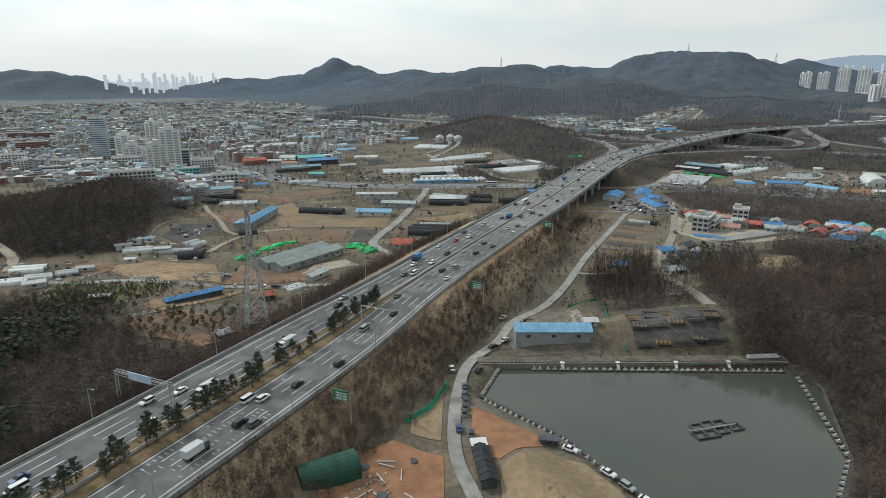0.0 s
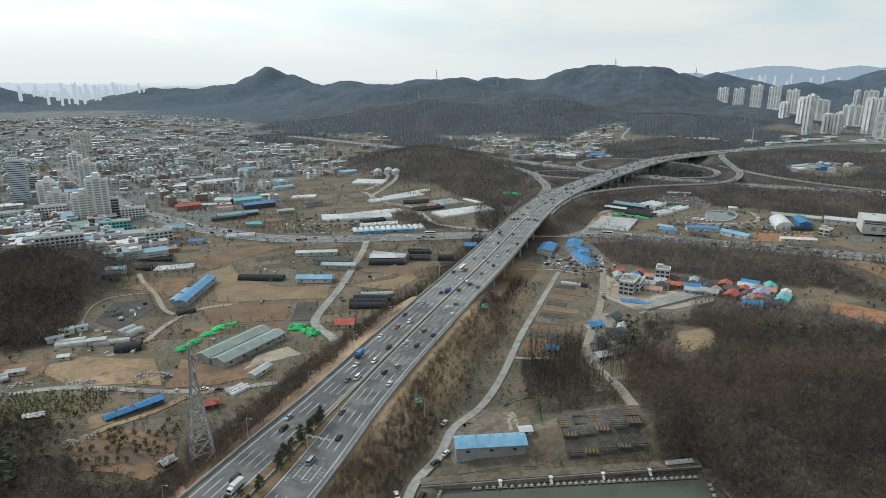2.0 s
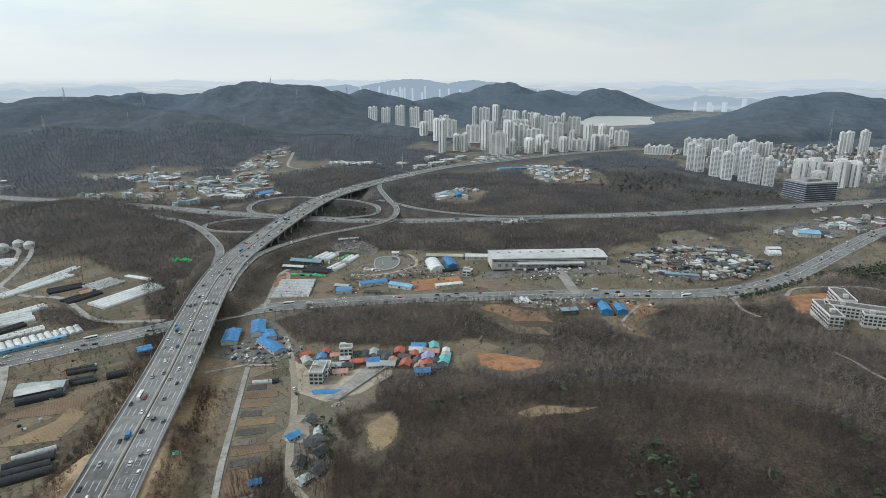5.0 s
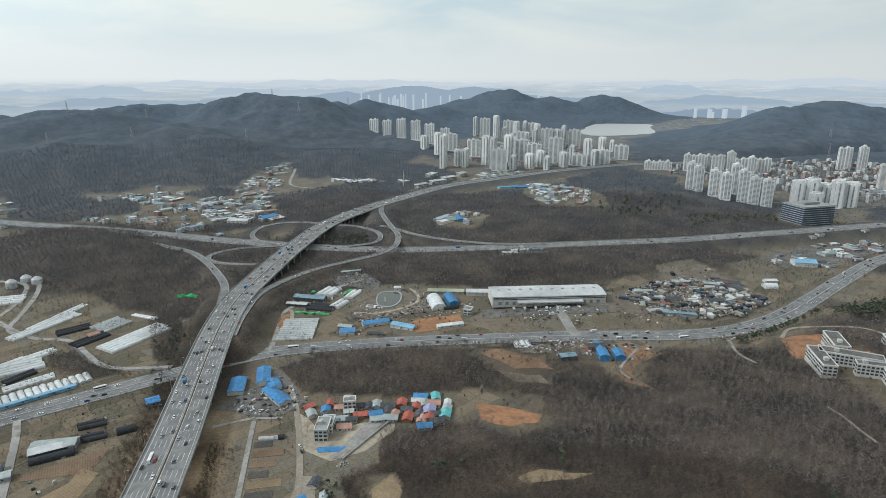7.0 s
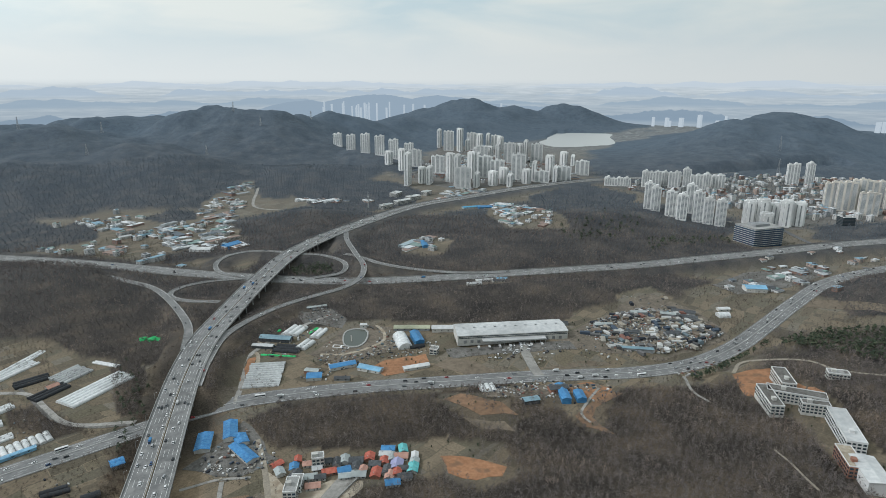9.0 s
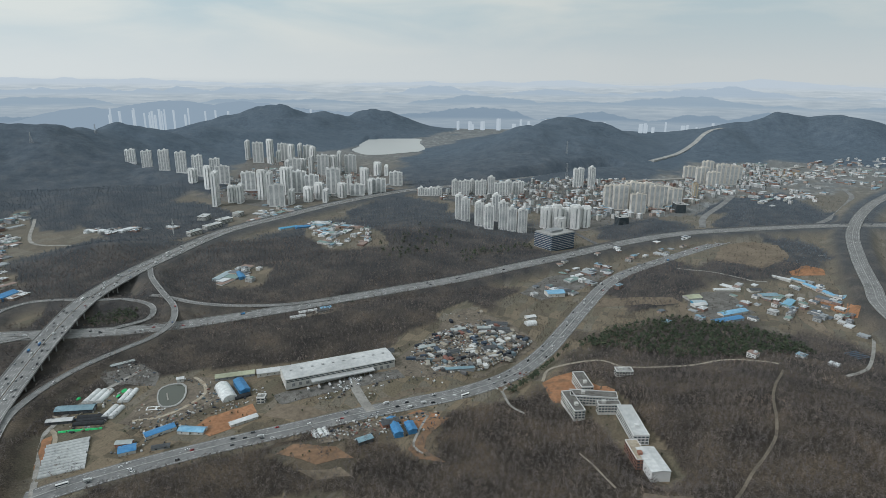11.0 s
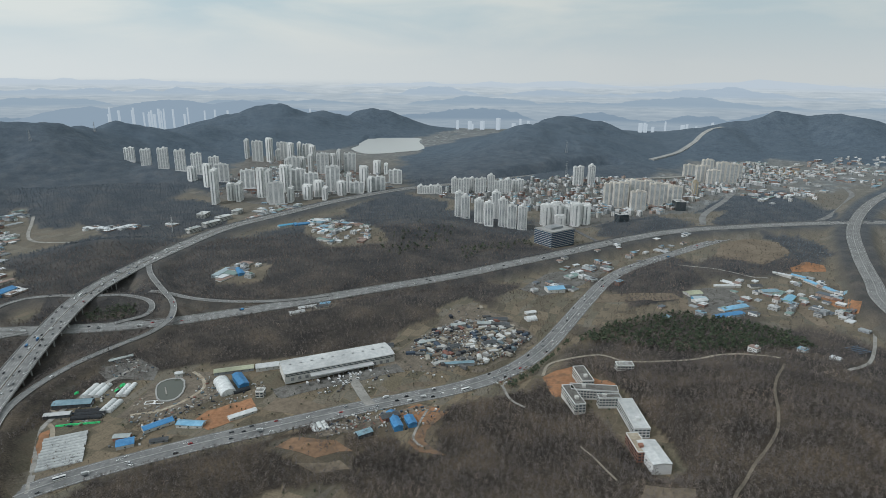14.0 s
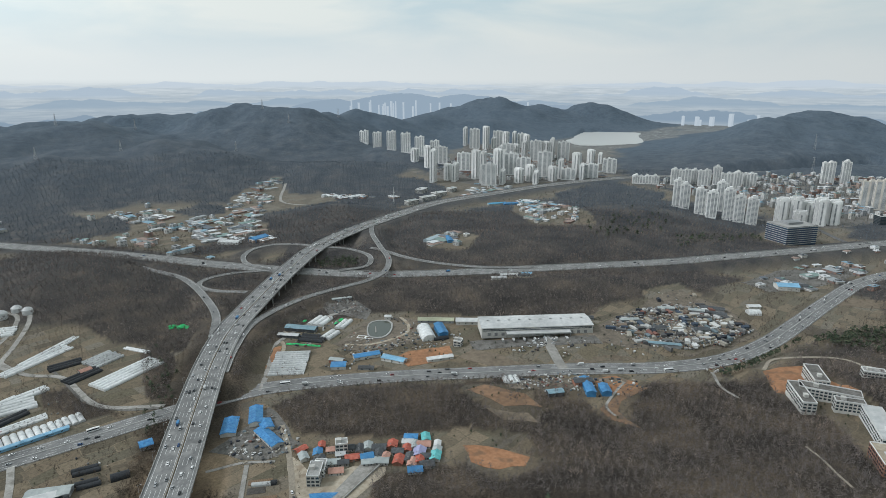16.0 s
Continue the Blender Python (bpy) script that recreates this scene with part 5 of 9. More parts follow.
def roof_gable(L, W, H, rise, over=0.5, thick=0.25):
    """Two sloping sheets in one piece, ribbed across by standing seams."""
    l, w = L / 2 + over, W / 2 + over
    drop = rise * over / (W / 2)
    n = max(3, min(30, int(L / 2.2)))
    xs = []
    for i in range(n + 1):
        x = -l + 2 * l * i / n
        xs += [(x - 0.16, 0.0), (x - 0.05, 0.12), (x + 0.05, 0.12), (x + 0.16, 0.0)]
    s = Soup()
    v = []
    for x, up in xs:
        v += [(x, -w, H - drop), (x, 0, H + rise), (x, w, H - drop), (x, w, H - drop + thick + up), (x, 0, H + rise + thick + up), (x, -w, H - drop + thick + up)]
    f = [(0, 5, 4, 1), (1, 4, 3, 2)]
    m = len(xs)
    for i in range(m - 1):
        for k in range(6):
            f.append((6 * i + k, 6 * i + (k + 1) % 6, 6 * i + 6 + (k + 1) % 6, 6 * i + 6 + k))
    e = 6 * (m - 1)
    f += [(e, e + 1, e + 4, e + 5), (e + 1, e + 2, e + 3, e + 4)]
    return s.add(v, f)


def rim(x0, y0, x1, y1, z0, z1, t):
    """A closed rim round a rectangle."""
    o, i = [(x0, y0), (x1, y0), (x1, y1), (x0, y1)], [(x0 + t, y0 + t), (x1 - t, y0 + t), (x1 - t, y1 - t), (x0 + t, y1 - t)]
    v = [(a, b, z0) for a, b in o] + [(a, b, z1) for a, b in o] + [(a, b, z1) for a, b in i] + [(a, b, z0) for a, b in i]
    f = []
    for r in range(3):
        for k in range(4):
            f.append((4 * r + k, 4 * r + (k + 1) % 4, 4 * r + 4 + (k + 1) % 4, 4 * r + 4 + k))
    return Soup().add(v, f)


def walls_gable(L, W, H, rise, deep=3.0):
    l, w = L / 2, W / 2
    return Soup().add([(-l, -w, -deep), (l, -w, -deep), (l, w, -deep), (-l, w, -deep), (-l, -w, H), (l, -w, H), (l, w, H), (-l, w, H), (-l, 0, H + rise), (l, 0, H + rise)],
                      [(0, 3, 2, 1), (0, 1, 5, 4), (2, 3, 7, 6), (3, 0, 4, 8, 7), (1, 2, 6, 9, 5), (4, 5, 9, 8), (6, 7, 8, 9)])


def shed(x, y, ang, L, W, H, roof, wall, label, name="shed", category="shed", group="", rise=None, base=None, openings=True):
    rise = rise if rise is not None else W * 0.16
    z = ground(x, y) if base is None else base
    t = thing(name, label, category, group, at=pose(x, y, z, 0, 0, ang))
    part("wall", walls_gable(L, W, H, rise).mesh("wall", wall), t)
    part("roof", roof_gable(L, W, H, rise).mesh("roof", roof), t)
    if openings:
        dw = min(4.0, W * 0.4)
        part("door", Soup().box(-0.08, -dw / 2, 0, 0.1, dw / 2, H * 0.8).mesh("door", DOOR), t, at=pose(L / 2, 0, 0))
        n = max(1, min(5, int(L / 9)))
        win = Soup().box(-0.8, -0.08, 0, 0.8, 0.08, 1.1).mesh("window", GLASS)
        for k in range(n):
            for s in (1, -1):
                part("window", win, t, at=pose(-L / 2 + L * (k + 0.5) / n, s * W / 2, H * 0.42))
    return t


def tunnel(x, y, ang, L, W, cover, label, group="", rise=None, ends=None, base=None):
    """A hooped tunnel; x along."""
    rise = rise or W * 0.46
    z = (ground(x, y) if base is None else base) - 0.3
    t = thing("greenhouse", label, "greenhouse", group, at=pose(x, y, z, 0, 0, ang))
    n = 10
    prof = [(W / 2 * math.cos(math.pi * i / n), rise * math.sin(math.pi * i / n) ** 0.8 + 0.6) for i in range(n + 1)]
    prof = [(W / 2, -1.5)] + prof + [(-W / 2, -1.5)]
    s = Soup()
    m = len(prof)
    k = max(3, min(26, int(L / 3)))
    xs = [(-L / 2, 1.0)]
    for q in range(1, k):
        xx = -L / 2 + L * q / k
        xs += [(xx - 0.14, 1.0), (xx - 0.06, 1.018), (xx + 0.06, 1.018), (xx + 0.14, 1.0)]
    xs.append((L / 2, 1.0))
    s.add([(xx, a * g, b * g) for xx, g in xs for a, b in prof], [(m * r + i, m * r + i + 1, m * r + m + i + 1, m * r + m + i) for r in range(len(xs) - 1) for i in range(m - 1)])
    part("cover", s.mesh("cover", cover, smooth=False), t)
    face = Soup().add([(0, a, b) for a, b in prof], [tuple(range(m))]).mesh("end_wall", ends or cover)
    part("end_wall", face, t, at=pose(-L / 2 - 0.06, 0, 0))
    part("end_wall", face, t, at=pose(L / 2 - 0.06, 0, 0))
    part("door", Soup().box(0, -min(1.2, W / 4), 0, 0.2, min(1.2, W / 4), 2.2).mesh("door", DOOR), t, at=pose(L / 2, 0, 0.3))
    return t


def tunnels(x, y, ang, L, W, n, cover, label, ends=None, rise=None):
    """n tunnels side by side across W."""
    w = W / n
    c, s = math.cos(radians(ang)), math.sin(radians(ang))
    for k in range(n):
        o = -W / 2 + w * (k + 0.5)
        d = random.uniform(-1.2, 1.2)
        tunnel(x - s * o + c * d, y + c * o + s * d, ang, L - abs(d), w * 0.95, cover, label, "greenhouses in a row", rise, ends)


def house(x, y, ang, L, W, H, roof, wall, label, name="house"):
    z = ground(x, y)
    t = thing(name, label, "house", "village houses", at=pose(x, y, z, 0, 0, ang))
    rise = W * 0.24
    part("wall", walls_gable(L, W, H, rise).mesh("wall", wall), t)
    part("roof", roof_gable(L, W, H, rise, 0.7, 0.3).mesh("roof", roof), t)
    part("door", Soup().box(-0.5, -0.1, 0, 0.5, 0.1, 2.1).mesh("door", DOOR), t, at=pose(L * 0.1, -W / 2, 0))
    win = Soup().box(-0.7, -0.1, 0, 0.7, 0.1, 1.2).mesh("window", GLASS)
    for k, s in ((-0.3, -1), (0.32, -1), (-0.25, 1), (0.25, 1)):
        part("window", win, t, at=pose(L * k, s * W / 2, 1.0))
    part("chimney", Soup().box(-0.3, -0.3, 0, 0.3, 0.3, 1.4).box(-0.4, -0.4, 1.2, 0.4, 0.4, 1.4).mesh("chimney", CONCRETE), t, at=pose(-L * 0.3, W * 0.15, H + rise * 0.6))
    return t


def block(x, y, ang, L, W, floors, wall, label, name="building", category="building", storey=3.4, base=None, band=0.55, roof=None, group=""):
    """A flat-roofed building: parapet, roof deck, window bands broken by piers, plant room on top."""
    z = ground(x, y) if base is None else base
    H = floors * storey + 0.6
    t = thing(name, label, category, group, at=pose(x, y, z, 0, 0, ang))
    part("wall", Soup().box(-L / 2, -W / 2, -5, L / 2, W / 2, H).mesh("wall", wall), t)
    part("parapet", rim(-L / 2 - 0.05, -W / 2 - 0.05, L / 2 + 0.05, W / 2 + 0.05, H, H + 1.0, 0.4).mesh("parapet", WHITE_WALL), t)
    part("roof_deck", Soup().box(-L / 2 + 0.4, -W / 2 + 0.4, H + 0.004, L / 2 - 0.4, W / 2 - 0.4, H + 0.12).mesh("roof_deck", roof or CONCRETE), t)
    part("plant_room", Soup().box(-2.2, -2, 0, 2.2, 2, 2.8).box(-2.4, -2.2, 2.8, 2.4, 2.2, 3.05).mesh("plant_room", wall), t, at=pose(-L * 0.22, 0, H + 0.1))
    nl, nw = max(1, int(L / 3.6)), max(1, int(W / 3.6))
    wl_ = Soup().box(-L / nl * 0.36, -0.09, 0, L / nl * 0.36, 0.09, storey * band).mesh("window", GLASS)
    ww_ = Soup().box(-0.09, -W / nw * 0.36, 0, 0.09, W / nw * 0.36, storey * band).mesh("window", GLASS)
    for f in range(floors):
        zz = f * storey + storey * 0.28
        if floors <= 5 and L > 24:
            if f == 0:
                rows = []
                for n_, along_x in ((nl, True), (nw, False)):
                    for s in (1, -1):
                        row = Soup()
                        for k in range(n_):
                            u = -0.5 + (k + 0.5) / n_
                            if along_x:
                                row.box(L * u - L / nl * 0.34, s * W / 2 - 0.09, 0, L * u + L / nl * 0.34, s * W / 2 + 0.09, storey * band)
                            else:
                                row.box(s * L / 2 - 0.09, W * u - W / nw * 0.34, 0, s * L / 2 + 0.09, W * u + W / nw * 0.34, storey * band)
                        rows.append(row.mesh("glazing", GLASS))
            for row in rows:
                tagged(part("glazing", row, t, at=pose(0, 0, zz)), kind="stuff")
            continue
        if floors > 5:
            part("window_band", rim(-L / 2 - 0.08, -W / 2 - 0.08, L / 2 + 0.08, W / 2 + 0.08, zz, zz + storey * band, 0.3).mesh("window_band", GLASS), t)
            continue
        for k in range(nl):
            for s in (1, -1):
                part("window", wl_, t, at=pose(-L / 2 + L * (k + 0.5) / nl, s * W / 2, zz))
        for k in range(nw):
            for s in (1, -1):
                part("window", ww_, t, at=pose(s * L / 2, -W / 2 + W * (k + 0.5) / nw, zz))
    return t


CREAM_WALL = grained("cream_concrete", (0.58, 0.545, 0.49), (0.66, 0.625, 0.57), 0.08, 0.85)
TAN_WALL = grained("tan_concrete", (0.42, 0.36, 0.26), (0.50, 0.43, 0.32), 0.08, 0.85)


def storey_bands(name, glass, wall, storey):
    """Facade strip: windows and spandrels one over another, by height."""
    m = material(name, wall, 0.5, 0.0, 0.4)
    n, l = m.node_tree.nodes, m.node_tree.links
    g = n.new("ShaderNodeTexCoord")
    sp = n.new("ShaderNodeSeparateXYZ")
    l.new(g.outputs["Object"], sp.inputs[0])
    d = n.new("ShaderNodeMath")
    d.operation = "FRACT"
    dv = n.new("ShaderNodeMath")
    dv.operation = "DIVIDE"
    dv.inputs[1].default_value = storey
    l.new(sp.outputs["Z"], dv.inputs[0])
    l.new(dv.outputs[0], d.inputs[0])
    gt = n.new("ShaderNodeMath")
    gt.operation = "GREATER_THAN"
    gt.inputs[1].default_value = 0.42
    l.new(d.outputs[0], gt.inputs[0])
    mx = n.new("ShaderNodeMix")
    mx.data_type = "RGBA"
    l.new(gt.outputs[0], mx.inputs["Factor"])
    mx.inputs["A"].default_value, mx.inputs["B"].default_value = (*wall, 1), (*glass, 1)
    l.new(mx.outputs["Result"], n["Principled BSDF"].inputs["Base Color"])
    return m


STRIP = storey_bands("balcony_strip", (0.25, 0.27, 0.28), (0.62, 0.62, 0.61), 2.9)
GREY_STRIP = storey_bands("window_strip", (0.15, 0.165, 0.175), (0.42, 0.43, 0.435), 2.9)
TOWER_MESH = {}


def tower(x, y, h, kind="slab", ang=0, wall=None, label="", group="apartment towers"):
    """An apartment tower of 2.9 m storeys: stepped body, sunk balcony strips, lift shaft and roof housings."""
    h = max(12, round(h / 6) * 6)
    wall = wall or WHITE_WALL
    key = (kind, h, wall.name)
    if key not in TOWER_MESH:
        wings = {"slab": [(-19, -7, -1, 7, 0), (-1, -8, 17, 6, 3)], "cross": [(-15, -8, 15, 8, 0), (-8, -14, 8, 14, 3)],
                 "thin": [(-12, -7, 12, 7, 0), (-5, -8, 5, 8.6, 4)], "long": [(-24, -6, -8, 6, 0), (-8, -7, 8, 5, 2.9), (8, -6, 24, 6, 0)]}[kind]
        body = Soup()
        strips, caps = [], []
        for a, b, c, d, up in wings:
            body.box(a, b, -12, c, d, h + up)
            n = max(1, int((c - a) / 8.2))
            for yy in (b, d):
                front = Soup()
                for k in range(n):
                    u = a + (c - a) * (k + 0.5) / n
                    w = (c - a) / n * 0.31
                    front.box(u - w, yy - 0.14, 3, u + w, yy + 0.14, h + up - 1.6)
                strips.append(front.mesh("balcony_strip", STRIP))
            for xx in (a, c):
                strips.append((Soup().box(xx - 0.14, (b + d) / 2 - 1.6, 3, xx + 0.14, (b + d) / 2 + 1.6, h + up - 2.2).mesh("window_strip", GREY_STRIP)))
            caps.append(Soup().box(a + 2.5, b + 3, h + up, min(a + 8, c - 1), d - 3, h + up + 4.2).box(a + 2.2, b + 2.7, h + up + 4.2, min(a + 8.3, c - 0.7), d - 2.7, h + up + 4.6).mesh("roof_house", wall))
            caps.append(rim(a - 0.2, b - 0.2, c + 0.2, d + 0.2, h + up, h + up + 1.2, 0.5).mesh("parapet", wall))
        TOWER_MESH[key] = (body.mesh("wall", wall), strips, caps)
    body, strips, caps = TOWER_MESH[key]
    t = thing("apartment_tower", label or "tall white concrete apartment tower with balcony strips", "apartment tower", group, at=pose(x, y, ground(x, y), 0, 0, ang))
    part("wall", body, t)
    for s in strips:
        part(s.name.split(".")[0], s, t)
    for c in caps:
        part(c.name.split(".")[0], c, t)
    return t


ON_SLOPE = [(1321, 2263, 47), (1336, 2182, 57), (1326, 2058, 70), (1343, 1982, 69), (1371, 1928, 71), (1457, 1945, 65)]
UPPER = [(1918, 2312, 84), (1889, 2206, 92), (1921, 2162, 102), (1971, 2164, 47), (2013, 2179, 79), (2036, 2147, 74), (2091, 2147, 70), (2114, 2115, 64), (2063, 2035, 68),
         (1734, 1856, 50), (1729, 1807, 63), (1769, 1806, 55), (1743, 1733, 71), (1771, 1693, 76), (1806, 1670, 72), (1855, 1684, 82), (1881, 1647, 69)]
LOWER = [(1308, 1786, 70), (1179, 1583, 104), (1372, 1794, 60), (1238, 1578, 47), (1245, 1552, 54), (1377, 1667, 58), (1318, 1531, 91), (1292, 1467, 99), (1278, 1422, 67),
         (1417, 1532, 86), (1507, 1599, 68), (1459, 1509, 73), (1386, 1397, 44), (1328, 1413, 43), (1483, 1474, 58), (1435, 1395, 48), (1417, 1352, 37), (1524, 1414, 81),
         (1500, 1355, 42), (1555, 1370, 58), (1553, 1334, 38), (1610, 1349, 79), (1595, 1312, 49), (1629, 1302, 47), (1891, 1515, 45), (1911, 1487, 36), (1767, 1332, 46), (1313, 1880, 40)]
CLUSTER = [(1412, 847, 67), (1403, 822, 63), (1386, 770, 62), (1385, 740, 61), (1482, 769, 72), (1412, 712, 70), (1420, 690, 58), (1430, 664, 61)]
BEHIND_OFFICE = [(1528, 639, 55), (1545, 615, 60), (1579, 601, 48), (1575, 572, 63), (1604, 554, 56), (1506, 588, 37)]
TOWN = [(1752, 1067, 47), (1769, 1043, 51), (1813, 1035, 44), (1802, 995, 49), (1822, 966, 59), (1835, 940, 43), (1851, 915, 47), (1888, 895, 43), (1686, 1163, 23), (1703, 1139, 23), (1719, 1115, 25)]
PAIR = [(2125, 766, 66), (2153, 727, 75)]
CREAM = [(1908, 576, 73), (1905, 545, 76), (1939, 520, 84), (1885, 484, 60), (2022, 495, 75), (1992, 455, 73), (2057, 443, 60), (2071, 415, 52)]
EASTERN = [(2622, 476, 51), (2498, 406, 65), (2481, 363, 56), (2749, 428, 59), (2543, 342, 78), (2562, 312, 74), (2652, 306, 63)]
for k, (x, y, h) in enumerate(ON_SLOPE):
    tower(x, y, h, "slab", -50, label="slim white apartment tower on the wooded slope", group="slope towers")
for k, (x, y, h) in enumerate(UPPER + LOWER):
    tower(x, y, h, ("slab", "long", "cross")[k % 3], (35, -50, 20)[k % 3])
for k, (x, y, h) in enumerate(CLUSTER):
    tower(x, y, h, "thin", -55, label="white apartment tower with dark window strips", group="near towers")
for k, (x, y, h) in enumerate(BEHIND_OFFICE):
    tower(x, y, h, "cross", 35, label="white stepped apartment tower behind the office block", group="towers behind the office")
for k, (x, y, h) in enumerate(TOWN + PAIR):
    tower(x, y, h, ("thin", "slab")[k % 2], -50, label="plain white apartment block in the town", group="town towers")
for k, (x, y, h) in enumerate(CREAM + EASTERN):
    tower(x, y, h, "long", -55, CREAM_WALL, "cream concrete apartment slab in the town", "cream slabs")
tower(2225, 381, 51, "thin", 35, TAN_WALL, "single tan apartment tower", "town towers")

# ---- farm sheds and greenhouses west of the motorway ----
c54, s54 = math.cos(radians(54)), math.sin(radians(54))
for o in (-6.6, 6.6):
    shed(-87 - s54 * o, 353 + c54 * o, 54, 48, 11.0, 4.0, SAGE_ROOF, GREY_WALL, "long grey-green sheet-roofed livestock shed", group="twin sheds")
shed(-145, 462, 84, 60, 9, 4.6, MID_BLUE, GREY_WALL, "long blue roofed shed beside fields")
shed(-154.5, 447, 84, 12, 6, 3.0, SKY_ROOF, GREY_WALL, "light-blue lean-to beside a long shed", "lean_to", rise=0.6)
shed(-153, 462, 84, 10, 5, 2.8, SKY_ROOF, PLASTER, "light-blue lean-to beside a long shed", "lean_to", rise=0.5)
tunnels(-140, 421, 30, 13, 6, 1, BLACK_NET, "dark vaulted store below a blue shed")
house(-88, 283, 20, 7, 5, 2.6, RED_ROOF, DARK_WALL, "red-roofed dark hut by the pylon", "hut")
house(-93, 234, 50, 5, 4, 2.2, PALE_ROOF, DARK_WALL, "small pale-roofed hut on dug earth", "hut")
shed(-168, 277, 10, 9, 4, 1.8, PALE_ROOF, DARK_WALL, "low pale-roofed hut beside the nursery", "hut", rise=0.4)
shed(-124, 281, 40, 27, 5.4, 2.3, TARP, DARK_WALL, "low shed roofed with bright blue sheets")
tunnel(-101, 493, -11, 38, 9, BLACK_NET, "black netted greenhouse beside brown fields", ends=BLACK_NET)
shed(-56, 483, -7, 29, 11, 3.6, SKY_ROOF, PLASTER, "low blue-roofed farm building")
shed(-45, 531, -14, 34, 10, 4, DARK_ROOF, GREY_WALL, "dark roofed farm shed")
shed(-38, 516, -10, 30, 9, 4, GREY_ROOF, GREY_WALL, "grey roofed farm shed")
shed(-62, 562, -2, 38, 8, 3.4, PALE_ROOF, PLASTER, "long pale roofed farm shed by the road")
shed(4, 535, -7, 30, 12, 4, PALE_ROOF, DARK_WALL, "pale roofed dark walled shed")
tunnels(4, 523, -7, 31, 9, 1, BLACK_NET, "black netted greenhouse beside a pale shed")
tunnels(36, 558, -10, 22, 12, 2, BLACK_NET, "black netted greenhouse near the main road")
tunnels(34, 536, -10, 19, 12, 2, BLACK_NET, "black netted greenhouse near the main road")
tunnels(58, 530, -7, 15, 10, 1, BLACK_NET, "broad black vaulted shed near the bank")
tunnels(-10, 424, -7, 29, 24, 3, BLACK_NET, "black netted greenhouse beside the bank")
tunnels(-6, 441, -4, 26, 6, 1, GREY_FILM, "grey film greenhouse beside black ones")
house(-26, 382, -7, 12, 10, 3, RED_ROOF, PLASTER, "small house under an orange-red roof")
tunnels(-157, 361, 12, 15, 10, 1, BLACK_NET, "dark vaulted barn at the yard")
tunnels(-166, 389, 60, 13, 14, 2, GREY_FILM, "pale grey film greenhouse")
tunnels(-184, 534, 11, 32, 14, 4, FILM, "white film greenhouse near the town")
tunnels(-195, 372, 13, 18, 10, 2, GREY_FILM, "grey film greenhouse at the wood's edge")
tunnels(-219, 488, 20, 13, 11, 1, BLACK_NET, "dark vaulted barn at the wood's edge")
tunnels(-208, 529, 6, 13, 13, 2, BLACK_NET, "dark vaulted barn near the town")
tunnels(-170, 372, 10, 22, 6, 1, GREY_FILM, "grey film greenhouse by the track")
shed(-70, 318, 60, 14, 5, 2.6, GREY_ROOF, PLASTER, "small grey shed by the track")
tunnels(-78, 300, 48, 12, 8, 3, FILM, "low white film tunnel by the bank")
# north of the main road
tunnels(-30, 722, 3, 84, 26, 4, FILM, "long white film greenhouse north of the road")
tunnels(22, 836, 31, 86, 16, 3, FILM, "long white film greenhouse below the wood")
tunnels(103, 735, 26, 78, 30, 5, FILM, "long white film greenhouse beside the motorway")
tunnels(86, 793, 27, 38, 31, 6, GREY_FILM, "grey film greenhouse beside the motorway")
tunnels(38, 858, 41, 86, 12, 2, FILM, "long white film greenhouse below the wood")
tunnels(-4, 742, 19, 60, 14, 2, FILM, "long white film greenhouse by the track")
tunnels(8, 655, 96, 20, 80, 13, FILM, "short white vaulted greenhouse in a row", rise=2.6)
shed(2, 640, 6, 62, 5, 3.2, SKY_ROOF, SKY_ROOF, "pale blue sheet front of the greenhouses", rise=0.5)
tunnels(-3, 681, 11, 44, 13, 3, FILM, "long white film greenhouse behind the vaults")
tunnels(125, 796, -57, 38, 7, 2, FILM, "white film greenhouse below the wood")
tunnels(48, 803, 6, 36, 18, 3, BLACK_NET, "black netted greenhouse beside grey ones")
house(64, 770, 20, 12, 8, 3, SALMON_ROOF, PLASTER, "small house under a salmon roof")
tunnels(-16, 962, -19, 52, 30, 4, FILM, "broad white film greenhouse by the bend")
tunnels(-109, 862, 6, 34, 18, 3, FILM, "white film greenhouse among fields")
shed(-281, 990, 33, 88, 16, 6, PALE_ROOF, PLASTER, "long pale roofed hall among fields")
shed(-213, 838, -8, 22, 16, 5, PALE_ROOF, PLASTER, "pale roofed hall by the road")
shed(-183, 838, 25, 36, 16, 5, TEAL_ROOF, GREY_WALL, "pale teal roofed hall by the road")
shed(-160, 800, 25, 40, 14, 6, BLUE_ROOF, DARK_WALL, "dark blue roofed hall by the road")
shed(-250, 800, 30, 30, 16, 6, RED_ROOF, BRICK_WALL, "red roofed hall by the road")
for k in range(3):
    silo = thing("gas_holder", "pale round gas holder at the treatment works", "tank", "round tanks", at=pose((-4, 14, 26)[k], (1010, 1022, 1004)[k], ground(10, 1012)))
    part("shell", Soup().tube(0, 0, -2, 7, 7, 7, 20).tube(0, 0, 7, 10, 7, 3.5, 20).mesh("shell", PALE_ROOF), silo)
    part("cap", Soup().tube(0, 0, 10, 11, 3.5, 0.6, 12).mesh("cap", STEEL), silo)
shed(7, 538, -25, 33, 12, 4.5, GREY_ROOF, GREY_WALL, "grey roofed farm shed with dark lean-to")
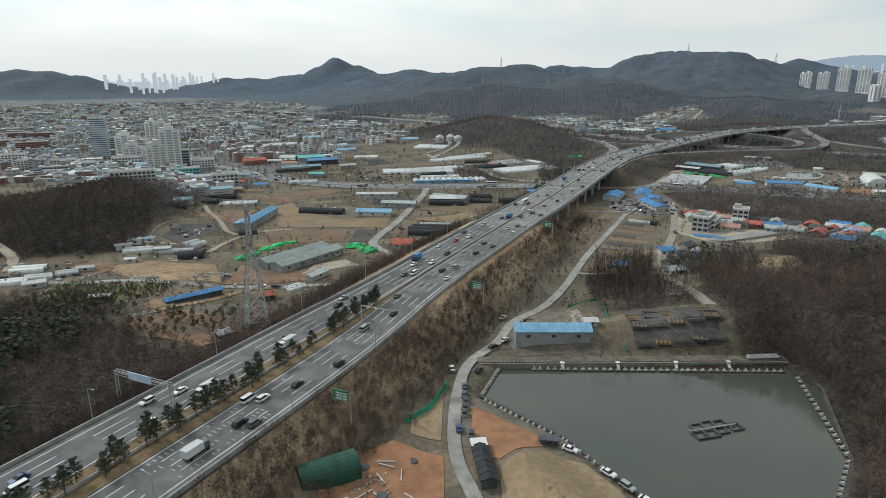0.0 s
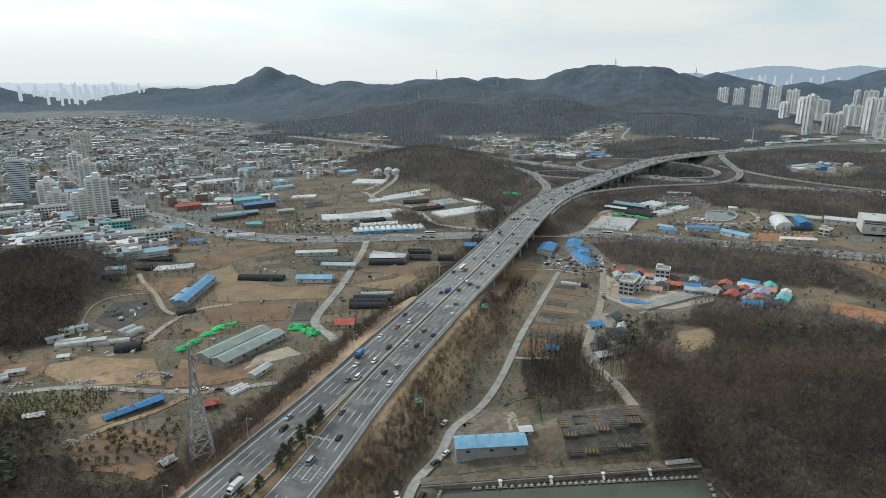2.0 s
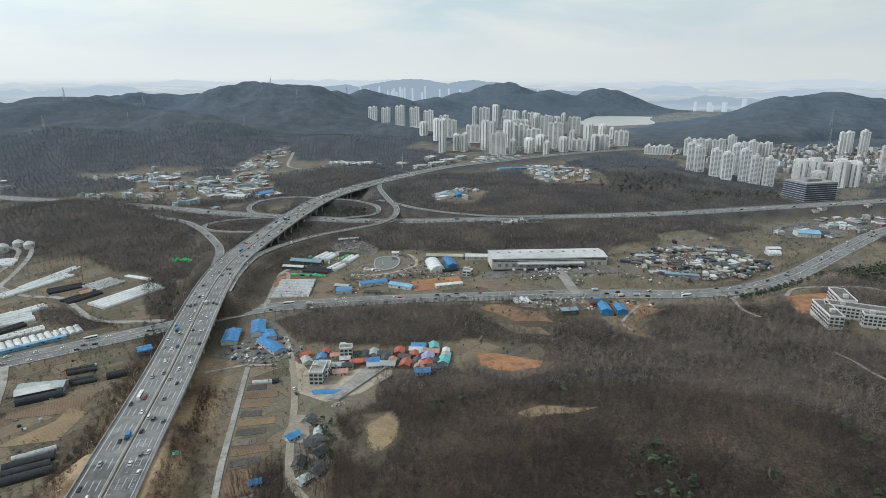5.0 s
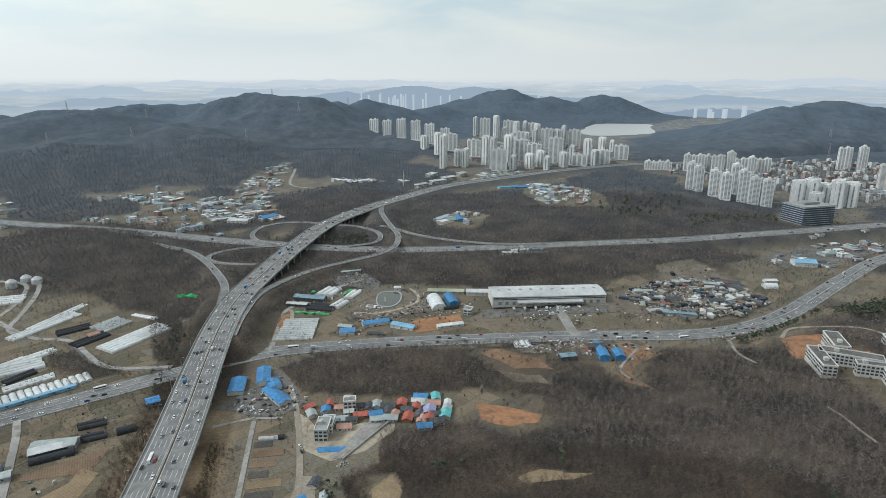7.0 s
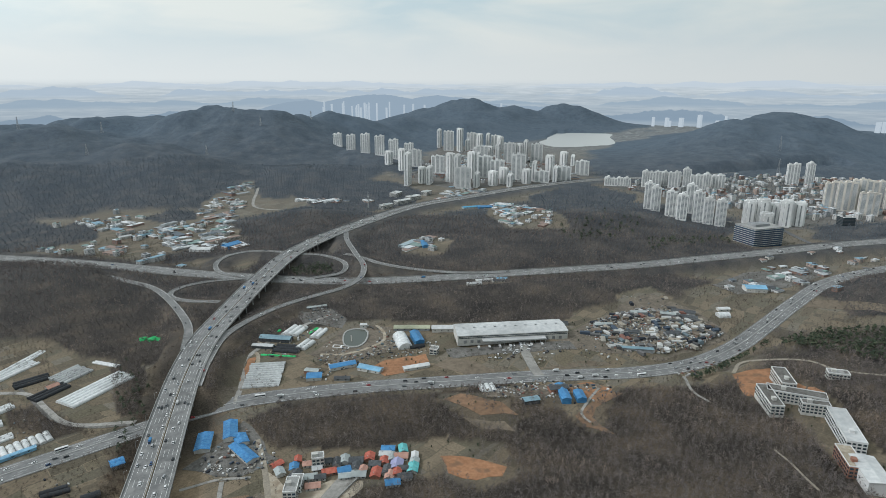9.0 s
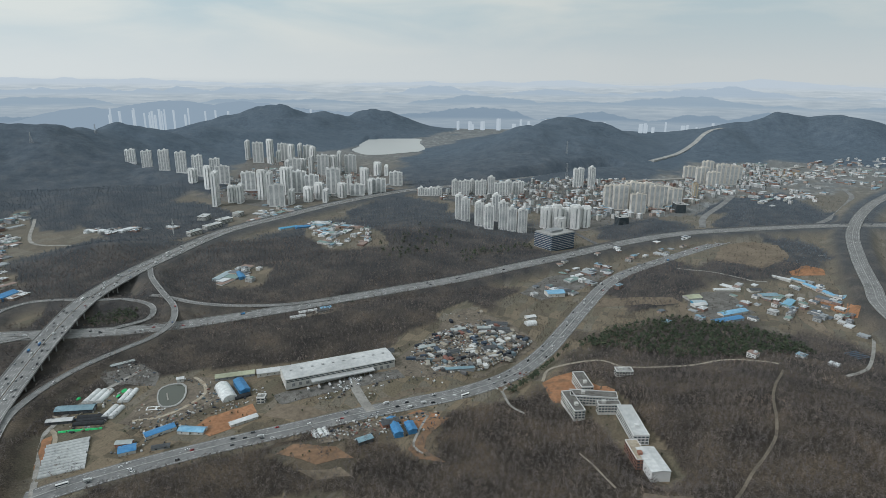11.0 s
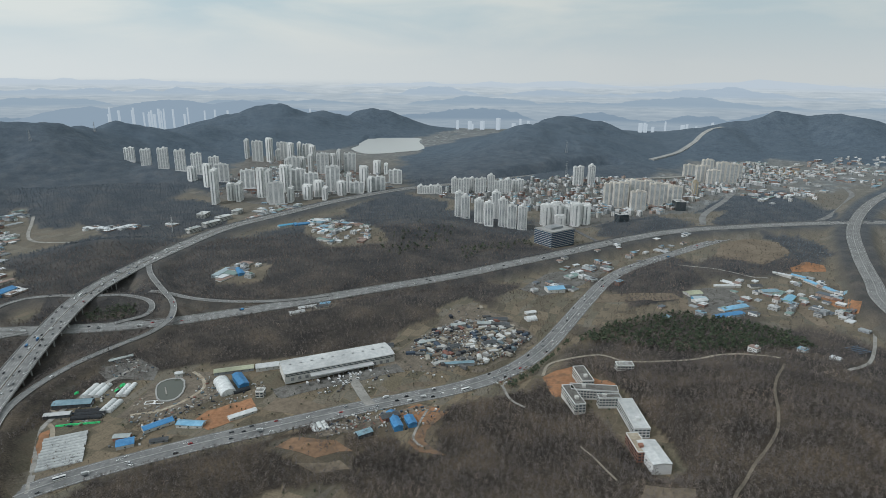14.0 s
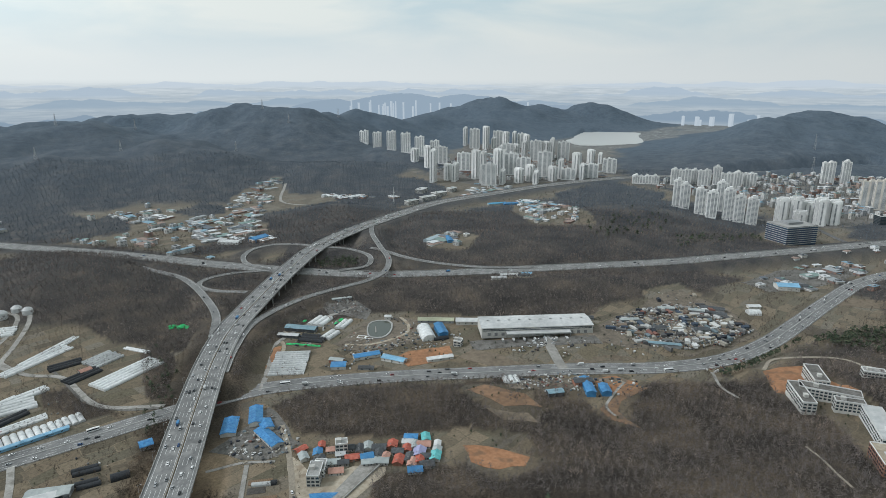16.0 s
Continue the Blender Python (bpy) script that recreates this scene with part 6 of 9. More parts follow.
# under and east of the viaduct
shed(158, 547, 63, 29, 14, 3.4, TARP, PLASTER, "workshop roofed with bright blue sheets", rise=1.5)
shed(185, 549, 68, 32, 13, 3.6, TARP, PLASTER, "long workshop roofed with blue sheets", rise=1.8)
shed(187, 528, 80, 17, 12, 3.3, TARP, PLASTER, "short workshop roofed with blue sheets", rise=1.5)
shed(181, 507, 95, 36, 12, 3.2, TARP, PLASTER, "long workshop roofed with blue sheets", rise=1.6)
shed(86, 565, -3, 11, 12, 4, TARP, GREY_WALL, "small shed roofed with blue sheets")
tunnels(150, 446, -30, 16, 5, 1, GREY_FILM, "grey film greenhouse beside the lane")
tunnels(160, 441, -30, 6, 6, 1, BLACK_NET, "short black netted tunnel beside the lane")
tunnels(263, 645, -33, 42, 64, 11, GREY_FILM, "grey film greenhouse in a broad block")
shed(318, 730, -49, 43, 13, 5, SLATE_ROOF, DARK_WALL, "slate-blue roofed dark walled hall")
tunnels(317, 694, -49, 34, 22, 3, BLACK_NET, "dark netted growing tunnel")
tunnels(351, 741, 32, 32, 24, 3, FILM, "white film greenhouse beside dark tunnels")
tunnels(373, 712, 35, 31, 14, 2, FILM, "short white vaulted hall")
tunnels(341, 690, 30, 27, 16, 2, FILM, "white film greenhouse beside halls")
shed(295, 720, -46, 28, 8, 4, PALE_ROOF, DARK_WALL, "pale roofed dark walled hall")
shed(310, 614, -50, 17, 8, 4, GREY_ROOF, BRICK_WALL, "grey roofed roadside store with brick walls")
shed(327, 573, -40, 18, 7, 3, DARK_ROOF, GREY_WALL, "low dark open store by the road")
shed(416, 797, -18, 30, 6, 3, GREY_ROOF, GREY_WALL, "long low grey store below the slip road")
shed(432, 690, -38, 9, 7, 5, PALE_ROOF, PLASTER, "small white pump house by the pool")
tunnel(443, 612, 66, 42, 19, FILM, "broad white vaulted hall", rise=8.5)
shed(462, 605, 66, 34, 12, 7, BLUE_ROOF, BLUE_ROOF, "tall blue sheet-clad hall")
tunnel(449, 588, -24, 20, 8, BLACK_NET, "dark vaulted store before the halls")
shed(480, 640, -40, 50, 12, 4, OLIVE_ROOF, GREY_WALL, "long olive roofed shed below the wood")
shed(512, 606, -40, 36, 14, 5, PALE_ROOF, PLASTER, "white roofed store beside the warehouse")
shed(345, 603, -16, 32, 11, 4, BLUE_ROOF, PLASTER, "blue roofed roadside building")
shed(366, 573, -62, 30, 11, 4, SKY_ROOF, PLASTER, "light-blue roofed roadside building")
shed(304, 598, -33, 17, 14, 5, BLUE_ROOF, PLASTER, "blue roofed filling station building", rise=0.8)
shed(410, 539, -20, 32, 8, 3.5, PALE_ROOF, PLASTER, "long white roofed shed on the red yard")
block(453, 557, -56, 10, 10, 2, PLASTER, "small white two-storey office")
tunnels(435, 440, 61, 18, 18, 3, FILM, "white vaulted store below the road")
shed(490, 379, 53, 34, 10, 5, BLUE_ROOF, BLUE_ROOF, "bright blue sheet-clad hall below the road")
shed(500, 364, 53, 18, 10, 5, BLUE_ROOF, BLUE_ROOF, "bright blue sheet-clad hall below the road")
shed(492, 388, -28, 21, 10, 5, DARK_ROOF, BRICK_WALL, "brown walled roadside workshop")
shed(451, 391, -25, 17, 9, 4, SLATE_ROOF, DARK_WALL, "slate-blue roofed dark roadside workshop")
for x, y, L, a, rf, word in ((655, 700, 24, -30, PALE_ROOF, "white"), (690, 712, 30, -30, PALE_ROOF, "white"), (720, 700, 18, -30, SKY_ROOF, "light-blue"), (700, 688, 20, -30, DARK_ROOF, "dark")):
    shed(x, y, a, L, 10, 4, rf, PLASTER, word + " roofed works shed beside the crossing motorway", "works_shed", "shed", openings=False)
shed(1043, 412, -46, 34, 22, 7, SKY_ROOF, PLASTER, "light-blue roofed hall beside the main road")
shed(1062, 402, -46, 30, 12, 6, DARK_ROOF, GREY_WALL, "dark roofed hall beside the main road")
tunnel(880, 388, -37, 18, 14, FILM, "pale blue vaulted store beside the road")
shed(905, 400, -37, 18, 10, 4, PALE_ROOF, PLASTER, "pale roofed store beside the road")

for x, y, a, L in ((-233, 309, 20, 16), (-224, 317, 20, 14), (-240, 332, 15, 18), (-214, 325, 30, 12)):
    tunnels(x, y, a, L, 10, 2, GREY_FILM if L < 15 else FILM, "pale film greenhouse beside the track")
shed(-207, 333, 15, 9, 4.5, 2.4, GREY_ROOF, PLASTER, "grey roofed store at the yard")
shed(-190, 351, 10, 6, 4, 2.2, PALE_ROOF, PLASTER, "pale roofed store at the yard")
shed(-215, 300, 30, 10, 6, 3, PALE_ROOF, PLASTER, "white roofed hut beside the track")
POOL = rounded([(380, 656), (390, 676), (404, 693), (419, 692), (430, 678), (412, 652), (394, 641), (384, 646)], 1)
pool = thing("settling_pool", "murky green settling pool with a pale concrete rim", "pool", at=pose(0, 0, -1.8))
_n = len(POOL)
_o = [(402 + (x - 402) * 1.12, 668 + (y - 668) * 1.12) for x, y in POOL]
part("water", Soup().prism(POOL, -1.6, 0.05).mesh("water", WATER), pool)
part("rim", Soup().add([(*p, 0.5) for p in _o] + [(*p, 0.5) for p in POOL] + [(*p, -2.5) for p in _o] + [(*p, -2.5) for p in POOL],
                       [(k, (k + 1) % _n, _n + (k + 1) % _n, _n + k) for k in range(_n)] + [(2 * _n + k, 2 * _n + (k + 1) % _n, (k + 1) % _n, k) for k in range(_n)] + [(_n + k, _n + (k + 1) % _n, 3 * _n + (k + 1) % _n, 3 * _n + k) for k in range(_n)]).mesh("rim", CONCRETE), pool)
part("jetty", Soup().box(-0.8, -10, 0.1, 0.8, 10, 0.5).mesh("jetty", DECK_GREY), pool, at=pose(398, 668, 0, 0, 0, -30))
for x, y in ((371, 660), (378, 651)):
    fr = thing("basin_frame", "white rectangular basin kerb beside the pool", "kerb", "basin kerbs", at=pose(x, y, ground(x, y), 0, 0, -48))
    part("kerb", rim(-5.5, -4, 5.5, 4, -0.6, 0.7, 0.9).mesh("kerb", WHITE_WALL), fr)
for x, y, L, W, a, rf in ((1050, 1471, 40, 24, 30, PALE_ROOF), (1058, 1395, 44, 22, 5, PALE_ROOF), (1129, 1423, 30, 20, 20, GREY_ROOF), (1000, 1370, 50, 18, 5, PALE_ROOF), (930, 1350, 40, 16, 10, GREY_ROOF)):
    block(x, y, a, L, W, 3, PLASTER, "pale flat-roofed works building beside the far road", "works_building", roof=rf)
# further rows of low tunnels among the western fields
for x, y, a, L, W, n, cover, word in ((-210, 560, 8, 34, 16, 3, BLACK_NET, "black netted"), (-150, 640, 10, 30, 14, 2, GREY_FILM, "grey film"),
                                     (-20, 735, 25, 40, 20, 4, FILM, "white film"),
                                     (-10, 700, 25, 30, 12, 2, BLACK_NET, "black netted"), (60, 760, 25, 40, 18, 3, BLACK_NET, "black netted")):
    tunnels(x, y, a, L, W, n, cover, word + " tunnel among western fields")
for x, y, a, L, W, rf, word in ((-205, 386, 40, 8, 5, GREY_ROOF, "grey"), (-198, 392, 30, 6, 4, SLATE_ROOF, "slate-blue"), (-206, 374, 30, 9, 4, GREY_ROOF, "grey"), (-180, 372, 12, 10, 5, PALE_ROOF, "pale"), (-190, 420, 60, 9, 4, DARK_ROOF, "dark"), (-222, 508, 10, 14, 9, SLATE_ROOF, "slate-blue"),
                                (-240, 590, 10, 16, 10, PALE_ROOF, "pale"), (-190, 622, 10, 14, 9, BLUE_ROOF, "blue"), (-220, 640, 10, 18, 9, RED_ROOF, "red")):
    shed(x, y, a, L, W, 3.2, rf, PLASTER if rf is not DARK_ROOF else GREY_WALL, word + " roofed farm store among western fields", "farm_store", "shed")
for x, y, a, L, W, H, rf, wl2, word in ((-251, 1015, 53, 46, 10, 4, PALE_ROOF, PLASTER, "white"), (-232, 814, 4, 30, 8, 3.5, PALE_ROOF, PLASTER, "white"), (-176, 748, 24, 48, 12, 4, SLATE_ROOF, DARK_WALL, "slate-blue"), (-182, 730, 24, 40, 8, 4, DARK_ROOF, DARK_WALL, "dark"),
                                      (-144, 689, -6, 18, 10, 4, TEAL_ROOF, GREY_WALL, "pale green"), (-228, 677, 10, 22, 14, 5, SLATE_ROOF, PLASTER, "slate-blue"), (-200, 790, 3, 18, 9, 4, SALMON_ROOF, PLASTER, "salmon"), (-289, 1170, 63, 42, 12, 4, PALE_ROOF, PLASTER, "white"),
                                      (-246, 1148, 28, 32, 14, 5, SKY_ROOF, PLASTER, "light-blue"), (-120, 760, 20, 20, 10, 4, GREY_ROOF, GREY_WALL, "grey"), (-90, 800, 30, 24, 9, 4, DARK_ROOF, GREY_WALL, "dark"), (-150, 940, 30, 30, 12, 4, SKY_ROOF, PLASTER, "light-blue"),
                                      (-60, 1060, 20, 34, 14, 5, SKY_ROOF, PLASTER, "light-blue"), (-120, 1120, 20, 30, 12, 5, SLATE_ROOF, PLASTER, "slate-blue"), (453, 1234, 20, 36, 22, 7, BLUE_ROOF, BLUE_ROOF, "blue"), (395, 1246, -45, 44, 20, 5, PALE_ROOF, WHITE_WALL, "white"),
                                      (331, 1445, 10, 40, 14, 5, SLATE_ROOF, DARK_WALL, "slate-blue"), (300, 1460, 10, 26, 12, 5, PALE_ROOF, PLASTER, "white")):
    shed(x, y, a, L, W, H, rf, wl2, word + " roofed works shed between the town and fields", "works_shed", "shed", openings=False)
# heaps under bright green netting
for x, y, r in ((-124, 357, 4), (-120, 366, 4), (-115, 378, 4), (-110, 387, 4), (-58, 383, 5), (-50, 376, 4), (-46, 370, 4), (180, 845, 5), (190, 838, 6), (197, 832, 4), (377, 728, 4), (366, 722, 3), (335, 757, 3)):
    bm = bmesh.new()
    bmesh.ops.create_icosphere(bm, subdivisions=3, radius=1.0)
    for v in bm.verts:
        k = 1 + 0.35 * noise.noise(v.co * 2.2 + Vector((x, y, 0)))
        v.co = Vector((v.co.x * r * 1.3 * k, v.co.y * r * 0.8 * k, max(-1, v.co.z * r * 0.55 * k)))
    me = bpy.data.meshes.new("green_netting")
    bm.to_mesh(me)
    bm.free()
    me.materials.append(GREEN_NET)
    single("green_netting", me, "heap covered with bright green netting", "heap", "green netted heaps", at=pose(x, y, ground(x, y), 0, 0, 40))

# long strips of the same netting
for x, y, a, L, W in ((299, 684, -47, 46, 3.4), (-54, 378, -48, 24, 4.5), (187, 842, -35, 26, 4.0), (-122, 362, 58, 17, 4.5), (-106, 392, 30, 14, 3.5)):
    strip = Soup()
    n = int(L / 1.5)
    rows = [[(-L / 2 + L * k / n, W * (u - 0.5) * (1 + 0.25 * noise.noise(Vector((x, k * 0.4, 0)))), (0 if u in (0, 1) else 1.5) * (0.8 + 0.5 * noise.noise(Vector((k * 0.35, y, u)))) - (0.8 if u in (0, 1) else 0)) for u in (0, 0.25, 0.5, 0.75, 1)] for k in range(n + 1)]
    strip.add([q for r in rows for q in r], [(5 * k + i, 5 * k + i + 1, 5 * k + i + 6, 5 * k + i + 5) for k in range(n) for i in range(4)] + [(4, 3, 2, 1, 0), tuple(5 * n + i for i in range(5))])
    single("green_netting", strip.mesh("green_netting", GREEN_NET), "long heap covered with bright green netting", "heap", "green netted heaps", at=pose(x, y, ground(x, y) + 0.3, 0, 0, a))

# ---- the village ----
ROOFS = {"red": RED_ROOF, "salmon": SALMON_ROOF, "blue": BLUE_ROOF, "dark": DARK_ROOF, "grey": GREY_ROOF, "teal": TEAL_ROOF, "violet": VIOLET_ROOF, "pale": PALE_ROOF}
VILLAGE = [
    (197, 470, "red", 10, 7, 10),
    (194, 458, "grey", 10, 8, 80),
    (207, 456, "blue", 9, 8, 60),
    (215, 464, "red", 8, 6, 60),
    (211, 434, "grey", 12, 8, -30),
    (228, 430, "red", 12, 8, -25),
    (240, 437, "dark", 10, 8, 60),
    (239, 423, "blue", 11, 9, -20),
    (255, 428, "dark", 12, 9, -35),
    (246, 409, "grey", 12, 9, -40),
    (267, 424, "red", 10, 9, 50),
    (274, 410, "red", 9, 8, 50),
    (258, 400, "red", 12, 9, 45),
    (279, 398, "violet", 13, 11, 45),
    (290, 406, "salmon", 12, 9, -40),
    (287, 384, "teal", 12, 9, 45),
]
VILLAGE += [
    (265, 389, "salmon", 10, 8, 45),
    (261, 379, "blue", 12, 9, -30),
    (274, 379, "dark", 12, 9, -30),
    (298, 396, "pale", 14, 6, 50),
    (288, 424, "blue", 12, 8, -40),
    (298, 414, "teal", 11, 8, 60),
    (207, 421, "salmon", 12, 8, -30),
    (281, 419, "pale", 10, 7, -40),
    (222, 441, "pale", 8, 7, -28),
    (203, 446, "dark", 10, 8, 30),
    (219, 452, "salmon", 9, 7, -30),
    (233, 445, "dark", 10, 8, -30),
    (248, 436, "grey", 10, 8, 55),
    (250, 420, "dark", 10, 8, 50),
    (265, 412, "dark", 10, 8, -40),
    (283, 410, "grey", 10, 8, 50),
]
VILLAGE += [
    (268, 397, "dark", 11, 8, 45),
    (272, 388, "red", 9, 8, 45),
    (280, 390, "dark", 9, 7, -45),
    (293, 390, "grey", 10, 8, 45),
    (252, 412, "salmon", 8, 7, 45),
    (235, 415, "grey", 10, 7, -30),
    (218, 428, "dark", 9, 7, -30),
    (154, 366, "dark", 9, 7, 40),
    (144, 335, "dark", 13, 10, -20),
    (152, 346, "grey", 8, 6, 60),
    (136, 353, "blue", 9, 7, 10),
    (131, 303, "dark", 11, 8, 30),
    (121, 300, "grey", 8, 6, 15),
    (126, 319, "dark", 9, 7, 50),
    (98, 318, "blue", 6, 5, -20),
    (141, 322, "dark", 10, 8, 20),
]
for x, y, colour, L, W, a in VILLAGE:
    house(x, y, a, L, W * 0.95, 3.0, ROOFS[colour], PLASTER if colour != "red" else BRICK_WALL, {"pale": "white"}.get(colour, colour) + " roofed village house with plastered walls")
block(189, 424, -37, 11, 20, 3, PLASTER, "white three-storey building with a dark front")
block(197, 431, -37, 10, 16, 2, WHITE_WALL, "white flat-roofed village building")
block(226, 446, -28, 11, 9, 3, PLASTER, "grey three-storey village house with roof stair")
drape("concrete_slab", [(176, 390), (233, 420), (243, 408), (184, 384)], PALE_ROAD, "pale concrete slab on the building ground", "slab", 0.5)
wall_ = thing("retaining_wall", "low grey retaining wall along the building ground", "wall", at=pose(214, 394, ground(214, 394), 0, 0, 23))
part("stem", Soup().box(-32, -0.3, -2.0, 32, 0.3, 1.6).mesh("stem", CONCRETE), wall_)
part("coping", Soup().box(-32.1, -0.45, 1.6, 32.1, 0.45, 1.8).mesh("coping", CONCRETE), wall_)
drape("ground_tarpaulin", [(176, 410), (186, 404), (196, 396), (188, 393), (174, 403)], TARP, "bright blue tarpaulin spread on sand", "tarpaulin", 0.6)

# ---- warehouse ----
wh = shed(557, 524, -33, 147, 40, 11, PALE_ROOF, PLASTER, "long grey-white warehouse with a pale sheet roof", "warehouse", "warehouse", rise=2.2, base=7.0, openings=False)
part("canopy", Soup().box(-42, -30, 5.4, 42, -20.2, 6.0).box(-42, -30.2, 5.2, 42, -29.8, 6.6).mesh("canopy", PALE_ROOF), wh)
for k in range(15):
    part("loading_door", Soup().box(-2, -0.15, 0, 2, 0.15, 4.2).mesh("loading_door", DOOR), wh, at=pose(-64 + 9.1 * k, -20, 0.2))
for k in range(13):
    part("canopy_post", Soup().box(-0.2, -0.2, -0.5, 0.2, 0.2, 5.4).mesh("canopy_post", STEEL), wh, at=pose(-41 + 6.8 * k, -29.4, 0))
for r_ in range(2):
    part("window_band", Soup().box(-72, -0.1, 0, 72, 0.1, 1.0).mesh("window_band", GLASS), wh, at=pose(0, -20, 6.9 + 1.9 * r_))
for k in range(10):
    part("roof_vent", Soup().box(-1.4, -1, 0, 1.4, 1, 0.9).box(-1.7, -1.3, 0.9, 1.7, 1.3, 1.1).mesh("roof_vent", STEEL), wh, at=pose(-63 + 14 * k, 0, 13.3))

# ---- school on the eastern slope ----
block(633, 222, 41, 46, 13, 3, PLASTER, "grey school wing with white roof rim", "school_wing", "school", base=9.0, roof=GRAVEL)
block(662, 207, -64, 56, 15, 3, PLASTER, "grey school wing with white roof rim", "school_wing", "school", base=9.0, roof=GRAVEL)
block(694, 232, 38, 40, 15, 3, PLASTER, "grey school wing with white roof rim", "school_wing", "school", base=7.0, roof=GRAVEL)
block(648, 184, -57, 26, 10, 3, PLASTER, "grey school link wing", "school_wing", "school", base=11.0, roof=GRAVEL)
block(626, 150, 33, 62, 17, 3, WHITE_WALL, "white school wing with broad white roof", "school_wing", "school", base=11.0, roof=PALE_ROOF)
block(570, 130, 36, 34, 13, 3, BRICK_WALL, "red brick school hall", "school_hall", "school", base=12.0, roof=SAND)
shed(562, 112, 37, 40, 19, 11, PALE_ROOF, WHITE_WALL, "white gymnasium with a pale sheet roof", "gymnasium", "gymnasium", rise=1.2, base=12.0)
block(752, 196, -57, 22, 12, 2, PLASTER, "small two-storey school annexe", "school_annexe", "school")

# ---- dark glass office block ----
OFFICE_GLASS = material("office_glass", (0.03, 0.062, 0.105), 0.35, 0.0, 0.25)
OL, OW, OH = 78, 58, 38
office = thing("office_block", "dark blue glass office block with white floor bands", "office building", at=pose(1362, 545, ground(1362, 545) + 1, 0, 0, -22))
part("glazing", Soup().box(-OL / 2, -OW / 2, -6, OL / 2, OW / 2, OH).mesh("glazing", OFFICE_GLASS), office)
for k in range(9):
    part("floor_band", Soup().box(-OL / 2 - 0.5, -OW / 2 - 0.5, 0, OL / 2 + 0.5, OW / 2 + 0.5, 0.9).mesh("floor_band", PLASTER), office, at=pose(0, 0, 1.5 + 4.4 * k))
part("roof_deck", Soup().box(-OL / 2, -OW / 2, OH, OL / 2, OW / 2, OH + 1.4).mesh("roof_deck", CONCRETE), office)
part("plant_room", Soup().box(-22, -12, OH + 1.4, 16, 12, OH + 6.5).mesh("plant_room", GREY_WALL), office)
block(1670, 470, -40, 30, 24, 6, DARK_WALL, "dark glass shop building", "shop_building")
block(1980, 380, 30, 40, 30, 8, DARK_WALL, "dark blue glass office in the town", "office_building")

# ---- left town: taller blocks ----
BLUE_GREY = grained("blue_grey_panel", (0.36, 0.41, 0.45), (0.44, 0.49, 0.53), 0.1, 0.7)
block(-500, 890, 20, 20, 16, 19, BLUE_GREY, "tall pale blue-grey residential tower", "residential_tower", "apartment tower", 3.0, band=0.3)
for x, y, h, wl2 in ((-423, 812, 36, WHITE_WALL), (-408, 800, 26, WHITE_WALL), (-433, 945, 43, CREAM_WALL), (-338, 755, 48, WHITE_WALL), (-353, 748, 30, CREAM_WALL), (-725, 1548, 42, CREAM_WALL), (-700, 1540, 42, CREAM_WALL),
                     (-620, 1330, 36, CREAM_WALL), (-560, 1180, 30, WHITE_WALL)):
    tower(x, y, h, "thin", 20, wl2, "pale concrete apartment block in the low town", "low town blocks")
block(-330, 760, 20, 22, 14, 7, GREY_WALL, "grey glass-fronted town building", "town_building")
block(-405, 775, 20, 34, 14, 4, WHITE_WALL, "white colonnaded town hall", "town_building")
block(-295, 690, 20, 30, 12, 3, TEAL_ROOF, "green and pink painted nursery school", "nursery_school", "school")
for x, y, L, n, wl2, word in ((-724, 1006, 46, 5, BRICK_WALL, "brown brick"), (-659, 977, 44, 5, BRICK_WALL, "brown brick"), (-818, 1156, 50, 5, BRICK_WALL, "brown brick"), (-760, 1160, 46, 5, BRICK_WALL, "brown brick"),
                          (-522, 767, 30, 4, WHITE_WALL, "white"), (-484, 770, 28, 4, CREAM_WALL, "cream"), (-455, 764, 26, 3, WHITE_WALL, "white"), (-470, 728, 30, 3, GREY_WALL, "grey"), (-590, 830, 32, 4, WHITE_WALL, "white"),
                          (-374, 790, 26, 5, GREY_WALL, "grey"), (-324, 725, 30, 3, BRICK_WALL, "brick"), (-301, 757, 26, 4, WHITE_WALL, "white"), (-384, 1245, 40, 5, WHITE_WALL, "white"), (-300, 1000, 36, 4, GREY_WALL, "grey"), (-560, 1010, 34, 6, CREAM_WALL, "cream")):
    block(x, y, 20 + (n % 2) * 4, L, 13, n, wl2, word + " walk-up apartment block in the low town", "walk_up_block", "apartment block", 2.9, group="walk-up blocks")
shed(-435, 920, 20, 40, 18, 8, SKY_ROOF, PLASTER, "pale blue roofed market hall", "market_hall", "hall")

for x, y, a, L, W, fl, wl2, word in ((-292, 566, 24, 38, 12, 4, PLASTER, "pale"), (-246, 578, 20, 25, 13, 2, BRICK_WALL, "red-brick"), (-226, 622, 24, 25, 14, 4, PLASTER, "pale"), (-330, 615, 24, 34, 12, 3, PLASTER, "pale")):
    block(x, y, a, L, W, fl, wl2, word + " flat-roofed block at the town's edge", "edge_building")
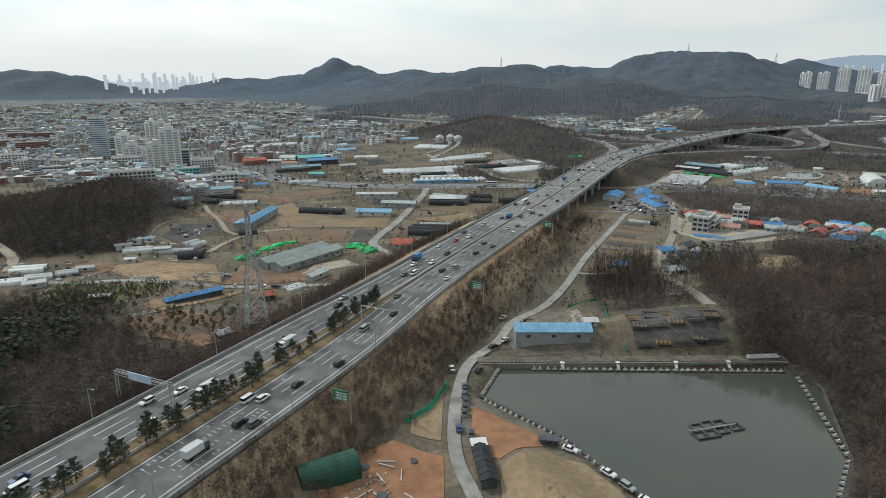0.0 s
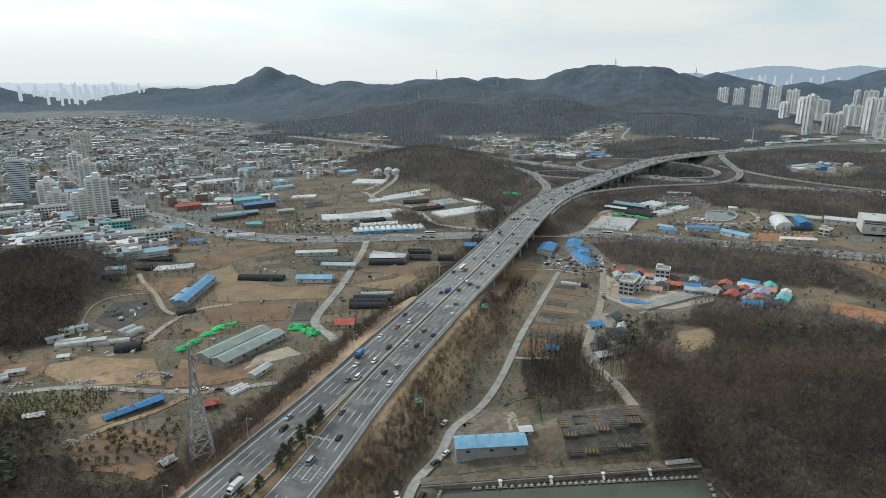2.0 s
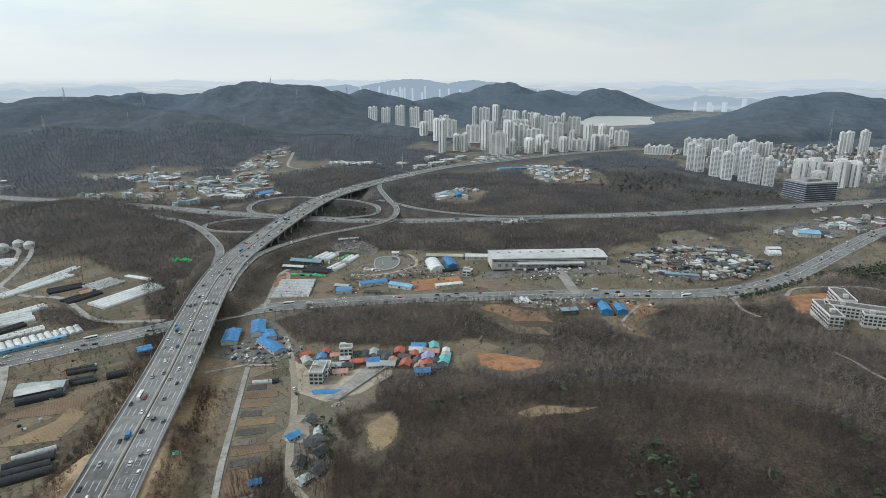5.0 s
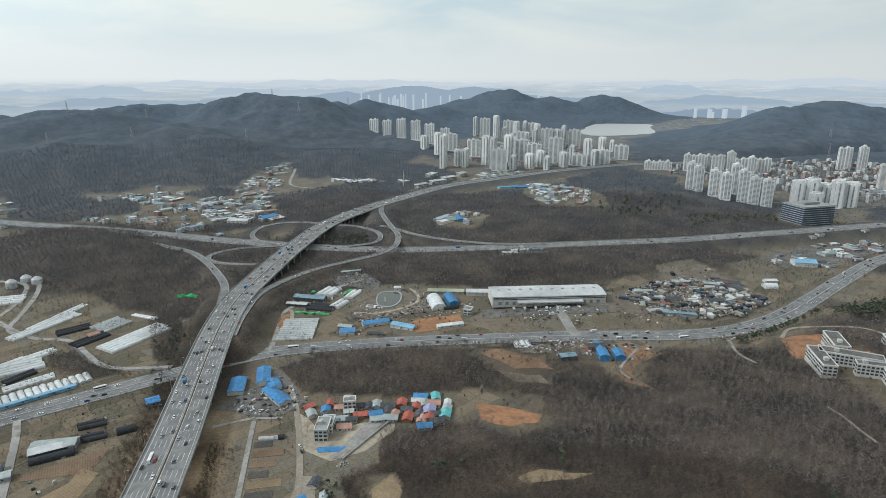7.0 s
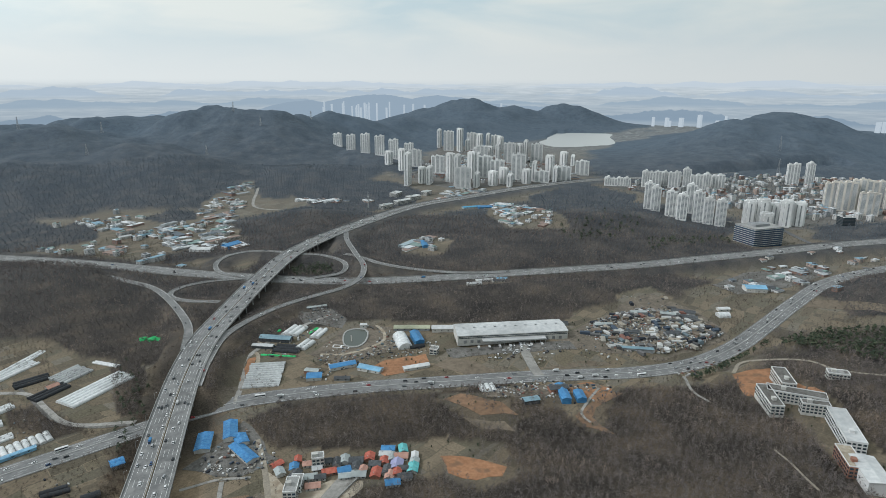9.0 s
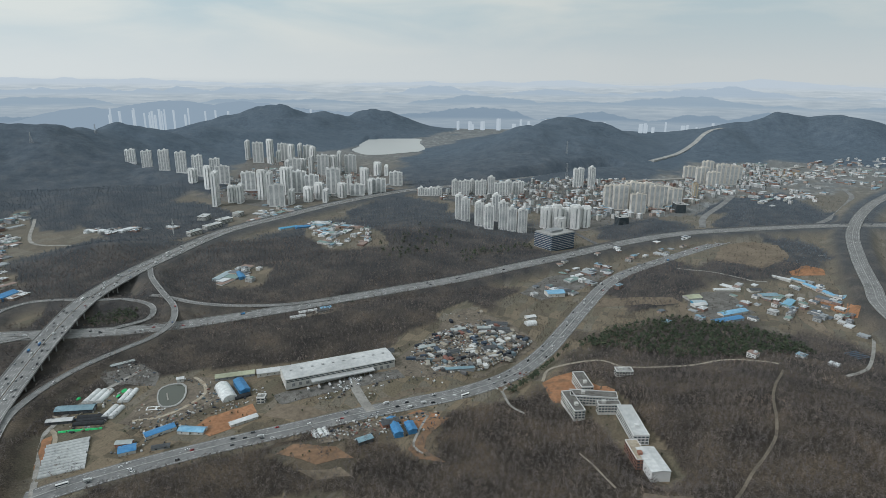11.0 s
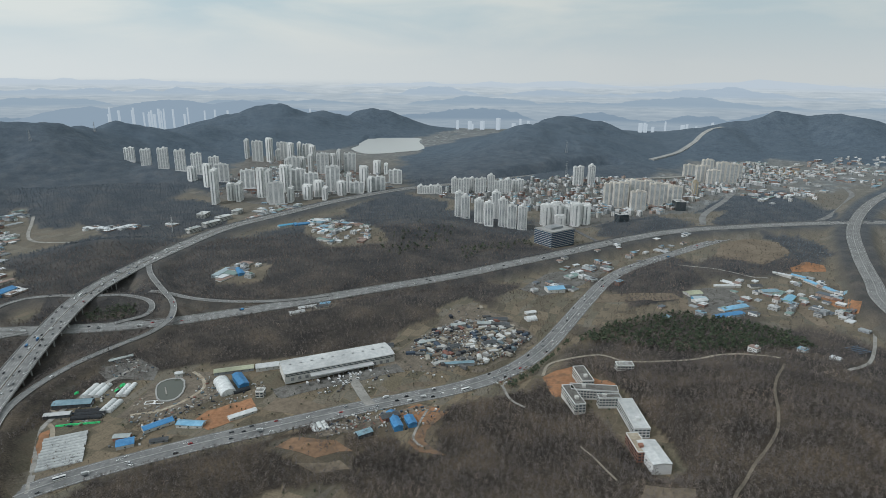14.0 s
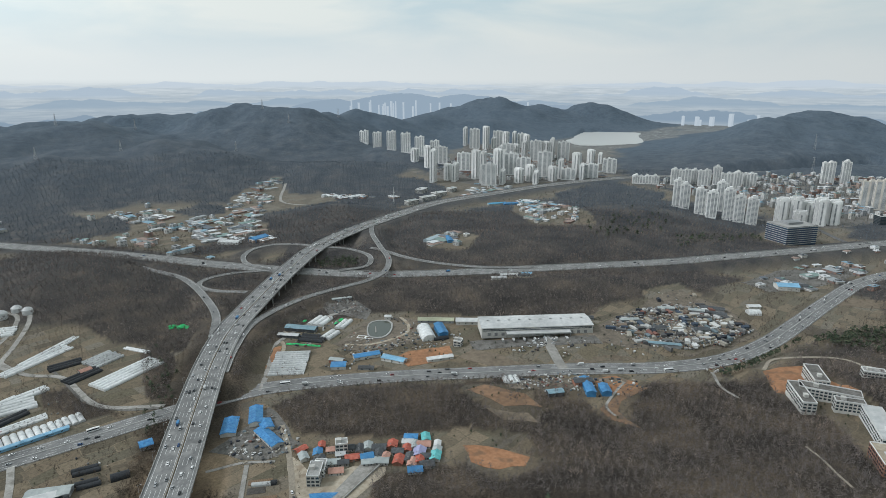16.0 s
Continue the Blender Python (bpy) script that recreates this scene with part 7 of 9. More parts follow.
# ---- low houses of the towns ----
TOWN_GLASS = material("hazy_town_glass", (0.12, 0.135, 0.145), 0.4, 0.0, 0.4)
TOWN_WALL = many("town_walls", [(0.48, 0.48, 0.47), (0.38, 0.38, 0.37), (0.25, 0.16, 0.13), (0.58, 0.57, 0.55), (0.34, 0.35, 0.36), (0.50, 0.48, 0.44), (0.70, 0.70, 0.69), (0.40, 0.31, 0.26)])
TOWN_ROOF = many("town_roofs", [(0.38, 0.39, 0.40), (0.20, 0.27, 0.25), (0.46, 0.47, 0.47), (0.16, 0.17, 0.18), (0.62, 0.63, 0.63), (0.22, 0.33, 0.40), (0.27, 0.20, 0.17), (0.30, 0.32, 0.33), (0.58, 0.60, 0.61), (0.12, 0.14, 0.16)])


def low_house(rng, tall=1.0, plain=False):
    """One flat-roofed house about the origin: wall, roof slab with rim and stair house, window strips."""
    L, W, H = rng.uniform(9, 17), rng.uniform(8, 13), rng.choice([3.2, 6.2, 6.4, 9.2, 9.4, 12.4]) * tall
    wall = Soup().box(-L / 2, -W / 2, -3, L / 2, W / 2, H)
    roof = Soup().box(-L / 2 - 0.3, -W / 2 - 0.3, H, L / 2 + 0.3, W / 2 + 0.3, H + 0.5)
    if H > 5:
        roof.box(-L * 0.35, -W * 0.3, H + 0.5, -L * 0.05, W * 0.15, H + 2.8)
    glass = Soup()
    for f in range(int(H / 3)):
        if plain:
            for s in (1, -1):
                yy, xx = s * (W / 2 + 0.07), s * (L / 2 + 0.07)
                for q in (-0.24, 0.24):
                    glass.add([(L * (q - 0.15), yy, 1.0 + 3 * f), (L * (q + 0.15), yy, 1.0 + 3 * f), (L * (q + 0.15), yy, 2.1 + 3 * f), (L * (q - 0.15), yy, 2.1 + 3 * f)], [(0, 1, 2, 3)])
                glass.add([(xx, -W * 0.25, 1.0 + 3 * f), (xx, W * 0.25, 1.0 + 3 * f), (xx, W * 0.25, 2.2 + 3 * f), (xx, -W * 0.25, 2.2 + 3 * f)], [(0, 1, 2, 3)])
            continue
        for s in (1, -1):
            for k in range(3):
                u = (-0.32 + 0.32 * k) * L
                glass.box(u - 1.1, s * W / 2 - 0.08, 1.0 + 3 * f, u + 1.1, s * W / 2 + 0.08, 2.3 + 3 * f)
            glass.box(s * L / 2 - 0.08, -1.3, 1.0 + 3 * f, s * L / 2 + 0.08, 1.3, 2.3 + 3 * f)
    return wall, roof, glass


rng = random.Random(11)
TOWN_COLOURS = [(PLASTER, GREY_ROOF, "grey"), (BRICK_WALL, GREY_ROOF, "brick-red"), (WHITE_WALL, PALE_ROOF, "white"), (GREY_WALL, TEAL_ROOF, "green-roofed grey"), (CREAM_WALL, DARK_ROOF, "cream"),
                (PLASTER, BLUE_ROOF, "blue-roofed pale"), (BRICK_WALL, DARK_ROOF, "dark brick"), (WHITE_WALL, SALMON_ROOF, "white red-roofed")]
PROTO = []
for k in range(16):
    wall, roof, glass = low_house(rng)
    wm, rm, word = TOWN_COLOURS[k % 8]
    PROTO.append((wall.mesh("wall", wm), roof.mesh("roof", rm), glass.mesh("windows", GLASS), word))
# streets: a turned grid with gaps
spots = []
for gx in range(-75, 80):
    for gy in range(0, 120):
        u, v = gx * 19.0 + (gx // 3) * 7, gy * 17.0 + (gy // 4) * 7
        x = -560 + u * math.cos(0.42) - v * math.sin(0.42) * 1.0 + rng.uniform(-3, 3)
        y = 620 + u * math.sin(0.42) + v * math.cos(0.42) + rng.uniform(-3, 3)
        spots.append((x, y))
art_l = ROADS["arterial_road"][0]
sx, sy = np.array([s[0] for s in spots]), np.array([s[1] for s in spots])
d_art, _ = near_line(sx, sy, art_l)
d_ew, _ = near_line(sx, sy, ROADS["crossing_motorway"][0])
woody = wooded(sx, sy)
side = sy - np.interp(sx, art_l[::-1, 0] if art_l[0, 0] > art_l[-1, 0] else art_l[:, 0], art_l[::-1, 1] if art_l[0, 0] > art_l[-1, 0] else art_l[:, 1])
far = np.hypot(sx, sy)
singles, massed = [], []
for k, (x, y) in enumerate(spots):
    if woody[k] > 0.2 or d_art[k] < 24 or d_ew[k] < 30 or far[k] > 3600 or y < 560:
        continue
    az = math.degrees(math.atan2(x, y))
    if az < -44 or az > 16:
        continue
    # the town proper to the west, thinning out towards the greenhouses and the foot of the hills
    dense = 0.85 if (x < -300 - 0.10 * (y - 600)) else (0.5 if x < -150 else 0.3)
    if x > -120 and y < 1000:
        continue
    if y > 1900:
        dense *= 0.8
    dense *= float(np.clip(0.72 + 0.75 * roll(x * 2.6, y * 2.6), 0.12, 1.0)) * (0.62 if far[k] > 1500 else 1.0)
    if rng.random() > dense:
        continue
    if any((x - a) ** 2 + (y - b) ** 2 < 30 ** 2 for a, b in ((-500, 890), (-423, 812), (-433, 945), (-338, 755), (-405, 775), (-295, 690), (-435, 920), (-281, 990), (-213, 838), (-183, 838), (-160, 800), (-250, 800), (-355, 750), (-725, 1548), (-700, 1540))):
        continue
    (singles if far[k] < 860 and len(singles) < 260 else massed).append((x, y))
for x, y in singles:
    a, b, c, word = rng.choice(PROTO)
    t = thing("town_house", word + " flat-roofed house in the low town", "house", "town houses", at=pose(x, y, ground(x, y), 0, 0, 24 + rng.choice([0, 90]) + rng.uniform(-4, 4)))
    part("wall", a, t)
    part("roof", b, t)
    part("windows", c, t)


def massed_houses(name, places, label, turn, tall=1.0, flat=0.0):
    """Countless small houses as one object."""
    px_, py_ = np.array([p[0] for p in places]), np.array([p[1] for p in places])
    free = np.ones(len(places), bool)
    for line, half, _p, _s in ROADS.values():
        free &= near_line(px_, py_, line)[0] > half + 9
    places = [p for p, ok in zip(places, free) if ok]
    w_, r_, g_ = Soup(), Soup(), Soup()
    zz = terrain(np.array([p[0] for p in places]), np.array([p[1] for p in places]), 10.0)
    for (x, y), z in zip(places, zz):
        a, b, c = low_house(rng, tall, True)
        m = pose(x, y, float(z), 0, 0, turn + rng.choice([0, 90]) + rng.uniform(-6, 6))
        if rng.random() < flat:
            m = m @ Matrix.Diagonal((rng.uniform(1.6, 3.6), rng.uniform(1.2, 1.9), 0.75, 1))
        for src, dst in ((a, w_), (b, r_), (c, g_)):
            dst.add([m @ Vector(p) for p in src.v], src.f)
    t = thing(name, label, "houses", kind="stuff")
    tagged(part("walls", w_.mesh("walls", TOWN_WALL), t), kind="stuff")
    tagged(part("roofs", r_.mesh("roofs", TOWN_ROOF), t), kind="stuff")
    tagged(part("windows", g_.mesh("windows", TOWN_GLASS), t), kind="stuff")


massed_houses("low_town", [p for p in massed if math.hypot(*p) < 1500], "crowded low flat-roofed town of grey, brick and white houses", 24, 1.0, 0.18)
massed_houses("outer_town", [p for p in massed if math.hypot(*p) >= 1500], "works halls and low houses of the outer town", 24, 0.85, 0.6)


def scattered(rings, spacing, keep):
    out = []
    for ring in rings:
        lo, hi = np.min(ring, 0), np.max(ring, 0)
        for x in np.arange(lo[0], hi[0], spacing):
            for y in np.arange(lo[1], hi[1], spacing):
                px, py = x + rng.uniform(-0.35, 0.35) * spacing, y + rng.uniform(-0.35, 0.35) * spacing
                if rng.random() < keep and within(np.array([px]), np.array([py]), [tuple(q) for q in ring])[0]:
                    out.append((px, py))
    return out


taken = [(a, b) for a, b, _ in UPPER + LOWER + CLUSTER + BEHIND_OFFICE + TOWN + PAIR + CREAM + EASTERN]
east = scattered([[(1690, 1200), (1640, 880), (1700, 560), (1850, 420), (2250, 330), (2500, 480), (2300, 760), (2060, 960)], [(2250, 330), (2900, 60), (3300, 300), (2800, 520), (2500, 480)]], 22, 0.55)
low = scattered([[(1230, 1690), (1260, 1430), (1671, 1290), (1900, 1430), (2000, 1700), (1900, 2150), (1600, 1980), (1430, 1830)]], 34, 0.5)
low = [p for p in low if all((p[0] - a) ** 2 + (p[1] - b) ** 2 > 26 ** 2 for a, b in taken)]
massed_houses("estate_low_blocks", low, "low shops and schools between the apartment towers", 35, 1.0, 0.2)
# far towers emit a pale haze colour in place of lit concrete
HAZY = material("far_haze_glow", (0.1, 0.1, 0.1), 1.0)
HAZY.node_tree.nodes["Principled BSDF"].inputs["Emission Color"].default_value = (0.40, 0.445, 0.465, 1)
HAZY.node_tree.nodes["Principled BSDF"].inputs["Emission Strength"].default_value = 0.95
far_town = [(x * 4450, y * 4450) for x, y in ((math.sin(radians(-28.3 + 0.2 * k + rng.uniform(-0.1, 0.1))), math.cos(radians(-28.3 + 0.2 * k))) for k in range(44) if k % 7 != 3)]
ft = Soup()
for x, y in far_town:
    k = rng.uniform(0.94, 1.03)
    z = ground(x * k, y * k)
    w = rng.uniform(3.5, 7.5)
    ft.box(x * k - w, y * k - w, z - 5, x * k + w, y * k + w, rng.uniform(95, 165))
for k in range(30):
    a = radians(rng.choice([rng.uniform(29.1, 35), rng.uniform(35, 45.5)]))
    x, y = 4690 * math.sin(a), 4690 * math.cos(a)
    w = rng.uniform(3.0, 6.0)
    ft.box(x - w, y - w, 20, x + w, y + w, rng.uniform(140, 194))
for k in range(34):
    a, w = radians(rng.uniform(58, 82)), rng.uniform(5, 14)
    x, y = 4700 * math.sin(a), 4700 * math.cos(a)
    ft.box(x - w, y - w, 20, x + w, y + w, rng.uniform(60, 110))
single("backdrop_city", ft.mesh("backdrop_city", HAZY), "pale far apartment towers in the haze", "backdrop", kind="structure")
east = [p for p in east if all((p[0] - a) ** 2 + (p[1] - b) ** 2 > 24 ** 2 for a, b in taken)]
far_east = scattered([[(3050, 180), (3300, 140), (3650, -20), (3700, -260), (3000, -230), (2700, -150), (2850, 20)], [(2300, 240), (2800, 200), (2780, -40), (2350, 20), (2150, 120)]], 34, 0.42)
massed_houses("far_eastern_town", far_east, "low roofs and halls of the far eastern town", -20, 0.9, 0.5)
massed_houses("eastern_town", east, "crowded low town of pale houses between apartment towers", -30, 1.3, 0.15)
edge_town = [p for p in scattered([[(-520, 760), (-430, 640), (-345, 590), (-262, 560), (-215, 545), (-205, 600), (-262, 640), (-330, 700), (-420, 800)]], 15, 0.75)]
massed_houses("edge_of_town", edge_town, "crowded small works, shops and houses at the town's edge", 24, 0.9, 0.3)
valley = scattered([[(310, 1440), (400, 1370), (480, 1290), (520, 1420), (590, 1560), (660, 1640), (640, 1760), (560, 1700), (470, 1520), (380, 1510)], [(640, 1760), (700, 1740), (770, 1880), (700, 1830)], [(230, 1720), (300, 1700), (310, 1580), (270, 1560)], [(760, 1570), (900, 1470), (950, 1450), (930, 1490), (800, 1610)], [(340, 1290), (470, 1210), (480, 1290), (380, 1370)], [(1000, 940), (1085, 850), (1134, 905), (1205, 1130), (1200, 1210), (1060, 1070)],
                    [(705, 950), (740, 900), (800, 945), (800, 1010), (740, 1000)], [(1100, 1330), (1250, 1300), (1330, 1370), (1180, 1420)]], 18, 0.5)
massed_houses("valley_hamlets", valley, "scattered low farm and workshop roofs in the side valley", 10, 0.55, 0.4)
south_east = scattered([[(1000, 230), (1150, 220), (1200, 120), (1120, 60), (1040, 130)], [(1180, 60), (1420, 20), (1330, -70), (1150, -40)], [(1010, 470), (1130, 470), (1300, 400), (1250, 360), (1100, 380), (1000, 420)], [(880, 60), (960, 20), (900, -60)], [(1163, 502), (1334, 491), (1481, 413), (1620, 279), (1516, 265), (1367, 354), (1185, 397)], [(1167, 172), (1315, 133), (1326, 52), (1273, -43), (1218, -108), (1093, -88), (1129, -20), (1166, 68)], [(1038, 367), (1174, 346), (1157, 306), (1020, 287)]], 19, 0.3)
massed_houses("eastern_hamlets", south_east, "scattered sheds and farm roofs beside fields", -20, 0.55, 0.18)
blue_sheets = many("hamlet_blue_roofs", [(0.10, 0.30, 0.46), (0.20, 0.38, 0.50), (0.35, 0.42, 0.45), (0.30, 0.40, 0.30), (0.08, 0.22, 0.40)])
s_ = Soup()
for x, y, L, W, a in [(1078, 112, 60, 14, -37), (1147, 170, 24, 20, -57), (1240, 30, 40, 14, -10), (1130, 1160, 50, 20, -30), (1180, 1150, 60, 18, -30), (1100, 1190, 50, 16, -20), (735, 990, 50, 14, 20), (755, 960, 40, 12, 60)]:
    m = pose(x, y, ground(x, y), 0, 0, a)
    src = walls_gable(L, W, 4, 1.6)
    s_.add([m @ Vector(p) for p in src.v], src.f)
    src = roof_gable(L, W, 4, 1.6)
    s_.add([m @ Vector(p) for p in src.v], src.f)
tagged(single("blue_sheds", s_.mesh("blue_sheds", blue_sheets), "long blue and green roofed sheds in the fields", "sheds"), kind="stuff")

for x, y, a, L, W, rf in ((1388, 52, 77, 36, 9, PALE_ROOF), (1396, 22, 69, 28, 11, SKY_ROOF), (1363, -12, 47, 60, 12, SKY_ROOF), (1334, -46, 60, 34, 11, SKY_ROOF), (1296, -75, 20, 84, 11, SLATE_ROOF), (1255, 138, -57, 52, 7, FILM),
                          (1268, 66, -50, 34, 16, SLATE_ROOF), (1285, 92, -50, 24, 14, DARK_ROOF), (1170, 186, -40, 30, 20, OLIVE_ROOF), (1135, 168, -40, 26, 14, PALE_ROOF), (1125, 110, 145, 58, 15, SKY_ROOF)):
    shed(x, y, a, L, W, 4.0, rf, PLASTER, {"pale_sheet": "white", "light_blue_sheet": "light-blue", "slate_blue_sheet": "slate-blue", "white_film": "white", "dark_tile": "dark", "olive_sheet": "pale green"}[rf.name] + " roofed shed among eastern fields", "farm_shed", "shed", openings=False)
panels = thing("solar_array", "dark solar panels in tilted rows on a field", "solar panels", at=pose(1017, -68, ground(1017, -68), 0, 0, -39))
for k in range(5):
    part("panel_row", Soup().beam((-16, -10 + 5 * k, 1.2), (16, -10 + 5 * k, 1.2), 3.0, 0, 0.2).beam((-15, -10 + 5 * k, -0.5), (-15, -10 + 5 * k, 1.1), 0.2).beam((15, -10 + 5 * k, -0.5), (15, -10 + 5 * k, 1.1), 0.2).mesh("panel_row", OFFICE_GLASS), panels)

# ---- scrap yard: heaps, stacked containers and wrecks without number ----
JUNK = many("scrap", [(0.22, 0.215, 0.205), (0.38, 0.375, 0.36), (0.08, 0.08, 0.08), (0.17, 0.135, 0.105), (0.14, 0.18, 0.20), (0.30, 0.28, 0.24), (0.12, 0.12, 0.12), (0.52, 0.52, 0.50), (0.20, 0.10, 0.08), (0.03, 0.035, 0.045), (0.60, 0.60, 0.59), (0.06, 0.08, 0.11), (0.42, 0.42, 0.41), (0.30, 0.27, 0.22)])
junk = Soup()
for x, y in scattered([[(632, 425), (640, 470), (700, 490), (760, 488), (800, 480), (850, 440), (815, 355), (741, 352), (680, 366), (640, 400)]], 3.6, 0.8) + scattered([[(790, 520), (880, 510), (860, 425), (800, 480)], [(610, 385), (660, 366), (625, 440), (560, 470)]], 9, 0.35):
    big = rng.random() < 0.09
    L, W, H = (rng.uniform(7, 15), rng.uniform(4, 7), rng.uniform(2.5, 4)) if big else (rng.uniform(1.0, 4.2), rng.uniform(0.8, 2.2), rng.uniform(0.4, 1.8))
    m = pose(x, y, ground(x, y) - 0.2, rng.uniform(-6, 6), rng.uniform(-6, 6), rng.choice([-33, 57]) + rng.uniform(-25, 25))
    src = walls_gable(L, W, H, W * rng.choice([0.0, 0.12, 0.2]), 0.6)
    junk.add([m @ Vector(p) for p in src.v], src.f)
single("scrap_heaps", junk.mesh("scrap_heaps", JUNK), "crowded scrap heaps, containers and dark sheds", "scrap", kind="stuff")
for x, y, L, W, a, rf in ((842, 432, 34, 12, -60, DARK_ROOF), (826, 418, 30, 10, -60, DARK_ROOF), (812, 440, 22, 9, -55, GREY_ROOF), (700, 430, 20, 8, -33, DARK_ROOF), (690, 470, 26, 7, -33, GREY_ROOF), (655, 395, 44, 7, -50, SLATE_ROOF),
                          (780, 470, 24, 8, -40, GREY_ROOF), (745, 395, 20, 10, -33, DARK_ROOF), (640, 512, 30, 10, -40, DARK_ROOF)):
    shed(x, y, a, L, W, 3.4, rf, GREY_WALL, {"dark_tile": "dark", "grey_sheet": "grey", "slate_blue_sheet": "slate-blue"}[rf.name] + " roofed long store in the scrap yard", "yard_store", "shed", openings=False)
# clutter of small stores round the halls and along the main road
clut = Soup()
for x, y in scattered([[(330, 650), (400, 700), (440, 690), (470, 640), (420, 600), (350, 610)], [(140, 520), (200, 520), (190, 470), (150, 480)], [(440, 450), (520, 400), (480, 380), (420, 430)], [(-205, 394), (-150, 392), (-146, 372), (-150, 355), (-200, 356)], [(-262, 350), (-222, 345), (-200, 318), (-215, 303), (-270, 310)], [(-176, 440), (-168, 436), (-176, 402), (-190, 408)], [(-120, 690), (-40, 620), (0, 680), (-60, 760)], [(285, 690), (340, 750), (395, 720), (360, 690), (310, 670)], [(375, 760), (415, 805), (436, 780), (425, 728)], [(290, 620), (330, 600), (345, 565), (300, 590)], [(140, 530), (200, 545), (205, 470), (160, 480)], [(590, 460), (560, 480), (520, 440), (560, 440)], [(430, 460), (500, 420), (560, 340), (500, 350), (420, 420)], [(330, 640), (480, 590), (470, 560), (330, 600)], [(640, 330), (720, 318), (720, 308), (640, 318)]], 5.2, 0.52):
    if math.hypot(x - 404, y - 668) < 34:
        continue
    L, W, H = rng.uniform(0.9, 4.2), rng.uniform(0.8, 2.4), rng.uniform(0.4, 2.0)
    m = pose(x, y, ground(x, y) - 0.1, 0, 0, rng.uniform(0, 180))
    src = walls_gable(L, W, H, W * 0.12, 0.5)
    clut.add([m @ Vector(p) for p in src.v], src.f)
for x, y in scattered([[(-160, 420), (-100, 400), (-75, 345), (-110, 300), (-130, 350)], [(-160, 520), (-60, 560), (40, 590), (60, 560), (0, 470), (-60, 380), (-130, 440)], [(-300, 620), (-160, 660), (-60, 740), (60, 700), (20, 640), (-120, 610)]], 10, 0.36):
    if not any(within(np.array([x]), np.array([y]), ring)[0] for ring in PLOTS[:8]):
        L, W, H = rng.uniform(0.8, 3.8), rng.uniform(0.7, 2.4), rng.uniform(0.4, 2.0)
        m = pose(x, y, ground(x, y) - 0.1, 0, 0, rng.choice([8, 98]) + rng.uniform(-20, 20))
        src = walls_gable(L, W, H, W * 0.15, 0.8)
        clut.add([m @ Vector(p) for p in src.v], src.f)
single("yard_clutter", clut.mesh("yard_clutter", JUNK), "stacked pallets, crates and stores in the yards", "clutter", kind="stuff")

# ---- pale rubble in low heaps on the sandy yard ----
RUBBLE = many("rubble", [(0.42, 0.40, 0.37), (0.55, 0.54, 0.52), (0.30, 0.28, 0.25), (0.22, 0.19, 0.16), (0.48, 0.45, 0.40)])
heap = Soup()
for cx, cy, rx, ry, n in ((-164, 316, 9, 4, 130), (-134, 322, 5, 5, 70), (-139, 252, 4, 2.4, 70), (-134, 256, 4, 2.4, 70), (-196, 318, 7, 4, 90), (-125, 322, 5, 4, 80), (-110, 340, 5, 3, 50), (182, 376, 5, 4, 80), (-18, 134, 6, 7, 60), (-12, 126, 5, 4, 40), (150, 505, 8, 5, 90), (440, 428, 10, 5, 110)):
    for k in range(n):
        u, q = rng.uniform(0, 6.28), rng.random() ** 0.5
        x, y, e = cx + rx * q * math.cos(u), cy + ry * q * math.sin(u), rng.uniform(0.12, 0.42) if cy < 200 else rng.uniform(0.2, 0.65)
        m = pose(x, y, ground(x, y) + (1 - q) * 1.3, rng.uniform(0, 90), rng.uniform(0, 90), rng.uniform(0, 90))
        src = Soup().box(-e, -e * 0.6, -e * 0.5, e, e * 0.6, e * 0.5)
        heap.add([m @ Vector(c) for c in src.v], src.f)
single("rubble_heaps", heap.mesh("rubble_heaps", RUBBLE), "pale broken concrete and stones in low heaps", "rubble", kind="stuff")

# ---- vehicles ----
TYRE = material("tyre_rubber", (0.02, 0.02, 0.02), 0.9)
CAR_GLASS = material("car_glass", (0.015, 0.02, 0.025), 0.08, 0.0, 0.6)
LAMP = material("headlamp", (0.6, 0.6, 0.58), 0.2)
TAIL = material("tail_lamp", (0.35, 0.02, 0.02), 0.3)
CAR_PAINTS = {
    "white": material("white_paint", (0.72, 0.72, 0.71), 0.3, 0.0, 0.5), "black": material("black_paint", (0.02, 0.021, 0.024), 0.25, 0.0, 0.5),
    "silver": material("silver_paint", (0.38, 0.39, 0.40), 0.3, 0.3, 0.5), "grey": material("grey_paint", (0.12, 0.125, 0.13), 0.3, 0.2, 0.5),
    "blue": material("blue_paint", (0.03, 0.07, 0.17), 0.3, 0.0, 0.5), "red": material("red_paint", (0.33, 0.025, 0.025), 0.35, 0.0, 0.5),
}


def profile(points, width, inset=0.0, mat=0):
    """A side outline (x, z) drawn out across the width; the upper corners lean in."""
    n = len(points)
    top = max(p[1] for p in points)
    low = min(p[1] for p in points)
    v = []
    for s in (-1, 1):
        for x, z in points:
            v.append((x, s * (width / 2 - inset * (z - low) / (top - low + 1e-6)), z))
    return Soup().add(v, [tuple(range(n)), tuple(range(2 * n - 1, n - 1, -1))] + [(i, n + i, n + (i + 1) % n, (i + 1) % n) for i in range(n)], mat)


WHEEL = {}


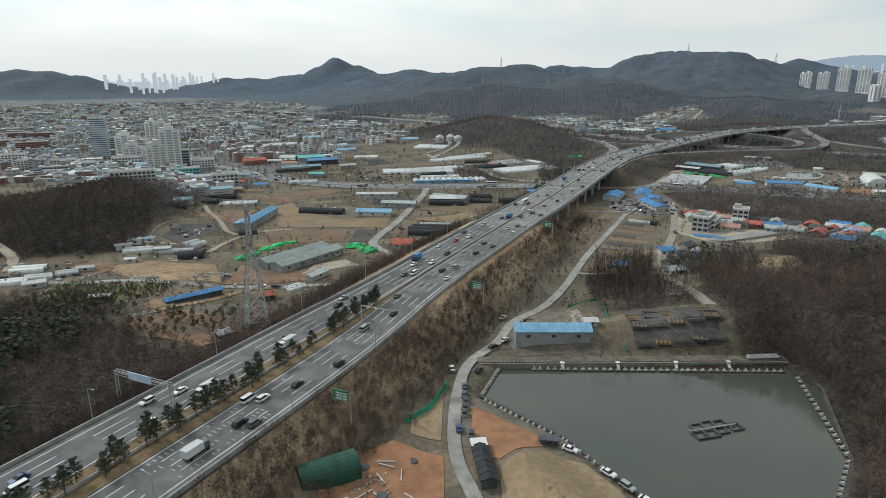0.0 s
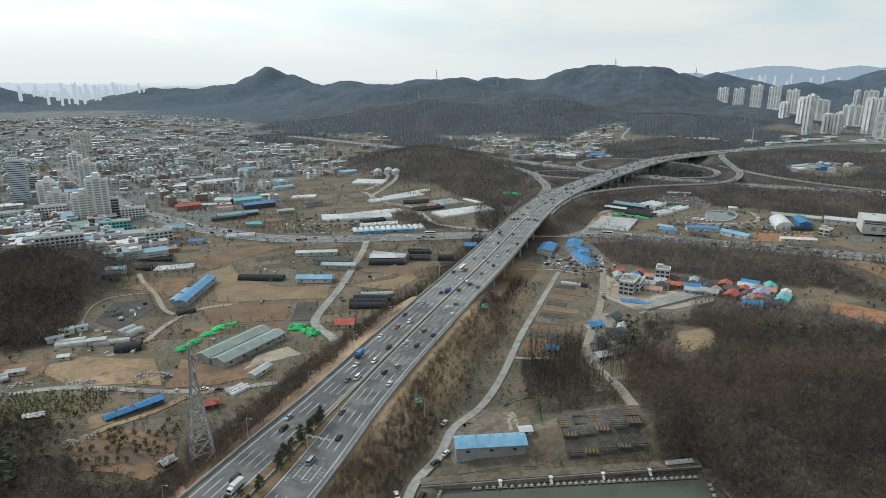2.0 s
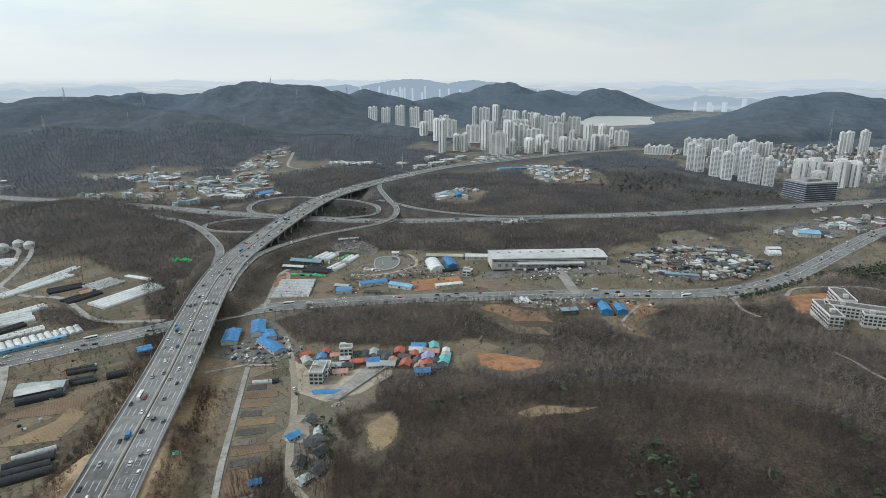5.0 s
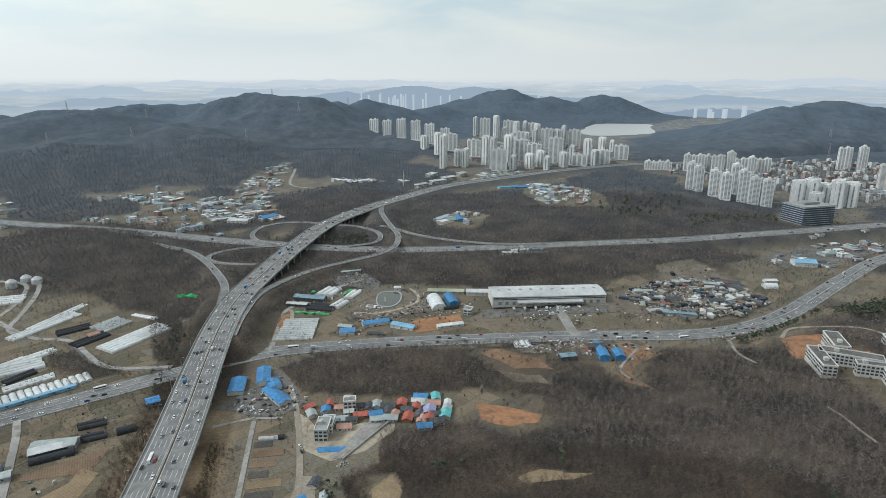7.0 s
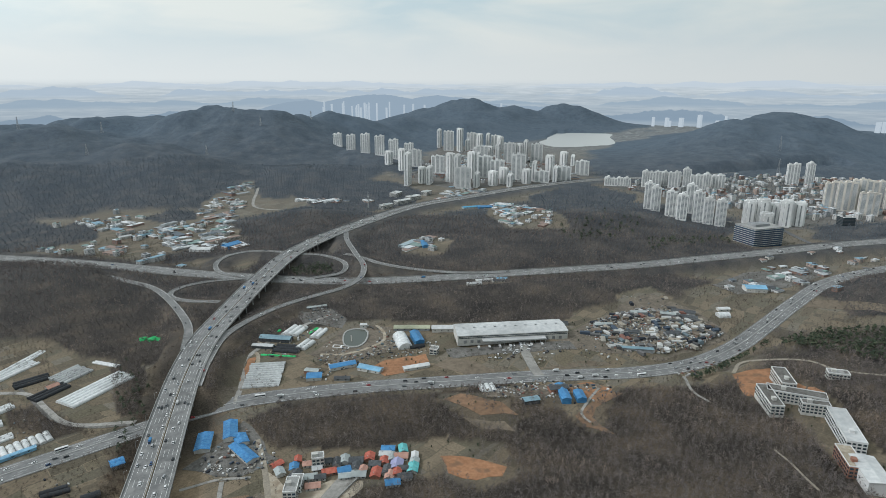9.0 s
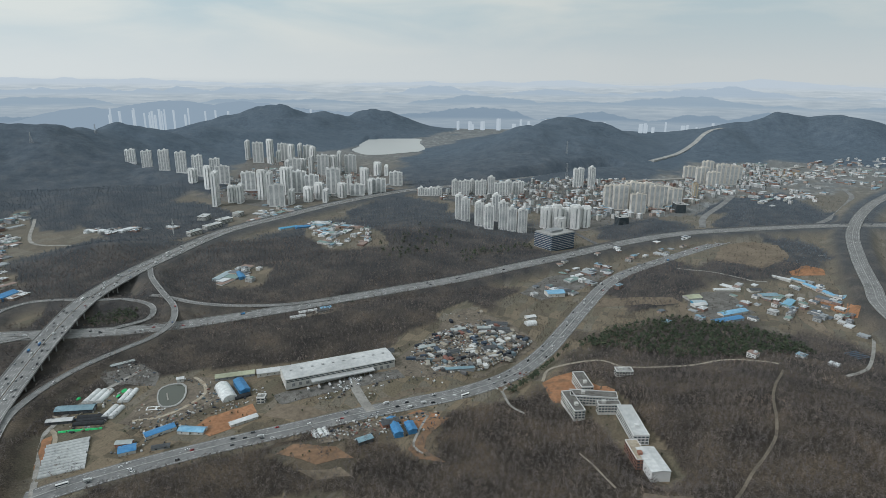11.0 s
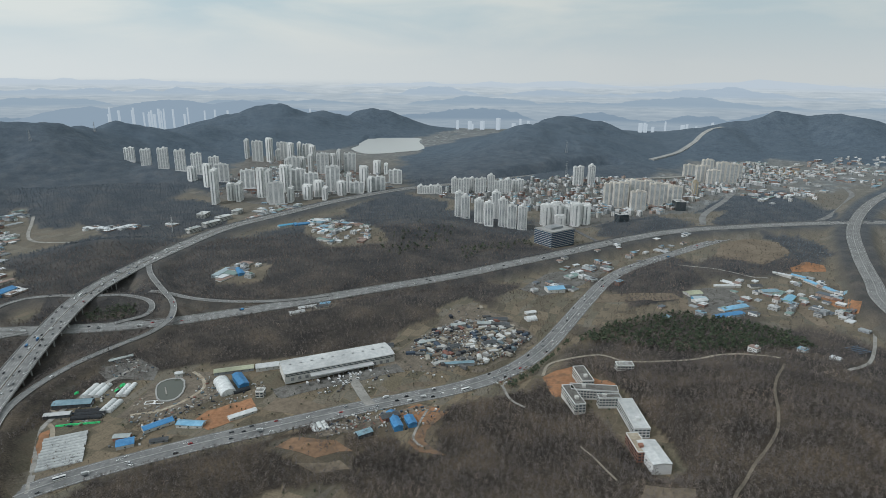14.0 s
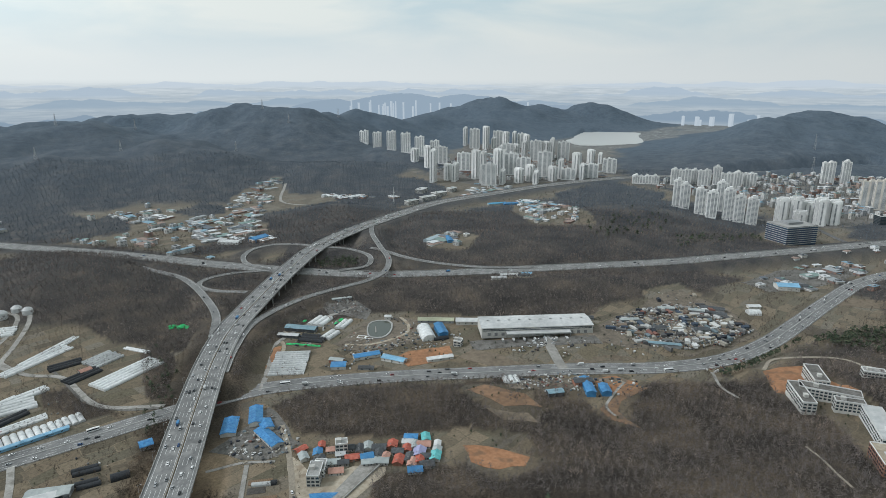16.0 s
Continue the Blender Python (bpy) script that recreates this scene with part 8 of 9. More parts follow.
def wheel_mesh(r, w):
    if (r, w) not in WHEEL:
        ring = [(math.cos(2 * math.pi * i / 10) * r, math.sin(2 * math.pi * i / 10) * r) for i in range(10)]
        v = [(x, -w / 2, z) for x, z in ring] + [(x, w / 2, z) for x, z in ring]
        WHEEL[(r, w)] = Soup().add(v, [tuple(range(10)), tuple(range(19, 9, -1))] + [(i, 10 + i, 10 + (i + 1) % 10, (i + 1) % 10) for i in range(10)]).mesh("wheel", TYRE)
    return WHEEL[(r, w)]


SHAPES = {
    # body outline, cabin outline, width, wheelbase half, wheel radius
    "car": ([(-2.3, 0.35), (2.3, 0.35), (2.35, 0.7), (2.1, 0.88), (1.0, 1.0), (-1.6, 1.02), (-2.25, 0.95), (-2.35, 0.6)], [(1.05, 0.98), (0.3, 1.42), (-1.0, 1.45), (-1.75, 1.0)], 1.84, 1.4, 0.33),
    "sport_utility_car": ([(-2.35, 0.4), (2.35, 0.4), (2.4, 0.8), (2.2, 1.0), (1.2, 1.1), (-2.2, 1.12), (-2.4, 0.7)], [(1.2, 1.08), (0.6, 1.62), (-1.9, 1.66), (-2.3, 1.1)], 1.9, 1.4, 0.37),
    "van": ([(-2.5, 0.4), (2.5, 0.4), (2.55, 0.9), (2.3, 1.15), (-2.5, 1.2)], [(2.25, 1.12), (1.5, 1.92), (-2.4, 1.96), (-2.5, 1.18)], 1.95, 1.6, 0.36),
}
CAR_PARTS = {}


def car(kind, paint, at, where):
    key = (kind, paint)
    if key not in CAR_PARTS:
        body, cabin, w, base, r = SHAPES[kind]
        x0, x1 = min(p[0] for p in body), max(p[0] for p in body)
        roof = Soup().box(min(p[0] for p in cabin[1:3]) + 0.05, -w / 2 + 0.24, max(p[1] for p in cabin) - 0.05, max(p[0] for p in cabin[1:3]) - 0.02, w / 2 - 0.24, max(p[1] for p in cabin) + 0.03)
        CAR_PARTS[key] = [
            ("body", profile(body, w, 0.05).mesh("body", CAR_PAINTS[paint]), None), ("cabin_glass", profile(cabin, w - 0.12, 0.18).mesh("cabin_glass", CAR_GLASS), None),
            ("roof", roof.mesh("roof", CAR_PAINTS[paint]), None)]
        for s in (1, -1):
            CAR_PARTS[key].append(("headlight", Soup().box(-0.06, -0.2, -0.08, 0.06, 0.2, 0.08).mesh("headlight", LAMP), pose(x1 - 0.05, s * (w / 2 - 0.3), 0.72)))
            CAR_PARTS[key].append(("tail_light", Soup().box(-0.06, -0.2, -0.08, 0.06, 0.2, 0.08).mesh("tail_light", TAIL), pose(x0 + 0.05, s * (w / 2 - 0.3), 0.8)))
            for b in (base, -base):
                CAR_PARTS[key].append(("wheel", wheel_mesh(r, 0.24), pose(b, s * (w / 2 - 0.1), r)))
    t = thing(kind, f"{paint} {kind.replace('_', ' ')} {where}", "car", "cars", at=at)
    for nm, me, m in CAR_PARTS[key]:
        if at.translation.y > 330 and nm in ("headlight", "tail_light") or at.translation.y > 340 and nm == "wheel":
            continue
        part(nm, me, t, at=m)
    return t


def lorry(kind, colour, cargo, at, where):
    key = (kind, colour)
    if key not in CAR_PARTS:
        paint = CAR_PAINTS[colour]
        if kind == "bus":
            P = [("body", profile([(-5.6, 0.4), (5.6, 0.4), (5.7, 1.2), (5.5, 3.2), (-5.6, 3.25)], 2.5, 0.08).mesh("body", paint), None),
                 ("windows", profile([(-5.3, 1.5), (5.66, 1.5), (5.55, 2.7), (-5.3, 2.7)], 2.54, 0.05).mesh("windows", CAR_GLASS), None),
                 ("roof_unit", Soup().box(-2.4, -0.8, 3.2, 0.6, 0.8, 3.5).mesh("roof_unit", CAR_PAINTS["white"]), None)]
            wx = (3.6, -3.4)
        else:
            P = [("cab", profile([(1.9, 0.5), (3.7, 0.5), (3.75, 1.3), (3.4, 2.4), (1.9, 2.45)], 2.2, 0.1).mesh("cab", paint), None),
                 ("windscreen", profile([(3.5, 1.45), (3.76, 1.45), (3.47, 2.2), (3.2, 2.2)], 2.0, 0.06).mesh("windscreen", CAR_GLASS), None),
                 ("chassis", Soup().box(-3.6, -0.9, 0.5, 2.4, 0.9, 0.85).mesh("chassis", TYRE), None),
                 ("cargo_box", Soup().box(-3.7, -1.15, 0.9, 1.75, 1.15, 3.0).box(-3.72, -1.18, 2.9, 1.77, 1.18, 3.05).mesh("cargo_box", cargo), None)]
            wx = (2.8, -2.4)
        for s in (1, -1):
            for b in wx:
                P.append(("wheel", wheel_mesh(0.48, 0.3), pose(b, s * 1.05, 0.48)))
        CAR_PARTS[key] = P
    t = thing(kind, f"{colour} {kind} {where}", kind, "lorries and buses", at=at)
    for nm, me, m in CAR_PARTS[key]:
        if at.translation.y > 340 and nm == "wheel":
            continue
        part(nm, me, t, at=m)
    return t


rng = random.Random(5)
PAINT_MIX = ["white"] * 9 + ["black"] * 6 + ["silver"] * 4 + ["grey"] * 5 + ["blue"] * 1 + ["red"] * 1


def traffic(line, offs, gap, where, y_max, lorries=0.07, y_min=40):
    """Vehicles strung out along lanes at uneven distances; offs: metres right of the line, minus: oncoming."""
    for off in offs:
        base = offset(line, (spread(line) + off) if off > 0 else (-spread(line) + off)) if where.endswith("motorway") and line is ROADS["motorway"][0] else offset(line, off)
        s = rng.uniform(0, gap)
        total = float(np.sum(np.linalg.norm(np.diff(base[:, :2], axis=0), axis=1)))
        stops = []
        while s < total:
            stops.append(s)
            s += gap * rng.uniform(0.3, 2.0)
        d = np.r_[0, np.cumsum(np.linalg.norm(np.diff(base[:, :2], axis=0), axis=1))]
        for s in stops:
            p = [np.interp(s, d, base[:, k]) for k in range(3)]
            q = [np.interp(s + 2, d, base[:, k]) for k in range(3)]
            if p[1] > y_max or p[1] < y_min or p[0] > 1700:
                continue
            a = math.degrees(math.atan2(q[1] - p[1], q[0] - p[0])) + (180 if off < 0 else 0)
            m = pose(p[0], p[1], p[2] + 0.02, 0, 0, a)
            r = rng.random()
            if r < lorries:
                c = rng.choice(["white", "blue", "white", "grey"])
                lorry("lorry", c, PALE_ROOF if c != "blue" else BLUE_ROOF, m, where)
            elif r < lorries + 0.02:
                lorry("bus", rng.choice(["red", "white"]), None, m, where)
            else:
                car(rng.choice(["car", "car", "sport_utility_car", "sport_utility_car", "van"]), rng.choice(PAINT_MIX), m, where)


traffic(ROADS["motorway"][0], (2.4, 6.0, 9.6, 13.2, -2.4, -6.0, -9.6, -13.2), 50, "on the motorway", 1230)
traffic(ROADS["arterial_road"][0], (2.6, 6.1, 9.6, -2.6, -6.1, -9.6), 66, "on the main road", 900, 0.08)
traffic(ROADS["crossing_motorway"][0], (3, 6.5, -3, -6.5), 150, "on the crossing road", 1400, 0.12, 380)
for nm in ("slip_road_west", "slip_road_east", "loop_road_north"):
    traffic(ROADS[nm][0], (1.5,), 60, "on the slip road", 1300, 0.05)
for x, y, a, p in [(4.5, 163, 92, "blue"), (7.0, 184, 85, "blue"), (7.4, 190, 84, "grey"), (3, 203, 100, "white"), (13, 202, 60, "black"), (20, 222, 40, "black"), (25, 228, 55, "white"), (27, 252, 60, "white"), (36.5, 152, -35, "white"),
                   (45, 142, -50, "white"), (48.5, 136.5, -55, "silver"), (52, 131, -50, "white"), (120, 134, 20, "white"), (118, 131, 25, "white"), (124, 128, 20, "silver"),
                   (152, 345, 70, "white"), (155, 352, 70, "grey"), (150, 340, 30, "silver"), (166, 420, 80, "white"), (164, 412, 80, "black"), (168, 470, 60, "grey"), (161, 492, 30, "white"), (165, 488, 30, "silver"), (155, 498, 20, "white"),
                   (-120, 318, 20, "grey"), (-88, 300, 10, "black"), (-96, 301, 10, "white"), (-95, 338, 50, "white")]:
    car("car" if p != "silver" else "sport_utility_car", p, pose(x, y, ground(x, y) + 0.5, 0, 0, a), "parked beside the track")
for k in range(34):
    x, y = 520 + rng.uniform(-34, 34), 488 + rng.uniform(-14, 10)
    car(rng.choice(["car", "van"]), rng.choice(PAINT_MIX), pose(x, y, ground(x, y) + 0.3, 0, 0, rng.choice([-33, 57])), "parked in the warehouse yard")
for k in range(7):
    lorry("lorry", "white", PALE_ROOF, pose(498 + k * 11.6, 528 - k * 7.6 - 6, ground(530, 500) + 0.3, 0, 0, 57), "docked at the warehouse")

# ---- street lamps, signs, gantry ----
lamp0 = thing("street_lamp", "tall grey street lamp with one arm", "street lamp", "motorway lamps")
part("pole", Soup().tube(0, 0, -1, 10, 0.14, 0.08, 8).mesh("pole", STEEL), lamp0)
part("arm", Soup().beam((0, 0, 10), (2.2, 0, 10.4), 0.1).mesh("arm", STEEL), lamp0)
part("lamp_head", Soup().box(2.0, -0.16, 10.3, 2.9, 0.16, 10.48).mesh("lamp_head", PALE_ROOF), lamp0)
first = True
for off, step, st in ((20.5, 45, 12), (-20.5, 45, 30)):
    ml = ROADS["motorway"][0]
    for p, a in along(offset(ml[ml[:, 1] < 640], (spread(ml[ml[:, 1] < 640]) + off - 1.6) if off > 0 else (-spread(ml[ml[:, 1] < 640]) + off + 1.6)), step, st):
        m = pose(p[0], p[1], p[2] - 0.3, 0, 0, a + (90 if off > 0 else -90))
        if first:
            lamp0.matrix_world, first = m, False
        else:
            copy_thing(lamp0, m)
SIGN_GREEN = grained("sign_green", (0.01, 0.16, 0.09), (0.015, 0.20, 0.11), 0.8, 0.5)
SIGN_WHITE = material("sign_white", (0.7, 0.7, 0.68), 0.5)


def road_sign(x, y, z, a, w=5.0, h=3.2):
    """A green direction board on an arm, with plain bars for its writing."""
    t = thing("direction_sign", "green motorway direction sign on a bent steel post", "road sign", "direction signs", at=pose(x, y, z, 0, 0, a))
    part("post", Soup().tube(0, 0, -2, 7.2, 0.2, 0.16, 8).beam((0, 0, 7.0), (0, w + 0.6, 7.0), 0.2).beam((0, 0, 5.6), (0, w + 0.6, 5.6), 0.14).mesh("post", STEEL), t)
    board = part("board", Soup().box(-0.22, 0.6, 4.7, -0.12, 0.6 + w, 4.7 + h).mesh("board", SIGN_GREEN), t)
    part("rim", Soup().box(-0.24, 0.7, 4.8, -0.222, 0.5 + w, 4.88).box(-0.24, 0.7, 4.6 + h, -0.222, 0.5 + w, 4.68 + h).mesh("rim", SIGN_WHITE), board)
    bars = Soup()
    for i, (u0, u1) in enumerate(((0.9, 2.2), (3.0, 4.6))):
        for k in range(3):
            bars.box(-0.24, u0, 5.1 + k * 0.8, -0.225, u1, 5.5 + k * 0.8)
    bars.box(-0.24, 2.5, 5.0, -0.225, 2.7, 7.3)
    part("writing_bars", bars.mesh("writing_bars", SIGN_WHITE), board)
    return t


for x, y, a in ((-26, 149, 64), (17, 241, 65), (66, 352, 65)):
    road_sign(x, y, 13, a)
PANEL = grained("panel_blue_white", (0.38, 0.50, 0.62), (0.52, 0.60, 0.68), 0.5, 0.5)
gan = thing("sign_gantry", "steel lattice gantry with a pale blue panel over the road", "gantry", at=pose(-96, 163, 13, 0, 0, 66))
for yy in (3.0, -19.5):
    leg = Soup()
    for a in (-0.5, 0.5):
        leg.beam((a, yy, -1.5), (a, yy, 7.4), 0.24)
    for k in range(5):
        leg.beam((-0.5, yy, 0.2 + 1.4 * k), (0.5, yy, 1.6 + 1.4 * k), 0.12)
    part("leg", leg.mesh("leg", STEEL), gan)
tr = Soup()
for z in (6.2, 7.4):
    for xx in (-0.5, 0.5):
        tr.beam((xx, 3.0, z), (xx, -19.5, z), 0.18)
for k in range(15):
    tr.beam((-0.5, 3 - 1.5 * k, 6.2), (-0.5, 1.5 - 1.5 * k, 7.4), 0.1).beam((0.5, 3 - 1.5 * k, 6.2), (0.5, 1.5 - 1.5 * k, 7.4), 0.1)
part("truss", tr.mesh("truss", STEEL), gan)
part("panel", Soup().box(-0.85, -12.5, 6.0, -0.6, -3.5, 8.4).mesh("panel", PANEL), gan, "pale blue information panel")
gan2 = thing("speed_gantry", "white cantilever gantry over the carriageway", "gantry", at=pose(-32, 219, 13, 0, 0, 65))
part("post", Soup().tube(0, 0, -1, 6.6, 0.2, 0.16, 8).mesh("post", PALE_ROOF), gan2)
part("arm", Soup().beam((0, 0, 6.4), (0, -12.5, 6.4), 0.25).mesh("arm", PALE_ROOF), gan2)
for k in range(3):
    part("camera_box", Soup().box(-0.3, -0.25, -0.6, 0.3, 0.25, 0.1).mesh("camera_box", SIGN_WHITE), gan2, at=pose(0, -3 - 3.6 * k, 6.2))


# ---- wire fence on the motorway's eastern parapet ----
_ml = ROADS["motorway"][0]
_ml = _ml[(_ml[:, 1] > 205) & (_ml[:, 1] < 470)]
_fl = offset(_ml, spread(_ml) + 17.9, 1.0)
fence = thing("parapet_fence", "thin grey wire fence on the motorway's parapet", "fence")
for up in (0.5, 1.3, 2.1):
    part("rail", ribbon2(Soup(), _fl + [0, 0, up], _fl + [0.09, 0, up], 0.09).mesh("rail", STEEL), fence)
_post = Soup().box(-0.06, -0.06, -0.2, 0.06, 0.06, 2.2).mesh("post", STEEL)
for p, a in along(_fl, 6.0):
    part("post", _post, fence, at=pose(p[0], p[1], p[2], 0, 0, a))

# ---- lattice pylons ----
def pylon(x, y, h, a, w=7.0, foot=None):
    t = thing("pylon", "grey steel lattice power pylon", "pylon", "power pylons", at=pose(x, y, ground(x, y) if foot is None else foot, 0, 0, a))
    s = Soup()
    legs = [Soup() for _ in range(4)]
    n = 9
    lv = [(h * 0.98 * (k / n) ** 0.92, w / 2 * (1 - 0.86 * min(1, (k / n) * 1.25))) for k in range(n + 1)]
    cor = [(1, 1), (-1, 1), (-1, -1), (1, -1)]
    for (z0, r0), (z1, r1) in zip(lv, lv[1:]):
        for i in range(4):
            c, d = cor[i], cor[(i + 1) % 4]
            legs[i].beam((c[0] * r0, c[1] * r0, z0), (c[0] * r1, c[1] * r1, z1), 0.4)
            s.beam((c[0] * r0, c[1] * r0, z0), (d[0] * r1, d[1] * r1, z1), 0.22)
            s.beam((d[0] * r0, d[1] * r0, z0), (c[0] * r1, c[1] * r1, z1), 0.15)
            s.beam((c[0] * r1, c[1] * r1, z1), (d[0] * r1, d[1] * r1, z1), 0.15)
    for leg in legs:
        part("leg", leg.mesh("leg", STEEL), t)
    tagged(part("lattice", s.mesh("lattice", STEEL), t), kind="stuff")
    for z, r in ((h * 0.66, 6.5), (h * 0.80, 5.5), (h * 0.93, 4.5)):
        for k in (1, -1):
            arm = Soup().beam((0, k * 0.4, z), (0, k * r, z + 0.2), 0.2).beam((0, k * 0.4, z + 1.8), (0, k * r, z + 0.2), 0.16)
            for q in (1, 2, 3):
                arm.beam((0, k * r * q / 4, z + 0.05 * q), (0, k * r * (q + 0.5) / 4, z + 1.8 - 0.4 * q), 0.1)
            part("cross_arm", arm.mesh("cross_arm", STEEL), t)
            part("insulator", Soup().tube(0, k * r, z - 2.0, z + 0.1, 0.14, 0.14, 6).mesh("insulator", DOOR), t)
    return t


pylon(-76, 228, 55, 30, 9.0)
pylon(388, 40, 40, -20)
for x, y, h in ((2250, 860, 55), (2630, 1010, 60), (1380, 2600, 40), (1050, 2690, 42), (270, 2860, 50), (420, 2460, 40), (800, 2350, 40), (1080, 2480, 40), (150, 2310, 40), (560, 2890, 44)):
    pylon(x, y, h, 20, 9.0)
mast = thing("transmission_mast", "slim white mast beside the far road", "mast", at=pose(895, 1385, ground(895, 1385)))
part("pole", Soup().tube(0, 0, -2, 46, 1.4, 0.5, 10).mesh("pole", PALE_ROOF), mast)
part("platform", Soup().tube(0, 0, 30, 31, 3.2, 3.2, 12).mesh("platform", STEEL), mast)

# ---- the pond: bank wall, fishing platforms, raft, house ----
DECK = grained("grey_planks", (0.16, 0.145, 0.125), (0.24, 0.215, 0.185), 1.5, 0.9, 0.2)
plat = thing("fishing_platform", "small wooden fishing platform with a white seat on the pond's edge", "platform", "fishing platforms")
part("deck", Soup().box(-0.9, -0.8, 0.25, 0.9, 0.8, 0.4).mesh("deck", DECK), plat)
for a in (-0.75, 0.75):
    part("float", Soup().box(a - 0.25, -0.8, -0.35, a + 0.25, 0.8, 0.25).mesh("float", DARK_WALL), plat)
part("seat", Soup().box(-0.3, -0.3, 0.4, 0.3, 0.3, 0.8).box(-0.3, 0.2, 0.8, 0.3, 0.3, 1.2).mesh("seat", PALE_ROOF), plat)
first = True
for (x0, y0), (x1, y1), n in (((34, 206.5), (126, 203.3), 36), ((20.5, 206), (13.5, 188), 9), ((14, 183), (36, 160), 15), ((37, 158.5), (60, 119), 17), ((129, 198), (117, 152), 16), ((115, 148), (98, 127), 10)):
    a = math.degrees(math.atan2(y1 - y0, x1 - x0))
    for k in range(n):
        u = (k + rng.uniform(-0.12, 0.12)) / max(1, n - 1)
        m = pose(x0 + (x1 - x0) * u, y0 + (y1 - y0) * u, -2.15, 0, 0, a + rng.uniform(-4, 4))
        if first:
            plat.matrix_world, first = m, False
        else:
            copy_thing(plat, m)
dam = thing("pond_dam", "low dam with a bare earth crest along the pond", "dam", kind="structure")
part("wall", Soup().box(13, 207.6, -5, 131, 208.4, -0.2).mesh("wall", DECK), dam)
part("crest", Soup().box(13, 208.4, -1.5, 131, 213, 0.1).mesh("crest", TRODDEN), dam)
for k in range(14):
    part("rail_post", Soup().box(-0.06, -0.06, 0, 0.06, 0.06, 1.2).mesh("rail_post", STEEL), dam, at=pose(20 + k * 1.6, 207.9, -0.2))
for x in (45, 66, 88, 108):
    jt = thing("pond_stair", "small white landing stage with stairs", "landing stage", "landing stages", at=pose(x, 206.6, -2.2))
    part("ramp", Soup().beam((0, 1.6, 2.0), (0, -0.6, 0.4), 1.0, 0, 0.2).mesh("ramp", WHITE_WALL), jt)
    part("shelter", Soup().box(-0.8, 0.4, 2.2, 0.8, 1.9, 2.35).box(-0.7, 0.5, 0.2, -0.6, 0.6, 2.2).box(0.6, 0.5, 0.2, 0.7, 0.6, 2.2).mesh("shelter", WHITE_WALL), jt)
bridge = thing("footbridge", "white footbridge at the pond's corner", "bridge", at=pose(122, 210, 0.6, 0, 0, 2))
part("deck", Soup().box(-6, -0.8, 0, 6, 0.8, 0.2).mesh("deck", WHITE_WALL), bridge)
for s in (1, -1):
    part("rail", Soup().box(-6, s * 0.8 - 0.05, 0.2, 6, s * 0.8 + 0.05, 1.1).mesh("rail", WHITE_WALL), bridge)
for (x0, y0), (x1, y1) in (((12, 187), (37, 160)), ((37, 160), (60, 117)), ((132, 204), (133, 190)), ((133, 190), (116, 148)), ((116, 148), (96, 122))):
    ln = np.array([(x0, y0, -1.6), ((x0 + x1) / 2, (y0 + y1) / 2, -1.6), (x1, y1, -1.6)], float)
    single("bank_edging", ribbon(Soup(), ln, -0.5, 0.5, 0.2, 3.0).mesh("bank_edging", MULCH), "weathered plank edging of the pond bank", "edging", "pond edging", "structure")
raft = thing("fish_raft", "dark floating fish-cage raft on the pond", "raft", at=pose(84, 166, -2.2, 0, 0, 14))
for i, (cx, cy) in enumerate([(-6, -2.5), (-2, -2.5), (2, -1.5), (-4, 1.5), (0, 2.0), (4, 1.5), (7.5, -1.0)]):
    cage = Soup()
    for a, b, c, d in ((-2, -2, 2, -1.6), (-2, 1.6, 2, 2), (-2, -1.6, -1.6, 1.6), (1.6, -1.6, 2, 1.6)):
        cage.box(cx + a, cy + b, -0.3, cx + c, cy + d, 0.45)
    part("cage", cage.mesh("cage", DARK_WALL), raft)
part("walkway", Soup().box(-8, -0.5, 0.45, 8.5, 0.3, 0.6).mesh("walkway", DECK), raft)
bh = shed(44, 226, -1, 30, 9, 4.2, SKY_ROOF, GREY_WALL, "grey clubhouse with a bright sky-blue sheet roof by the pond", "clubhouse", "house", rise=1.8)
for k in range(5):
    part("roof_vent", Soup().tube(0, 0, 0, 0.9, 0.25, 0.25, 8).mesh("roof_vent", STEEL), bh, at=pose(-12 + 6 * k, 0.6, 6.0))
shed(61, 232, 0, 5, 4, 2.4, PALE_ROOF, PLASTER, "small white shed beside the clubhouse")
tunnel(-31, 138, 29, 16, 8, GREEN_SHEET, "dark green vaulted store on orange earth", rise=4.2, ends=DARK_WALL)
tent = shed(11, 143, 96, 15, 4.2, 2.8, BLACK_NET, DARK_WALL, "black covered stall beside the lane", "stall", "stall", rise=0.8)
part("awning", Soup().box(7.6, -2.4, 3.0, 11.5, 2.4, 3.2).box(11.2, -2.3, 0, 11.35, -2.15, 3).box(11.2, 2.15, 0, 11.35, 2.3, 3).mesh("awning", WHITE_WALL), tent, "white awning")
hut = shed(31, 156, -5, 5, 2.4, 2.2, DARK_ROOF, DARK_WALL, "small dark hut at the pond bank", rise=0.3)
for x, y in ((6.5, 172), (7, 176), (7.2, 180), (8.2, 160), (8.6, 156)):
    crate = thing("stacked_crates", "stacked dark crates beside the lane", "crates", "crate stacks", at=pose(x, y, ground(x, y), 0, 0, rng.uniform(-8, 8)))
    part("lower_crate", Soup().box(-1, -1.4, -0.5, 1, 1.4, 1.0).mesh("lower_crate", GREY_WALL), crate)
    part("upper_crate", Soup().box(-0.8, -1.1, 1.0, 0.9, 1.0, 1.9).mesh("upper_crate", DARK_WALL), crate)
fence = thing("green_fence", "green mesh fence down the grassy slope", "fence")
